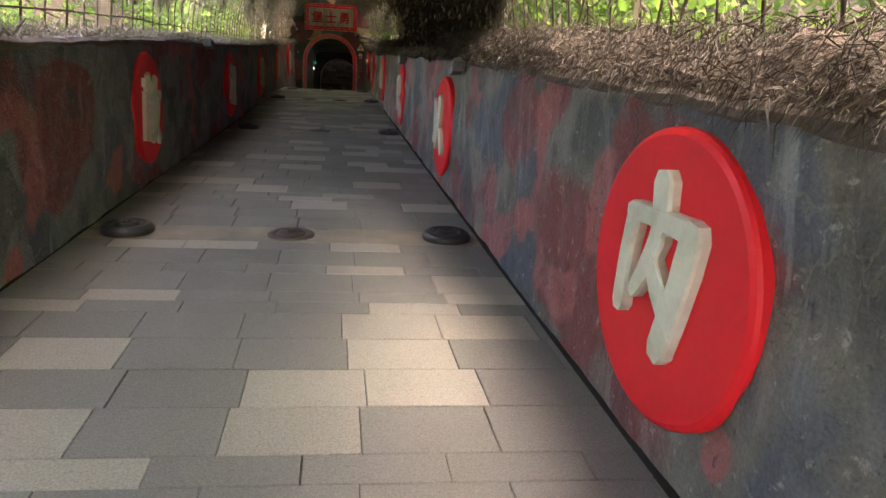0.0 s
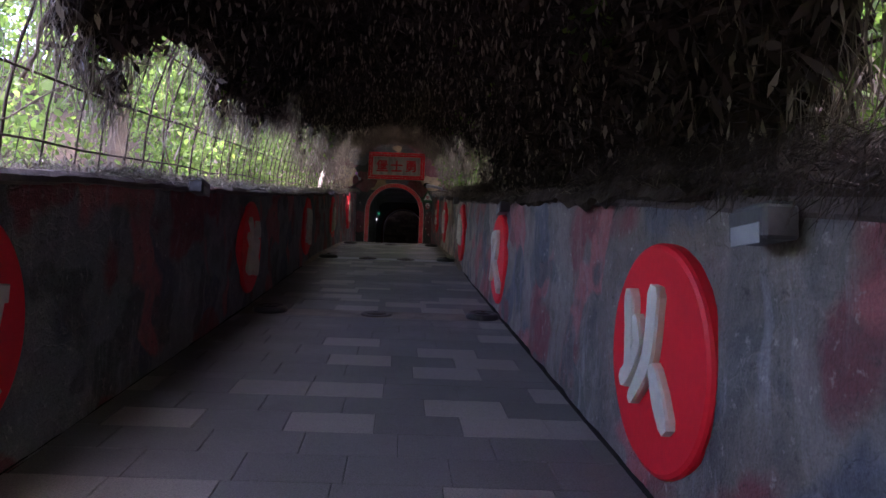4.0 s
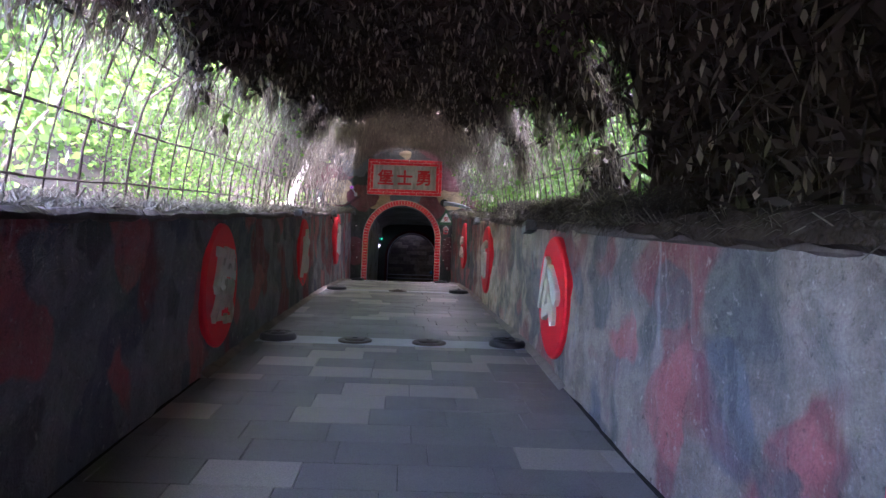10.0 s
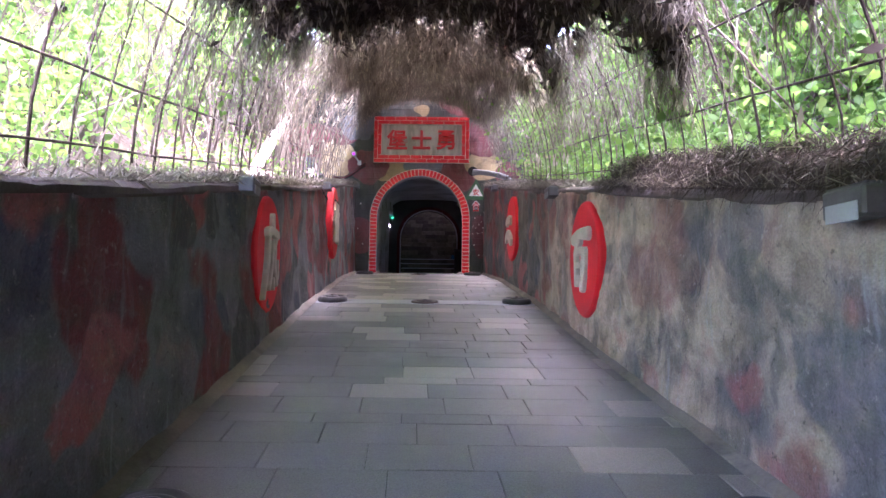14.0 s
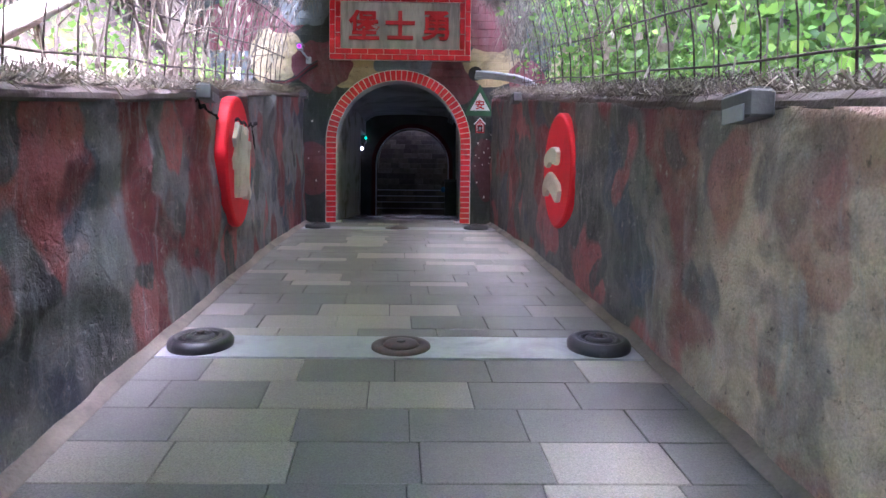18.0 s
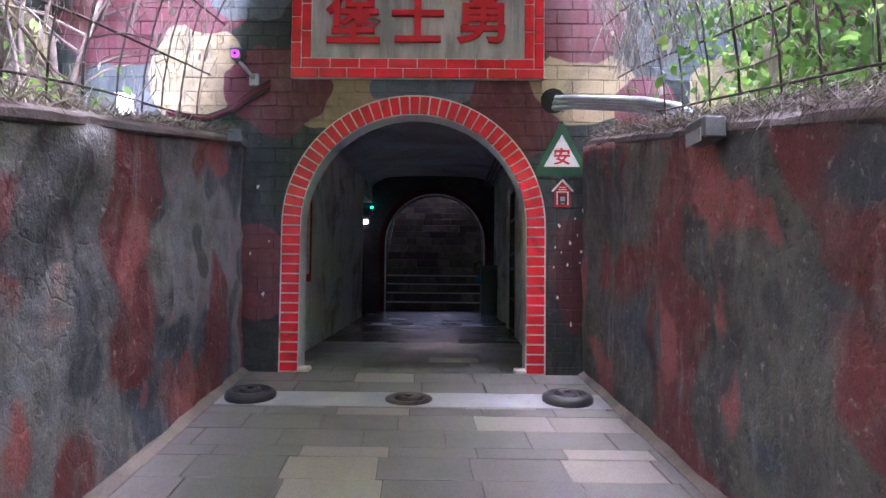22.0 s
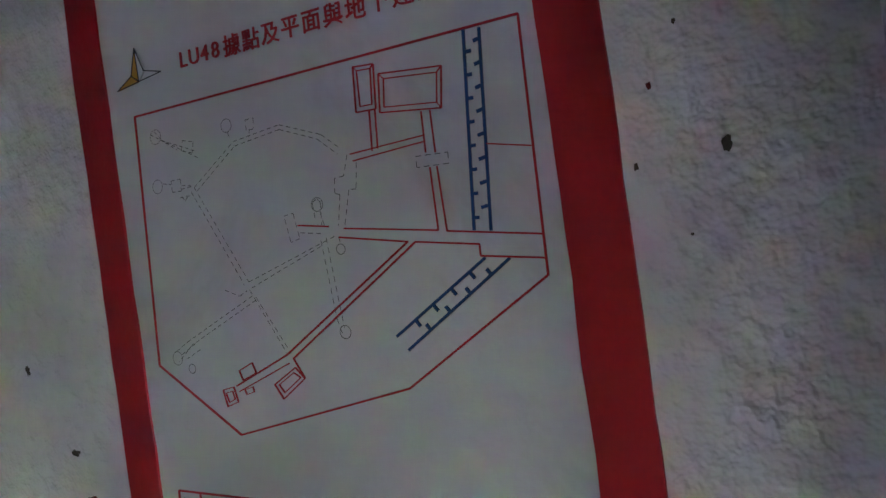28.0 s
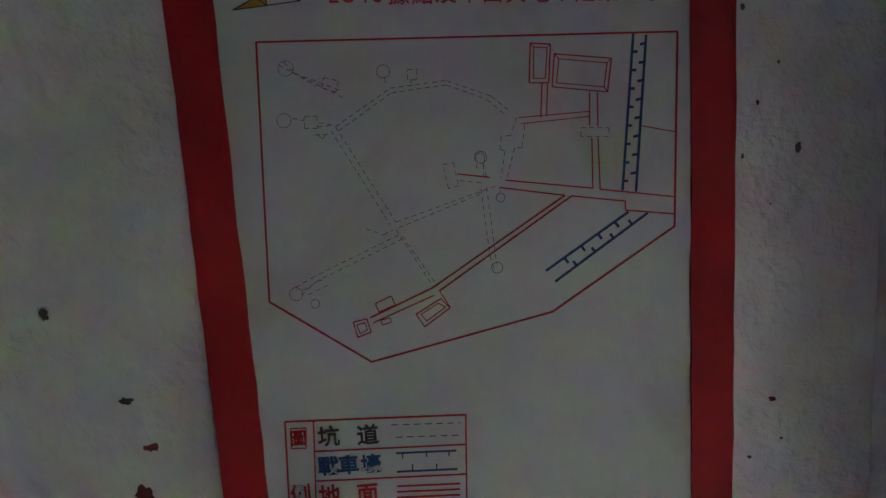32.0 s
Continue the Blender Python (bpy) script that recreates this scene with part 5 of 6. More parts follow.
R, B, G = ink_red, ink_blue, ink_grey
chain([(450, 74), (1203, 54), (1198, 402), (980, 555), (657, 645), (474, 538)], 0.0026, R, "outline", True)
chain([(940, 75), (976, 77), (973, 146), (938, 146)], 0.0016, R, close=True)
chain([(946, 82), (970, 83), (967, 138), (946, 138)], 0.0012, R, close=True)
chain([(983, 94), (1085, 102), (1078, 162), (979, 153)], 0.0016, R, close=True)
chain([(991, 103), (1077, 110), (1072, 153), (987, 146)], 0.0012, R, close=True)
for a, b in (((983, 94), (991, 103)), ((1085, 102), (1077, 110)), ((1078, 162), (1072, 153)), ((940, 75), (946, 82)), ((976, 77), (970, 83))):
    stroke(a, b, 0.0011, R)
for a, b in (((961, 147), (959, 208)), ((971, 147), (969, 206)), ((1046, 162), (1046, 222)), ((1060, 163), (1061, 224)), ((920, 208), (1045, 197)), ((924, 219), (1045, 206)),
             ((1050, 244), (1052, 334)), ((1061, 244), (1065, 336)), ((810, 309), (868, 315)), ((896, 320), (1052, 334)), ((1065, 336), (1198, 349)), ((886, 333), (1002, 347)),
             ((1014, 348), (1110, 357)), ((1110, 357), (1110, 373)), ((1110, 373), (1198, 380)), ((1002, 347), (765, 513)), ((1014, 348), (778, 518)), ((765, 513), (655, 566)),
             ((768, 526), (660, 575)), ((778, 518), (797, 547)), ((1137, 222), (1198, 233))):
    stroke(a, b, 0.0022 if a[1] in (309, 320, 336, 333, 348, 373, 347, 513) else 0.0015, R)
chain([(797, 548), (752, 582), (736, 560), (780, 532)], 0.0014, R, close=True)
chain([(789, 547), (755, 572), (745, 560), (776, 540)], 0.001, R, close=True)
chain([(624, 574), (648, 568), (656, 592), (632, 601)], 0.0014, R, close=True)
chain([(630, 579), (645, 575), (649, 588), (636, 594)], 0.001, R, close=True)
chain([(663, 541), (692, 527), (699, 543), (670, 556)], 0.0014, R, close=True)
chain([(672, 571), (690, 566), (692, 574), (676, 579)], 0.001, R, close=True)
for a, b in (((1124, 58), (1105, 338)), ((1147, 60), (1129, 340)), ((1116, 376), (968, 482)), ((1150, 378), (985, 501))):
    stroke(a, b, 0.0034, B, "blue_line")
for k in range(8):
    stroke((1122.5 - 2.45 * k, 90 + 33 * k), (1131.5 - 2.45 * k, 90 + 33 * k), 0.004, B, "tick")
    stroke((1145.5 - 2.45 * k, 75 + 33 * k), (1136.5 - 2.45 * k, 77 + 33 * k), 0.004, B, "tick")
for k in range(4):
    stroke((1091 - 30 * k, 394 + 21.5 * k), (1098 - 30 * k, 403 + 21.5 * k), 0.004, B, "tick")
    stroke((1122 - 33 * k, 399 + 24.5 * k), (1116 - 33 * k, 391 + 24.5 * k), 0.004, B, "tick")
for pts in ([(592, 225), (690, 156), (790, 142), (870, 170), (905, 198)], [(598, 232), (692, 164), (790, 150), (862, 176), (898, 205)], [(592, 225), (700, 395)], [(584, 232), (690, 400)],
            [(700, 395), (880, 330)], [(705, 405), (850, 345)], [(712, 425), (560, 500), (525, 530)], [(705, 418), (555, 492), (515, 515)], [(700, 408), (768, 512)], [(712, 420), (775, 510)],
            [(852, 335), (868, 455), (876, 480)], [(862, 332), (880, 470)], [(915, 208), (905, 240), (888, 242), (886, 265), (895, 268), (887, 316)], [(930, 222), (925, 262), (912, 262), (898, 318)],
            [(784, 292), (803, 289), (812, 330), (794, 335), (784, 292)], [(845, 300), (842, 275), (852, 270), (858, 277), (856, 312)], [(490, 115), (610, 175)], [(500, 110), (520, 130), (600, 160)],
            [(1030, 226), (1080, 226), (1080, 242), (1030, 242), (1030, 226)], [(560, 225), (590, 222)], [(555, 240), (585, 238)]):
    dashes(pts, 0.0011, G)
for pts in ([(720, 123), (738, 122), (736, 141), (721, 141), (720, 123)], [(536, 207), (559, 206), (560, 228), (537, 228), (536, 207)], [(571, 137), (597, 143), (593, 163), (567, 156), (571, 137)],
            [(515, 128), (557, 153)], [(515, 210), (536, 214)], [(562, 218), (585, 221)], [(679, 138), (683, 150)], [(727, 140), (727, 147)], [(855, 290), (862, 317)], [(885, 332), (888, 343)],
            [(814, 321), (854, 325)], [(534, 517), (573, 495)], [(544, 525), (580, 507)], [(646, 407), (678, 418), (695, 409)], [(560, 238), (568, 247), (578, 235)]):
    dashes(pts, 0.0011, G)
for cx, cy, r in ((503, 121, 14), (677, 126, 12), (500, 214, 13), (851, 279, 11), (887, 351, 8), (881, 476, 10), (522, 524, 12), (556, 541, 8)):
    dashes([(cx + r * math.cos(0.5 * k), cy + r * math.sin(0.5 * k)) for k in range(14)], 0.0011, G, 5, 3)
# title, arrow and key
for k, ch in enumerate("LU48據點及平面與地下建築工事圖"):
    x = -0.178 + (0.021 * k if k < 4 else 0.094 + 0.0345 * (k - 4))
    letters(ch, 0.032, 0.002, 0.0002, ink_red, "title_character", plan, pose(x, 0.4 - 0.035 * (x + 0.18), 0.006, 0, 0, -2))
apex, foot, lw, rw, lo, ro = (-0.276, 0.442), (-0.275, 0.39), (-0.324, 0.386), (-0.226, 0.394), (-0.29, 0.402), (-0.262, 0.404)
for tri, mt in (((apex, lo, foot), ochre), ((apex, foot, ro), board_white), ((lo, lw, foot), ochre)):
    raw("arrow", [(*p, 0.0062) for p in tri] + [(*p, 0.003) for p in tri], [(0, 1, 2), (0, 3, 4, 1), (1, 4, 5, 2), (2, 5, 3, 0)], mt, plan)
for p, q in ((apex, lo), (apex, ro), (apex, foot), (lo, lw), (lw, foot), (foot, rw), (rw, ro), (lo, foot)):
    v, f = tube([(*p, 0.0064), (*q, 0.0064)], 0.0009, 4)
    raw("arrow_line", v, f, ink_black, plan)
chain([(502, 752), (825, 739), (827, 905), (510, 905)], 0.0026, R, "key_line", True)
for a, b in (((553, 750), (558, 905)), ((555, 805), (825, 792)), ((556, 858), (826, 845))):
    stroke(a, b, 0.002, R, "key_line")
for txt, x, y, mt, size in (("坑", 580, 777, ink_black, 0.036), ("道", 650, 774, ink_black, 0.036), ("戰", 580, 830, ink_blue, 0.034), ("車", 616, 828, ink_blue, 0.034), ("壕", 656, 826, ink_blue, 0.034),
                            ("地", 582, 881, ink_red, 0.036), ("面", 650, 879, ink_red, 0.036), ("圖", 526, 781, ink_red, 0.028), ("例", 530, 880, ink_red, 0.034)):
    letters(txt, size, 0.002, 0.0006, mt, "key_character", plan, pose(*on_plan(x, y), 0.006))
chain([(512, 764), (540, 763), (540, 799), (513, 800)], 0.0012, R, "key_line", True)
dashes([(692, 757), (815, 753)], 0.0016, ink_black, 12, 8)
dashes([(700, 779), (815, 775)], 0.0016, ink_black, 12, 8)
for a, b in (((700, 808), (808, 803)), ((702, 841), (810, 836)), ((712, 808), (712, 817)), ((755, 806), (755, 814)), ((795, 804), (795, 812)), ((730, 840), (730, 828)), ((773, 838), (773, 827))):
    stroke(a, b, 0.0024, B, "key_line")
for k in range(3):
    stroke((702, 867 + 10 * k), (815, 862 + 10 * k), 0.0022, R, "key_line")

# rules board on the other wall
rules = thing("rules_board", (0, 0, 0), "white painted board with red border and rows of faded writing", "notice board")
rm = Matrix(((0, 1, 0), (0, 0, 1), (1, 0, 0))).transposed().to_4x4()
rm.translation = (-TX, 0.93, 1.34)
rules.matrix_basis = rm
part("field", boxed(-0.42, 0.42, -0.6, 0.6, -0.01, 0.004), board_white, rules)
for a in ((-0.44, -0.36, -0.63, 0.63), (0.36, 0.44, -0.63, 0.63)):
    part("border", boxed(*a, -0.01, 0.008), board_red, rules)
for a in ((-0.36, 0.36, -0.63, -0.55), (-0.36, 0.36, 0.55, 0.63)):
    part("border", boxed(*a, -0.01, 0.008), board_red, rules)
for k in range(15):
    verts, faces = [], []
    x = -0.31
    while x < 0.3 - 0.1 * random.random():
        w = random.uniform(0.014, 0.022)
        i = len(verts)
        y = 0.47 - k * 0.066
        verts += [(x, y, 0.0055), (x + w, y, 0.0055), (x + w, y + 0.026, 0.0055), (x, y + 0.026, 0.0055)]
        faces.append((i, i + 1, i + 2, i + 3))
        x += 0.036
    raw("text_row", verts, faces, ink_grey if k % 4 else ink_red, rules, "row of unreadable writing")


# flaked spots on the east tunnel wall
def chip(y, z, size, material, stretch=1.0):
    n = 14
    verts = [(0, 0, 0.0022)]
    for k in range(n):
        a = 2 * math.pi * k / n
        r = size * (0.6 + 0.55 * random.random())
        verts.append((r * math.cos(a), r * math.sin(a) * stretch, 0.0016))
    verts = [Vector(v) + Vector((0, 0, 0.0006)) for v in verts]
    faces = [(0, k + 1, (k + 1) % n + 1) for k in range(n)]
    ob = raw("plaster_chip", verts, faces, material)
    ob.matrix_basis = board_pose(y, z)
    return tagged(ob, "small dark flaked spot on the white plaster", "wall damage", "plaster chips")


for k in range(26):
    y = random.choice((random.uniform(1.3, 2.1), random.uniform(0.34, 0.44), random.uniform(1.3, 1.55)))
    chip(y, random.uniform(0.7, 1.9), random.choice((0.002, 0.003, 0.004, 0.007)), random.choice((rust_spot, rust_spot, rust_spot, red_chip)), random.uniform(0.8, 2))
chip(1.41, 1.03, 0.017, red_chip, 1.2)
chip(1.42, 1.19, 0.014, rust_spot, 0.5)
chip(1.39, 1.11, 0.013, red_chip, 0.6)
chip(1.74, 1.6, 0.02, rust_spot, 2.2)

# flaked paint on the facade beside the arch
def paint_chip(x, z, size):
    n = 9
    verts = [(0, 0, 0.0012)]
    for k in range(n):
        w = 2 * math.pi * k / n
        r = size * (0.35 + 0.8 * random.random())
        verts.append((r * math.cos(w) * 0.7, r * math.sin(w) * 1.3, 0.0))
    ob = raw("paint_chip", verts, [(0, k + 1, (k + 1) % n + 1) for k in range(n)], joint_white)
    ob.matrix_basis = pose(x, -0.0108, z, 90, 0, random.uniform(0, 0))
    return tagged(ob, "small pale flaked spot in the facade paint", "wall damage", "paint chips")


for x, z in ((1.17, 1.02), (1.22, 0.98), (1.29, 1.06), (1.35, 1.12), (1.38, 0.99), (1.2, 1.2), (1.33, 1.26), (1.16, 0.86), (1.27, 0.88), (1.37, 0.9), (1.19, 0.62), (1.3, 0.4), (-1.2, 0.62), (-1.26, 1.5), (-1.16, 1.05), (-1.31, 0.95), (1.4, 1.32)):
    paint_chip(x, z, random.uniform(0.008, 0.02))

# ---- fittings in the tunnel ----
gate = thing("iron_gate", (TX + 0.04, 2.71, 0.07), "dark iron lattice gate closing a recess in the tunnel wall", "gate")
for y in (0.0, 0.88):
    part("stile", boxed(-0.02, 0.02, y, y + 0.035, 0, 1.86, bevel=0.004), black_metal, gate)
for z in (0.0, 0.4, 0.8, 1.0, 1.45, 1.825):
    part("rail", boxed(-0.016, 0.016, 0.03, 0.885, z, z + 0.03, bevel=0.003), black_metal, gate)
for k in range(7):
    bar("rod", [(0, 0.13 + 0.108 * k, 0.02), (0, 0.13 + 0.108 * k, 1.84)], 0.008, black_metal, gate)
cab = thing("control_cabinet", (TX + 0.28, 4.25, 0.1), "dark metal cabinet standing in a recess", "cabinet")
part("body", boxed(0.05, 0.3, -0.33, 0.33, 0, 1.25, bevel=0.01), black_metal, cab)
part("pale_notice", boxed(0.04, 0.05, -0.15, 0.15, 1.0, 1.3), plaster, cab, "pale notice")
binn = thing("litter_bin", (0.98, 5.72, 0.12), "dark tall bin with a pale lid edge beside the stairs", "bin")
part("body", boxed(-0.14, 0.13, -0.22, 0.22, 0, 0.8, bevel=0.02), black_metal, binn)
part("lid", boxed(-0.16, 0.135, -0.24, 0.24, 0.8, 0.85, bevel=0.01), grey_box, binn)
bag = part("blue_bag", lathe([(0, 0.13), (0.03, 0.12), (0.05, 0.08), (0.055, 0.04), (0.035, 0.0), (0, 0.0)], 14), blue_cloth, binn, "blue plastic bag", smooth=True)
bag.matrix_basis = pose(-0.18, -0.15, 0.55)
pipe = thing("ceiling_pipe", (TX - 0.09, 0.36, 2.26), "dark pipes along the corner of ceiling and wall", "pipe")
for k in range(3):
    bar("pipe", [(-0.05 * k, 0, 0.03 * k), (-0.05 * k, 3, 0.06 + 0.03 * k), (-0.05 * k, 6.05, 0.12 + 0.03 * k)], 0.022, black_metal, pipe, sides=8)
exitl = thing("emergency_lamp", (-1.2, 6.42, 1.74), "lit white emergency lamp with a green exit light above", "lamp")
case = part("case", boxed(-0.055, 0.055, -0.05, 0.03, -0.03, 0.16, bevel=0.008), black_metal, exitl)
part("lamp_glass", boxed(-0.05, 0.03, -0.085, -0.048, -0.03, 0.045, bevel=0.008), lamp_glow, case, "lit white lamp")
part("exit_light", boxed(0.07, 0.12, -0.07, -0.045, 0.25, 0.29, bevel=0.004), exit_glow, exitl, "green exit light")
part("exit_arm", boxed(0.03, 0.1, -0.05, 0.03, 0.14, 0.255), grey_box, exitl)

# ---- wire vault over the trench ----
VW, VR = 1.7, 2.0


def vault(a, y, out=0.0):
    """A point of the wire vault: a from 0 (west foot) to 1 (east foot)."""
    w = math.pi * (1 - a)
    c, s = math.cos(w), math.sin(w)
    return Vector(((VW + out) * math.copysign(abs(c) ** 0.86, c) - SKEW * y, y, top_z(y) - 0.02 + (VR + out) * s ** 0.9))


mesh_vault = thing("wire_vault", (0, 0, 0), "rusty bar hoops and long wires arched over the trench", "trellis")
yy = -30.2
while yy < -0.1:
    wob = random.uniform(-0.03, 0.03)
    bar("hoop", [vault(k / 22, yy + wob * math.sin(k * 0.8) + 0.025 * nz((k * 0.5, yy, 0))) for k in range(23)], random.choice((0.005, 0.006, 0.006, 0.008)), steel, mesh_vault, sides=5)
    yy += random.uniform(0.29, 0.36)
for a in (0.022, 0.072, 0.145, 0.215, 0.29, 0.37, 0.46, 0.54, 0.63, 0.71, 0.785, 0.855, 0.928, 0.978):
    bar("long_bar", [vault(a + 0.005 * nz((a * 9, k * 0.4, 2)), -30.2 + 30.1 * k / 60, -0.01) for k in range(61)], 0.006 if 0.2 < a < 0.8 else 0.007, steel, mesh_vault, sides=5)


# ---- dead vines on the vault ----
rng = np.random.default_rng(5)


def cover(a, y):
    """How thickly dead vines lie on the vault."""
    n = noise.noise(Vector((a * 7, y * 0.55, 4))) + 0.5 * noise.noise(Vector((a * 16, y * 1.3, 1)))
    left = np.interp(y, [-31, -27, -23, -21, -19, -17, -14.5, -12.4, -10.7, -8.4, -6, -4, 0], [0.15, 0.17, 0.17, 0.1, 0.1, 0.11, 0.14, 0.15, 0.18, 0.21, 0.27, 0.29, 0.24])
    right = np.interp(y, [-31, -25, -22.5, -20.5, -15.5, -14.3, -13.3, -12.2, -11, -9.5, -6, -3, 0], [0.8, 0.81, 0.86, 1.06, 1.06, 1.04, 0.94, 0.89, 0.86, 0.83, 0.79, 0.77, 0.78])
    blob = noise.noise(Vector((a * 11, y * 1.1, 9))) + 0.6 * noise.noise(Vector((a * 24, y * 2.6, 6)))
    ragged_w = float(np.interp(y, [-27, -21, -15, -13, -7, -5], [0.05, 0.1, 0.08, 0.12, 0.1, 0.04])) if a < 0.5 else float(np.interp(y, [-24, -14.5, -13.5, -7, -5], [0.05, 0.05, 0.2, 0.13, 0.04]))
    k = min((a - left + 0.04 * n + ragged_w * blob) / 0.06, (right - a + 0.04 * n + ragged_w * blob) / 0.06)
    return float(min(1, max(0.0, k)))


GRID = np.array([[cover(a, y) for a in np.linspace(0, 1, 81)] for y in np.linspace(-31, 0, 240)])


def covers(a, y):
    return GRID[np.clip(((y + 31) / 31 * 239).round().astype(int), 0, 239), np.clip((a * 80).round().astype(int), 0, 80)]


TOPS = np.array([top_z(y) for y in np.linspace(-34, 0, 341)])


def vaults(a, y, out):
    w = np.pi * (1 - np.clip(a, 0, 1))
    c, q = np.cos(w), np.maximum(np.sin(w), 0)
    tz_ = np.interp(y, np.linspace(-34, 0, 341), TOPS)
    return np.stack(((VW + out) * np.sign(c) * np.abs(c) ** 0.86 - SKEW * y, y, tz_ - 0.02 + (VR + out) * q ** 0.9), 1)


def units(v):
    return v / np.maximum(np.linalg.norm(v, axis=1, keepdims=True), 1e-6)


def quads(*corners):
    return np.stack(corners, 1).reshape(-1, 3)


def mat(name, y0, y1, material, text, loose=False):
    """The matted layer of litter on the wires: a lumpy sheet with ragged edges and a few gaps."""
    na, ny = 130, int((y1 - y0) / 0.065)
    aa, yy_ = np.meshgrid(np.linspace(0, 1, na), np.linspace(y0, y1, ny))
    fl_a, fl_y = aa.ravel(), yy_.ravel()
    lump = np.array([0.09 * noise.noise(Vector((p * 22, q * 2.3, 3))) + 0.05 * noise.noise(Vector((p * 60, q * 7, 8))) for p, q in zip(fl_a, fl_y)])
    verts = vaults(fl_a, fl_y + lump * 0.4, 0.05 + lump)
    hole = np.array([noise.noise(Vector((p * 30, q * 3.4, 5))) + 0.5 * noise.noise(Vector((p * 75, q * 9, 2))) for p, q in zip(fl_a, fl_y)])
    keep = (covers(fl_a, fl_y) + 0.35 * hole > 0.42).reshape(ny, na)
    if loose:
        low = np.interp(fl_y, [-8.5, -5, -3.5, -2, 0], [0.1, 0.13, 0.17, 0.14, 0.16])
        high = np.interp(fl_y, [-8.5, -5, -3.5, -2, 0], [0.92, 0.88, 0.78, 0.8, 0.84])
        keep = (np.clip(np.minimum((fl_a - low) / 0.24, (high - fl_a) / 0.2), 0, 1) + 0.75 * hole > 0.45).reshape(ny, na)
    faces = []
    for j in range(ny - 1):
        for i in range(na - 1):
            if keep[j, i]:
                k = j * na + i
                faces.append((k, k + 1, k + na + 1, k + na))
    ob = raw(name, [tuple(v) for v in verts], faces, material)
    for p in ob.data.polygons:
        p.use_smooth = True
    return tagged(ob, text, "dead vines", kind="stuff")


def litter():
    def spread(n, chance):
        a, y = rng.random(n * 10), -30.6 + 30.5 * rng.random(n * 10)
        ok = np.nonzero(rng.random(n * 10) < chance(a, y, covers(a, y)))[0][:n]
        return a[ok], y[ok], len(ok)

    def col(lo, hi, n):
        return rng.uniform(lo, hi, n)[:, None]
    # leaf litter caught in the mat
    # Dark leaves reach farther along the crown, painting in its unlit underside.
    a, y, n = spread(52000, lambda a, y, c: np.where(y < -4.5 - 12 * np.abs(a - 0.5) + np.sin(a * 40), c, 0.1 * c))
    p = vaults(a, y, rng.uniform(-0.09, 0.08, n))
    d = units(rng.normal(size=(n, 3)) + np.array((0, 0, -0.5)))
    e = units(np.cross(d, rng.normal(size=(n, 3))))
    ln, wd = col(0.03, 0.12, n), col(0.008, 0.028, n)
    thick = quads(p - d * ln, p + e * wd, p + d * ln, p - e * wd)

    # strands: beards along the mat's edges, a veil over its far stretch, a few over the open bars
    def chance(a, y, c):
        near = np.interp(y, [-18, -12, -9, -6.5, -5, -2.5, 0], [0.0, 0.08, 0.25, 0.3, 0.06, 0.04, 0.08]) + np.where(a > 0.5, np.interp(y, [-3.2, -2.2, 0], [0, 0.2, 0.3]), 0)
        rim = np.maximum(0, 0.5 - np.abs(c - 0.4)) * (c > 0.02)
        far = np.clip((y + 8.0 - 6 * np.abs(a - 0.5)) / 2.5, 0, 1) * (c > 0.4)
        k = 0.015 + 1.1 * rim + 0.5 * near * (1 - 0.9 * c) * (np.minimum(a, 1 - a) > 0.09) + 0.6 * far
        return np.minimum(1, k)
    a, y, n = spread(62000, chance)
    p = vaults(a, y, rng.uniform(-0.07, 0.06, n))
    fall = units(vaults(np.where(rng.random(n) < 0.5 + (0.5 - a) * 4, a - 0.05, a + 0.05), y, 0) - p)
    d = units(fall * col(0.2, 1.0, n) + rng.normal(size=(n, 3)) * 0.35 + np.array((0, 0, -0.5)))
    e = units(np.cross(d, rng.normal(size=(n, 3))))
    ln, wd = col(0.06, 0.3, n), col(0.0015, 0.005, n)
    m = p + d * ln * 0.5 + rng.normal(size=(n, 3)) * 0.02
    q = p + d * ln + np.array((0, 0, -0.04))
    thin = quads(p - e * wd, p + e * wd, m + e * wd, m - e * wd, m - e * wd, m + e * wd, q + e * wd * 0.3, q - e * wd * 0.3)
    # leaves that hang below
    a, y, n = spread(6500, lambda a, y, c: np.where(c < 0.5, 0.12, 0.9))
    p = vaults(a, y, -0.05)
    e = units(rng.normal(size=(n, 3)) * np.array((1, 1, 0)))
    ln, wd = col(0.05, 0.15, n), col(0.008, 0.02, n)
    d = units(np.array((0, 0, -1)) + rng.normal(size=(n, 3)) * 0.2)
    hang = quads(p, p + d * ln * 0.55 + e * wd, p + d * ln, p + d * ln * 0.55 - e * wd)
    return thick, thin, hang


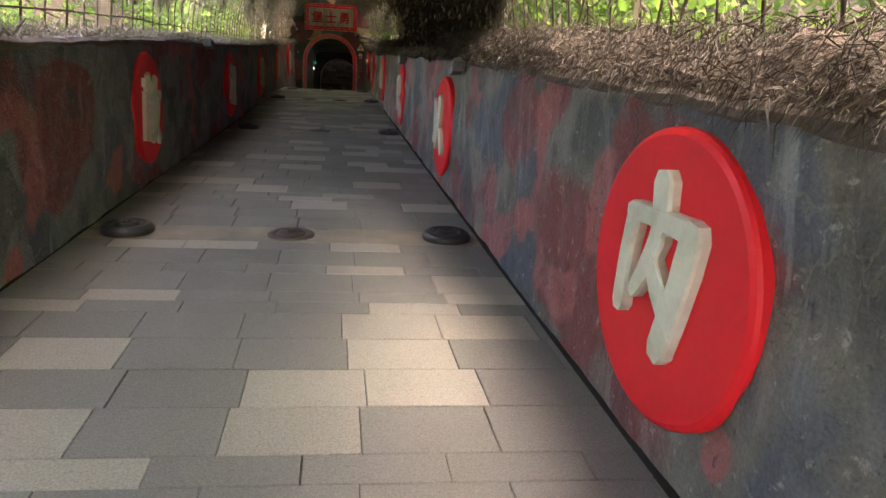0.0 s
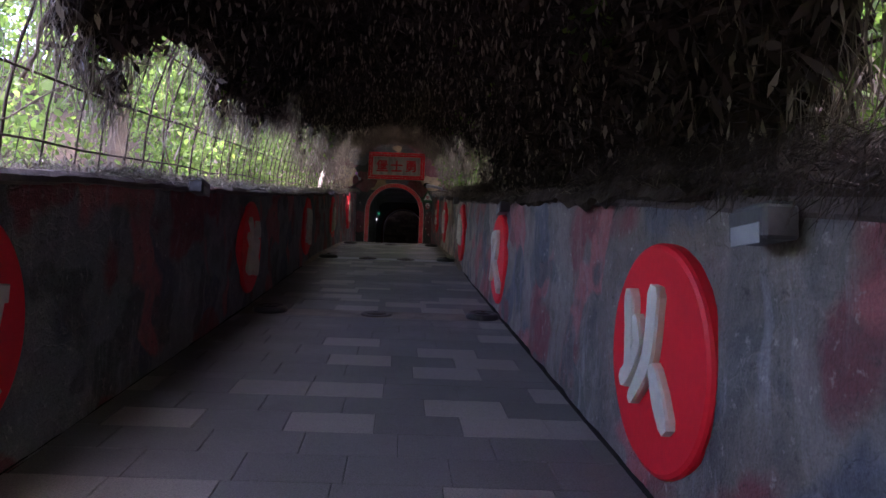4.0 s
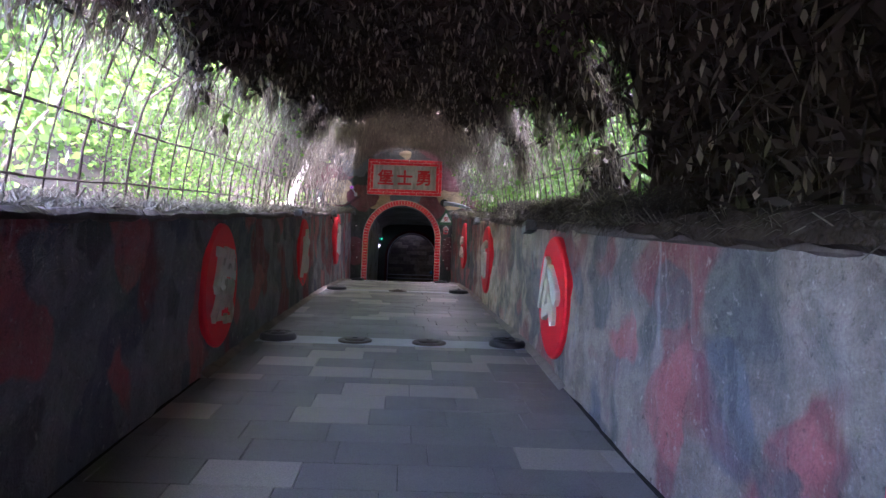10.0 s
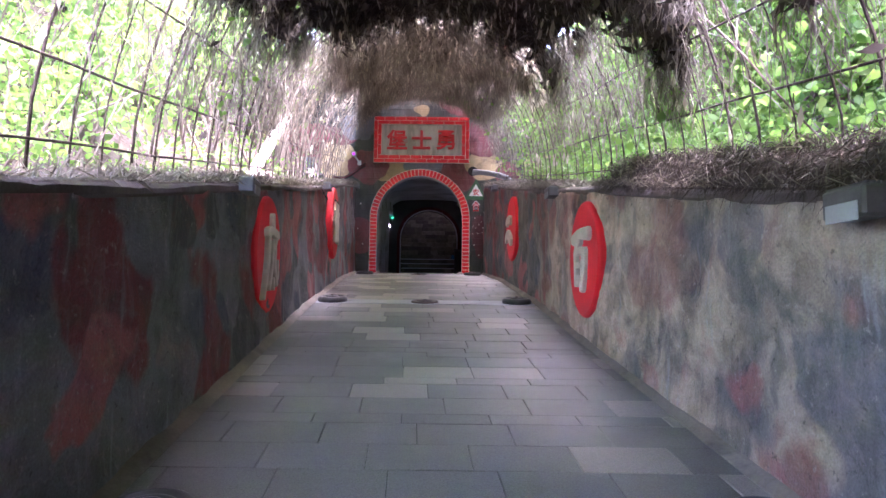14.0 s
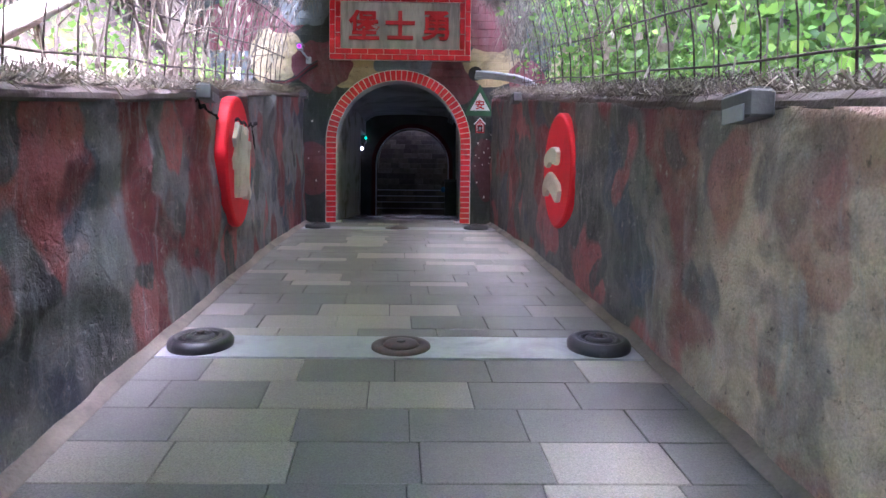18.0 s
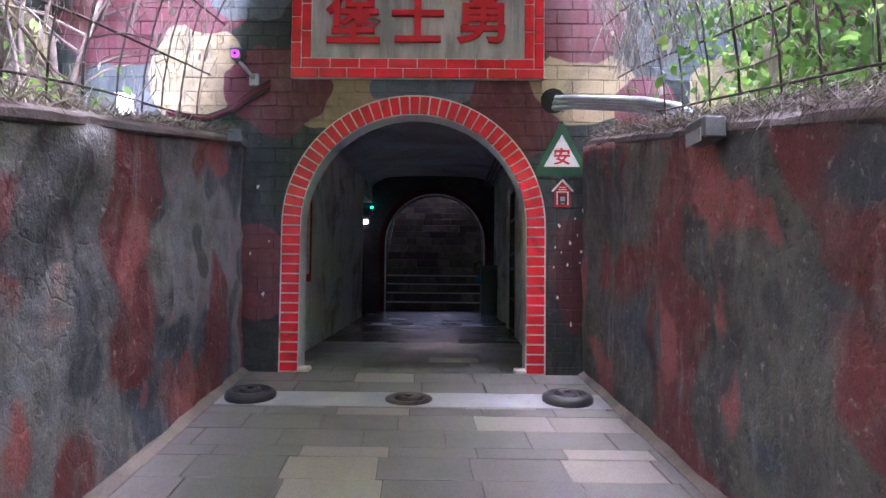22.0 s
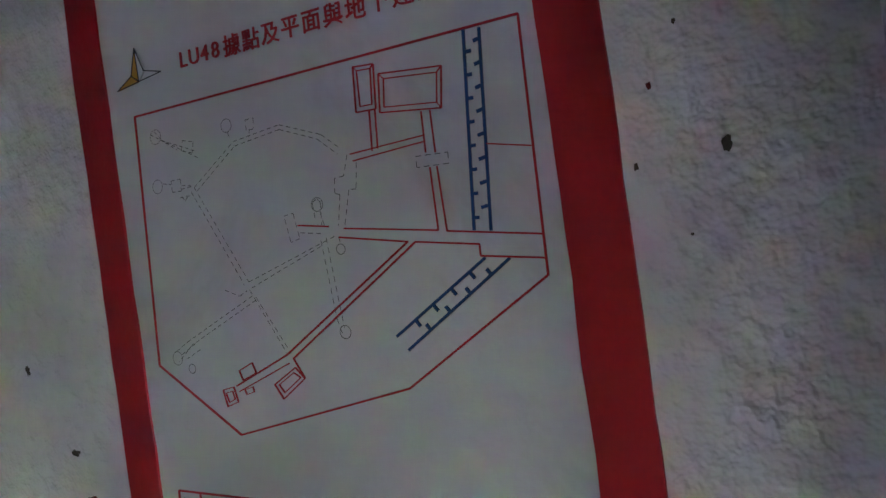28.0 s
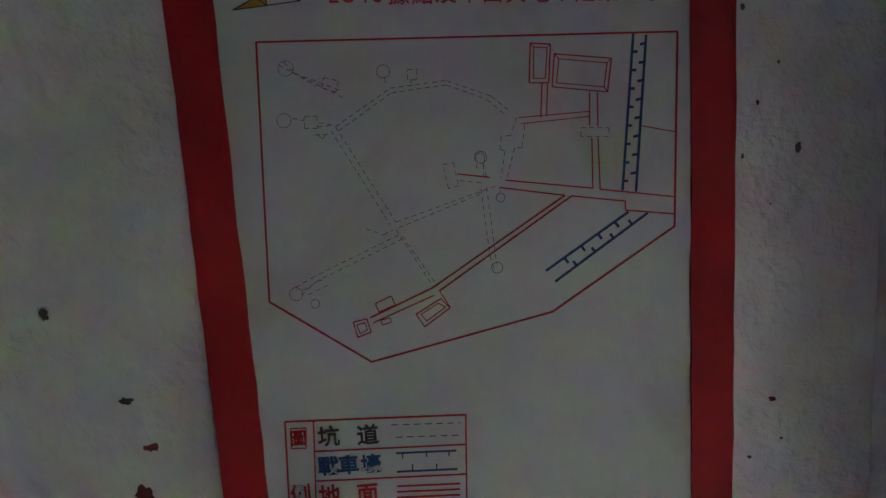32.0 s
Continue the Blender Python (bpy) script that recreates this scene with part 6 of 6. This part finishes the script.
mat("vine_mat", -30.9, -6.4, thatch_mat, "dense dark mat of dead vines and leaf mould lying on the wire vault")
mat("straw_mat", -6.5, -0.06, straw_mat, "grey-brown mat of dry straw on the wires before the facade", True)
def drape(y0, y1):
    """Litter that hangs from the mat over the top of the east wall."""
    ys = np.arange(y0, y1, 0.06).tolist()
    verts, faces = [], []
    for y in ys:
        fade = min(1, (y - y0) / 0.8, (y1 - y) / 0.8)
        low = 0.03 + fade * (0.03 + 0.06 * nz((y * 1.3, 4, 2)) + 0.05 * nz((y * 5, 1, 7)))
        for k, (u, q) in enumerate(((0.3, 0.1), (0.1, 0.09), (-0.01, 0.06), (-0.035, 0.02), (-0.05, -low * 0.6), (-0.02, -low))):
            w = 0.03 * nz((y * 4, k * 0.8, 3))
            verts.append((east_u(y) + u + w - SKEW * y, y, top_z(y) + q * (fade if q > 0 else 1) + w))
    for j in range(len(ys) - 1):
        for k in range(5):
            i = j * 6 + k
            faces.append((i, i + 1, i + 7, i + 6))
    return tagged(raw("vine_drape", verts, faces, thatch_mat), "dark matted vines drooping over the top of the wall", "dead vines", kind="stuff")


drape(-21.2, -14.2)
thick, thin, hang = litter()
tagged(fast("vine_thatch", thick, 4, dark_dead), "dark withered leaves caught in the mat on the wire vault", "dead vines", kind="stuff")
tagged(fast("vine_strands", thin, 4, dead_mat), "tangled grey-brown dry vine strands on the wire vault", "dead vines", kind="stuff")
tagged(fast("hanging_leaves", hang, 4, withered), "withered pale leaves hanging below the vault", "dead leaves", kind="stuff")


def root_bank(s, y0, y1, high):
    """A lumpy mound of roots and litter on the wall top."""
    ys = np.arange(y0, y1, 0.09).tolist()
    verts, faces = [], []
    for y in ys:
        fade = min(1, (y - y0) / 0.8, (y1 - y) / 0.8)
        for k, (u, q) in enumerate(((0.0, 0.0), (0.03, 0.45), (0.1, 0.85), (0.22, 1.0), (0.36, 0.8), (0.6, 0.0))):
            hh = high * fade * q * (0.75 + 0.7 * nz((s * 3, y * 1.7, k * 0.4)) + 0.3 * nz((s, y * 6, k)))
            verts.append((s * (side(s, y) + 0.01 + u + 0.03 * nz((y * 3, k, 2))) - SKEW * y, y, top_z(y) - 0.01 + max(0, hh)))
    for j in range(len(ys) - 1):
        for k in range(5):
            a = j * 6 + k
            faces.append((a, a + 1, a + 7, a + 6) if s > 0 else (a, a + 6, a + 7, a + 1))
    return tagged(raw("root_bank", verts, faces, litter_mat), "brown mound of roots and leaf litter on the wall top", "earth bank", kind="structure")


litter_mat = weathered("root_litter", (0.06, 0.043, 0.034), 0.5, 7, 0.95, stain=(0.12, 0.095, 0.08), stain_at=(0.55, 0.72), bump=1.0, dist=0.05, fine=45)
root_bank(1, -30.9, -19.0, 0.2)
root_bank(1, -14.6, -8.6, 0.2)
root_bank(1, -7.2, -1.2, 0.1)
root_bank(-1, -12.0, -1.0, 0.07)


def bank_roots(count):
    """Fine roots and twigs over the banks, drooping to the trench."""
    which = rng.choice(3, count, p=(0.6, 0.28, 0.12))
    lo, hi, high = np.array((-30.8, -14.4, -7.0))[which], np.array((-19.2, -8.8, -1.3))[which], np.array((0.2, 0.2, 0.09))[which]
    y = rng.uniform(lo, hi)
    off = rng.uniform(-0.02, 0.4, count)
    u = np.array([east_u(v) for v in y]) + off
    z = np.interp(y, np.linspace(-34, 0, 341), TOPS) + high * np.minimum(1, (off + 0.03) / 0.14) * rng.uniform(0.1, 1.15, count)
    p = np.stack((u - SKEW * y, y, z), 1)
    d = units(np.stack((rng.uniform(-1, 0.5, count), rng.normal(size=count) * 0.9, rng.uniform(-0.9, 0.5, count)), 1))
    e = units(np.cross(d, rng.normal(size=(count, 3))))
    ln, wd = rng.uniform(0.025, 0.1, count)[:, None], rng.uniform(0.0008, 0.0022, count)[:, None]
    m = p + d * ln * 0.5 + rng.normal(size=(count, 3)) * 0.015
    q = p + d * ln + np.array((-0.02, 0, -0.05))
    return quads(p - e * wd, p + e * wd, m + e * wd, m - e * wd, m - e * wd, m + e * wd, q + e * wd * 0.3, q - e * wd * 0.3)


tagged(fast("bank_roots", bank_roots(60000), 4, dark_dead), "dark fine roots matted over the earth banks", "roots", kind="stuff")
tagged(fast("bank_twigs", bank_roots(1500), 4, dead_mat), "dry grey twigs and grass roots on the earth banks", "twigs", kind="stuff")

vines = thing("climbing_vine", (0, 0, 0), "leafless woody vines winding over the wire vault", "vine")
vr = random.Random(21)
for k in range(150):
    a = vr.choice((vr.uniform(0.72, 1.0), vr.uniform(0.0, 0.3), vr.uniform(0.0, 1.0)))
    y = vr.uniform(-30.4, -1.0) if k % 2 else vr.uniform(-30, -20)
    da, dy = vr.uniform(-0.03, 0.03), vr.uniform(-0.25, 0.25)
    pts = []
    for q in range(12):
        pts.append(vault(min(1, max(0, a)), min(-0.1, y), vr.uniform(-0.05, 0.05)))
        da += vr.uniform(-0.022, 0.022)
        dy += vr.uniform(-0.1, 0.1)
        a, y = a + da, y + dy
    r0 = vr.uniform(0.004, 0.011)
    bar("vine", pts, [r0 * (1 - 0.05 * q) for q in range(12)], bark, vines, sides=5)


def verge():
    out = []
    for s in (-1, 1):
        for _ in range(16000):
            y = -30.8 + 30.6 * rng.random()
            if noise.noise(Vector((s * 5, y * 0.9, 0))) + rng.random() * 0.9 < (0.85 if s > 0 and y < -18.5 else 0.25):
                continue
            u = side(s, y) - 0.02 + 0.5 * rng.random() ** 1.6
            p = Vector((s * u - SKEW * y, y, top_z(y) + (0.18 if s > 0 and (y < -19.4 or -14.2 < y < -9) and u > side(s, y) + 0.05 else 0.0) * rng.random()))
            d = Vector((-s * rng.uniform(-0.6, 0.9), rng.normal() * 0.6, rng.uniform(0.1, 1.0))).normalized()
            ln, wd = rng.uniform(0.05, 0.2), rng.uniform(0.0015, 0.004)
            e = d.cross(Vector(rng.normal(size=3))).normalized()
            m = p + d * ln * 0.6
            t = m + (d + Vector((-s * 0.4, 0, -1.1))).normalized() * ln * 0.5
            out += [p - e * wd, p + e * wd, m + e * wd, m - e * wd, m - e * wd, m + e * wd, t + e * wd * 0.3, t - e * wd * 0.3]
    return np.array(out)


tagged(fast("dry_grass", verge(), 4, dead_mat), "pale dry grass and roots along the wall tops", "grass", kind="stuff")


# ---- plants beyond the walls ----
def leaves_around(points, per, spread, size):
    c = np.repeat(np.array([tuple(p) for p in points]), per, 0)
    n = len(c)
    c = c + rng.normal(size=(n, 3)) * spread
    d = units(rng.normal(size=(n, 3)) + np.array((0, 0, -0.3)))
    e = units(np.cross(d, rng.normal(size=(n, 3))))
    ln = size * rng.uniform(0.6, 1.5, n)[:, None]
    w = ln * rng.uniform(0.3, 0.42, n)[:, None]
    g = np.cross(d, e) * ln * 0.12
    return quads(c, c + d * ln * 0.3 + e * w * 0.9 + g, c + d * ln * 0.65 + e * w * 0.75 + g, c + d * ln, c + d * ln * 0.65 - e * w * 0.75 + g, c + d * ln * 0.3 - e * w * 0.9 + g)


def shrub_model(name, height, stems, per, seed, size=0.085):
    r = random.Random(seed)
    t = thing(name, (0, 0, 0), "leafy green shrub growing behind the trench wall", "shrub", "shrubs by the trench")
    tips = []
    for _ in range(stems):
        w = r.uniform(0, 6.28)
        p, d = Vector((r.uniform(-0.25, 0.25), r.uniform(-0.25, 0.25), -0.1)), Vector((math.cos(w) * 0.45, math.sin(w) * 0.45, 1)).normalized()
        pts = [p.copy()]
        for k in range(8):
            d = (d + Vector((r.uniform(-0.3, 0.3), r.uniform(-0.3, 0.3), r.uniform(-0.16, 0.12)))).normalized()
            p = p + d * height / 7.0
            pts.append(p.copy())
            if k > 0:
                tips += [p + Vector((r.uniform(-0.3, 0.3), r.uniform(-0.3, 0.3), r.uniform(-0.2, 0.2))) for _ in range(3)]
        bar("stem", pts, [0.018 * (1 - 0.1 * k) for k in range(9)], bark, t, sides=5)
    fast("foliage", leaves_around(tips, per, 0.15, size), 6, leaf_mat, t)
    return t


def vine_leaves():
    """Green leaves that climb over the open flanks of the vault."""
    pts = []
    for y0, y1, a0, a1, n in ((-31, -23.5, 0.8, 1.0, 330), (-31, -24, 0.02, 0.16, 150), (-9, -1.2, 0.8, 0.97, 260), (-13, -9, 0.86, 0.97, 60), (-20, -9, 0.05, 0.2, 130)):
        for _ in range(n):
            a, y = rng.uniform(a0, a1), rng.uniform(y0, y1)
            if noise.noise(Vector((a * 9, y * 0.9, 7))) > -0.15:
                pts.append(vault(a, y, rng.uniform(0.03, 0.55)))
    return leaves_around(pts, 9, 0.13, 0.065)


tagged(fast("vine_leaves", vine_leaves(), 6, leaf_mat), "fresh green creeper leaves growing over the wire vault", "leaves", kind="stuff")

def undergrowth():
    """Low leaves and seedlings over the banks beside the last stretch."""
    pts = []
    for k in range(3000):
        sgn = -1 if k % 6 == 0 else 1
        u, y = sgn * (2.15 + 4.2 * rng.random() ** 1.3), rng.uniform(-13.5 if sgn > 0 else -9.5, -0.3)
        pts.append((u - SKEW * y, y, ground_z(u, y) + rng.uniform(0.0, 0.28)))
    return leaves_around(pts, 10, 0.14, 0.062)


tagged(fast("undergrowth", undergrowth(), 6, leaf_mat), "low green leaves and seedlings over the earth banks", "undergrowth", kind="stuff")

models = [shrub_model("shrub", 2.6, 9, 24, 1, 0.065), shrub_model("shrub", 3.4, 8, 28, 2, 0.075), shrub_model("shrub", 2.0, 11, 20, 3, 0.058)]


def plant(model, u, y, turn, k=1.0):
    # Trees on the bunker roof are unseen, added to shade the facade.
    z = 4.6 if y > 0.3 else ground_z(u, y) - 0.05
    m = pose(u - SKEW * y, y, z, 0, 0, turn) @ Matrix.Diagonal((k, k, k, 1))
    return m


spots = []
yy = -31.0
while yy < -0.7:
    for s in (-1, 1):
        if random.random() < (0.95 if yy > -15 else 0.2 if s < 0 and yy > -27 else 0.5):
            spots.append((s * random.uniform(6.5, 10.0), yy + random.uniform(-0.6, 0.6), random.uniform(1.4, 1.9)))
        if s < 0 and random.random() < (0.5 if yy > -5.5 else 0.15):
            spots.append((s * random.uniform(4.2, 6.0), yy + random.uniform(-0.6, 0.6), random.uniform(1.1, 1.4)))
        if s < 0 and (-26 < yy < -11 and random.random() < 0.8 or yy > -5):
            continue
        if s > 0 and yy > -14 and random.random() < 0.35:
            continue
        spots.append((s * random.uniform(2.7, 3.3), yy + random.uniform(-0.3, 0.3), random.uniform(0.75, 1.0)))
        if s > 0 and random.random() < 0.8:
            spots.append((s * random.uniform(4.0, 5.4), yy + random.uniform(-0.6, 0.6), random.uniform(1.0, 1.35)))
    yy += 1.3
spots += [(-3.4, -4.2, 1.0), (-3.9, -2.9, 1.1), (-3.3, -1.9, 0.8), (-4.2, -0.9, 1.1), (-4.6, -5.0, 1.2), (-3.2, -5.6, 0.9)]
for k in range(7):
    spots.append((4.2 + 1.6 * ((k * 0.43) % 1), -11.5 + 1.5 * k, 0.7 + 0.4 * ((k * 0.61) % 1)))
for k, (u, y, size) in enumerate(spots):
    m = models[k % 3]
    place = plant(m, u, y, random.uniform(0, 360), size)
    if k < 3:
        m.matrix_basis = place
    else:
        copy_thing(m, pose(*place.translation, 0, 0, random.uniform(0, 360))).scale = (size, size, size)


def sapling(y, u, lean, high, seed):
    """A thin bare stem with a few twigs, leaning over the west bank."""
    r = random.Random(seed)
    t = thing("sapling", (0, 0, 0), "thin bare crooked sapling rooted on the bank", "sapling", "saplings on the bank")
    p, d = Vector((-u - SKEW * y, y, ground_z(-u, y) - 0.1)), Vector((lean, r.uniform(-0.3, 0.3), 1)).normalized()
    pts = [p.copy()]
    for k in range(9):
        d = (d + Vector((r.uniform(-0.16, 0.16), r.uniform(-0.16, 0.16), r.uniform(0, 0.12)))).normalized()
        p = p + d * high / 9
        pts.append(p.copy())
    r0 = r.uniform(0.012, 0.034)
    bar("stem", pts, [r0 * (1 - 0.08 * k) for k in range(10)], bark, t, sides=6)
    for k in range(6):
        b, w = pts[2 + k], r.uniform(0, 6.28)
        e = Vector((math.cos(w), math.sin(w), r.uniform(0.1, 0.8)))
        ln = r.uniform(0.2, 0.6)
        bar("twig", [b, b + e * ln * 0.5 + Vector((0, 0, 0.04)), b + e * ln], [r0 * 0.35, r0 * 0.25, r0 * 0.12], bark, t, sides=4)


sr = random.Random(77)
for k in range(26):
    sapling(-7.6 + 0.28 * k + sr.uniform(-0.2, 0.2), sr.uniform(1.78, 2.6), sr.uniform(-0.45, 0.35), sr.uniform(0.9, 2.4), 300 + k)


def tree_model(seed):
    r = random.Random(seed)
    t = thing("tree", (0, 0, 0), "slender broad-leaved tree with a ragged green crown", "tree", "trees beyond the trench")
    tips = []
    trunk = [Vector((0.15 * math.sin(k * 0.9 + seed), 0.12 * math.cos(k * 0.7), -0.2 + 0.55 * k)) for k in range(10)]
    v, f = tube(trunk, [0.11 - 0.008 * k for k in range(10)], 8)
    raw("trunk", v, f, bark, t)
    for k in range(14):
        base = trunk[3 + k % 7]
        w = r.uniform(0, 6.28)
        d = Vector((math.cos(w), math.sin(w), r.uniform(0.1, 0.8))).normalized()
        p, pts = base.copy(), [base.copy()]
        for _ in range(6):
            d = (d + Vector((r.uniform(-0.3, 0.3), r.uniform(-0.3, 0.3), r.uniform(-0.1, 0.25)))).normalized()
            p = p + d * 0.38
            pts.append(p.copy())
            tips += [p + Vector((r.uniform(-0.4, 0.4), r.uniform(-0.4, 0.4), r.uniform(-0.3, 0.3))) for _ in range(2)]
        bar("limb", pts, [0.04 - 0.005 * q for q in range(7)], bark, t, sides=5)
    fast("crown", leaves_around(tips, 40, 0.24, 0.09), 6, leaf_mat, t)
    return t


tree_a, tree_b = tree_model(3), tree_model(8)
# From (-3.5, -9.5) on: trees added mainly to block sky light from the trench.
stand = [(-4.3, -11), (-3.7, -2.4), (-4.9, -1.2), (5.6, -8), (-6.8, -4.5), (6.4, -15), (-6, -2), (5.2, -22), (-5.4, -27), (7.5, -3.5), (-8.5, -7), (9, -11), (9.5, -20), (-10, -22), (7, -28), (-3.5, -9.5), (3.7, -9.2), (-3.6, -6.2), (4.0, -5.4), (-3.4, -3.6), (-3.2, -2.4), (-4.2, -13.4), (4.1, -12.8), (-5.2, -8), (5.8, -1.5), (-4.6, 1.1), (-2.4, 1.5), (-2.8, -1.7), (-4.4, -2.7), (-4.3, -5.0), (-3.4, -0.8), (-5.4, -3.7), (-5.6, -0.6), (-6.4, -6.5), (4.7, -3.7), (4.3, -1.2)]
for k, (u, y) in enumerate(stand):
    mod = (tree_a, tree_b)[k % 2]
    size = random.uniform(0.9, 1.4) if k < 15 else random.uniform(1.3, 1.6)
    place = plant(mod, u, y, 0)
    if k < 2:
        mod.matrix_basis = place
    else:
        copy_thing(mod, pose(*place.translation, 0, 0, random.uniform(0, 360))).scale = (size, size, size)

log = thing("fallen_log", (0, 0, 0), "bleached fallen log lying on the bank outside the vault", "log")
bar("trunk", [(-1.5, -7.1, 0.66), (-1.58, -6.3, 1.1), (-1.66, -5.5, 1.55), (-1.75, -4.5, 2.1)], [0.06, 0.065, 0.065, 0.05], log_mat, log, sides=10)
bar("limb", [(-1.52, -6.9, 0.72), (-1.6, -6.2, 0.9), (-1.7, -5.4, 1.0)], [0.045, 0.04, 0.03], log_mat, log, sides=8)

# ---- bricks of the facade ----
def brick_mesh(w, h, d=0.008):
    bm = bmesh.new()
    back = [bm.verts.new((x, 0.006, z)) for x, z in ((0, 0), (w, 0), (w, h), (0, h))]
    mid = [bm.verts.new((x, -d + 0.004, z)) for x, z in ((0, 0), (w, 0), (w, h), (0, h))]
    i = 0.004
    front = [bm.verts.new((x, -d, z)) for x, z in ((i, i), (w - i, i), (w - i, h - i), (i, h - i))]
    for a, b in ((back, mid), (mid, front)):
        for k in range(4):
            bm.faces.new((a[k], b[k], b[(k + 1) % 4], a[(k + 1) % 4]))
    bm.faces.new(front[::-1])
    bmesh.ops.recalc_face_normals(bm, faces=bm.faces)
    me = bpy.data.meshes.new("brick")
    bm.to_mesh(me)
    bm.free()
    me.materials.append(brick_paint)
    return me


BL, BH2, JT = 0.255, 0.117, 0.005
brick_cache, rest_v, rest_f, near_count = {}, [], [], 0
row = 0
z = -0.06
while z < Z1 - 0.1:
    x = X0 + (BL / 2 if row % 2 else 0)
    while x < X1 - BL:
        a, b = x + JT / 2, x + BL - JT / 2
        lo, hi = z + JT / 2, z + BH2 - JT / 2
        mid = (lo + hi) / 2
        if mid < SPRING:
            lim = RI + 0.09
        else:
            d2 = 1.0 - (mid - SPRING) ** 2
            lim = math.sqrt(d2) if d2 > 0 else 0
        keep = []
        if lim == 0 or b < AX - lim or a > AX + lim:
            keep = [(a, b)]
        else:
            if a < AX - lim:
                keep.append((a, AX - lim))
            if b > AX + lim:
                keep.append((AX + lim, b))
        hidden = mid > 2.44 and mid < 3.34 and a > -0.95 and b < 1.02
        for p, q in keep:
            if hidden or q - p < 0.03:
                continue
            jut = random.uniform(-0.002, 0.002)
            if abs(p - AX) < 1.75 and mid < 3.6 and near_count < 300:
                key = round(q - p, 2)
                if key not in brick_cache:
                    brick_cache[key] = brick_mesh(q - p, hi - lo)
                ob = link("brick", brick_cache[key], None, facade)
                ob.location = (p, jut, lo)
                near_count += 1
            else:
                i = len(rest_v)
                y1 = -0.008 + jut
                c = 0.004
                rest_v += [(p, 0.006, lo), (q, 0.006, lo), (q, 0.006, hi), (p, 0.006, hi), (p, y1 + c, lo), (q, y1 + c, lo), (q, y1 + c, hi), (p, y1 + c, hi),
                           (p + c, y1, lo + c), (q - c, y1, lo + c), (q - c, y1, hi - c), (p + c, y1, hi - c)]
                for o in (0, 4):
                    for k in range(4):
                        rest_f.append((i + o + k, i + o + (k + 1) % 4, i + o + 4 + (k + 1) % 4, i + o + 4 + k))
                rest_f.append((i + 8, i + 9, i + 10, i + 11))
        x += BL
    z += BH2
    row += 1
tagged(raw("far_bricks", rest_v, rest_f, brick_paint, facade), kind="stuff")

# ---- paving ----
PW = 0.462
stuff_v, stuff_f, near_pavers = [], [], 0
pr = random.Random(11)


def paver(u0, u1, y0, y1, single):
    global near_pavers
    g, c = 0.002, 0.003
    u0, u1, y0, y1 = u0 + g, u1 - g, y0 + g, y1 - g
    dz = pr.uniform(-0.0015, 0.0015)
    ring = [at(u0, y0, -0.02), at(u1, y0, -0.02), at(u1, y1, -0.02), at(u0, y1, -0.02), at(u0, y0, dz - 0.003), at(u1, y0, dz - 0.003), at(u1, y1, dz - 0.003), at(u0, y1, dz - 0.003),
            at(u0 + c, y0 + c, dz), at(u1 - c, y0 + c, dz), at(u1 - c, y1 - c, dz), at(u0 + c, y1 - c, dz)]
    fs = [(o + k, o + (k + 1) % 4, o + 4 + (k + 1) % 4, o + 4 + k) for o in (0, 4) for k in range(4)] + [(8, 9, 10, 11)]
    if single and near_pavers < 300:
        raw("paver", ring, fs, paver_stuff, floor)
        near_pavers += 1
    else:
        i = len(stuff_v)
        stuff_v.extend(ring)
        stuff_f.extend(tuple(i + q for q in f) for f in fs)


y = START
row = 0
while y < 6.35:
    near = next((c for c in COURSES if abs(y - c) < 0.18), None)
    if near is not None:
        half = 1.42 if y < 0.2 else TX - 0.01
        v = []
        for yy2 in (near - 0.175, near + 0.175):
            v += [at(-half, yy2, 0.001), at(half, yy2, 0.001), at(half, yy2, -0.03), at(-half, yy2, -0.03)]
        raw("concrete_band", v, [(0, 1, 5, 4), (1, 2, 6, 5), (2, 3, 7, 6), (3, 0, 4, 7), (3, 2, 1, 0), (4, 5, 6, 7)], wet_band if near > 0 else band_stone if near > -13 else kerb_mat, floor, "pale concrete band")
        y = near + 0.182
        continue
    d = pr.choice((0.29, 0.29, 0.15))
    nxt = next((c for c in COURSES if c > y), 99)
    if y + d > nxt - 0.175:
        d = nxt - 0.175 - y
        if d < 0.04:
            y = nxt - 0.17
            continue
    half = 1.42 if y < -0.05 else (RI if y < DEPTH else TX - 0.01)
    u = -half - pr.uniform(0, 1) * PW
    while u < half:
        a, b = max(u, -half), min(u + PW, half)
        if b - a > 0.04:
            paver(a, b, y, y + d, -12.0 < y < 1.2)
        u += PW
    y += d
    row += 1
tagged(raw("far_paving", stuff_v, stuff_f, paver_stuff, floor), kind="stuff")
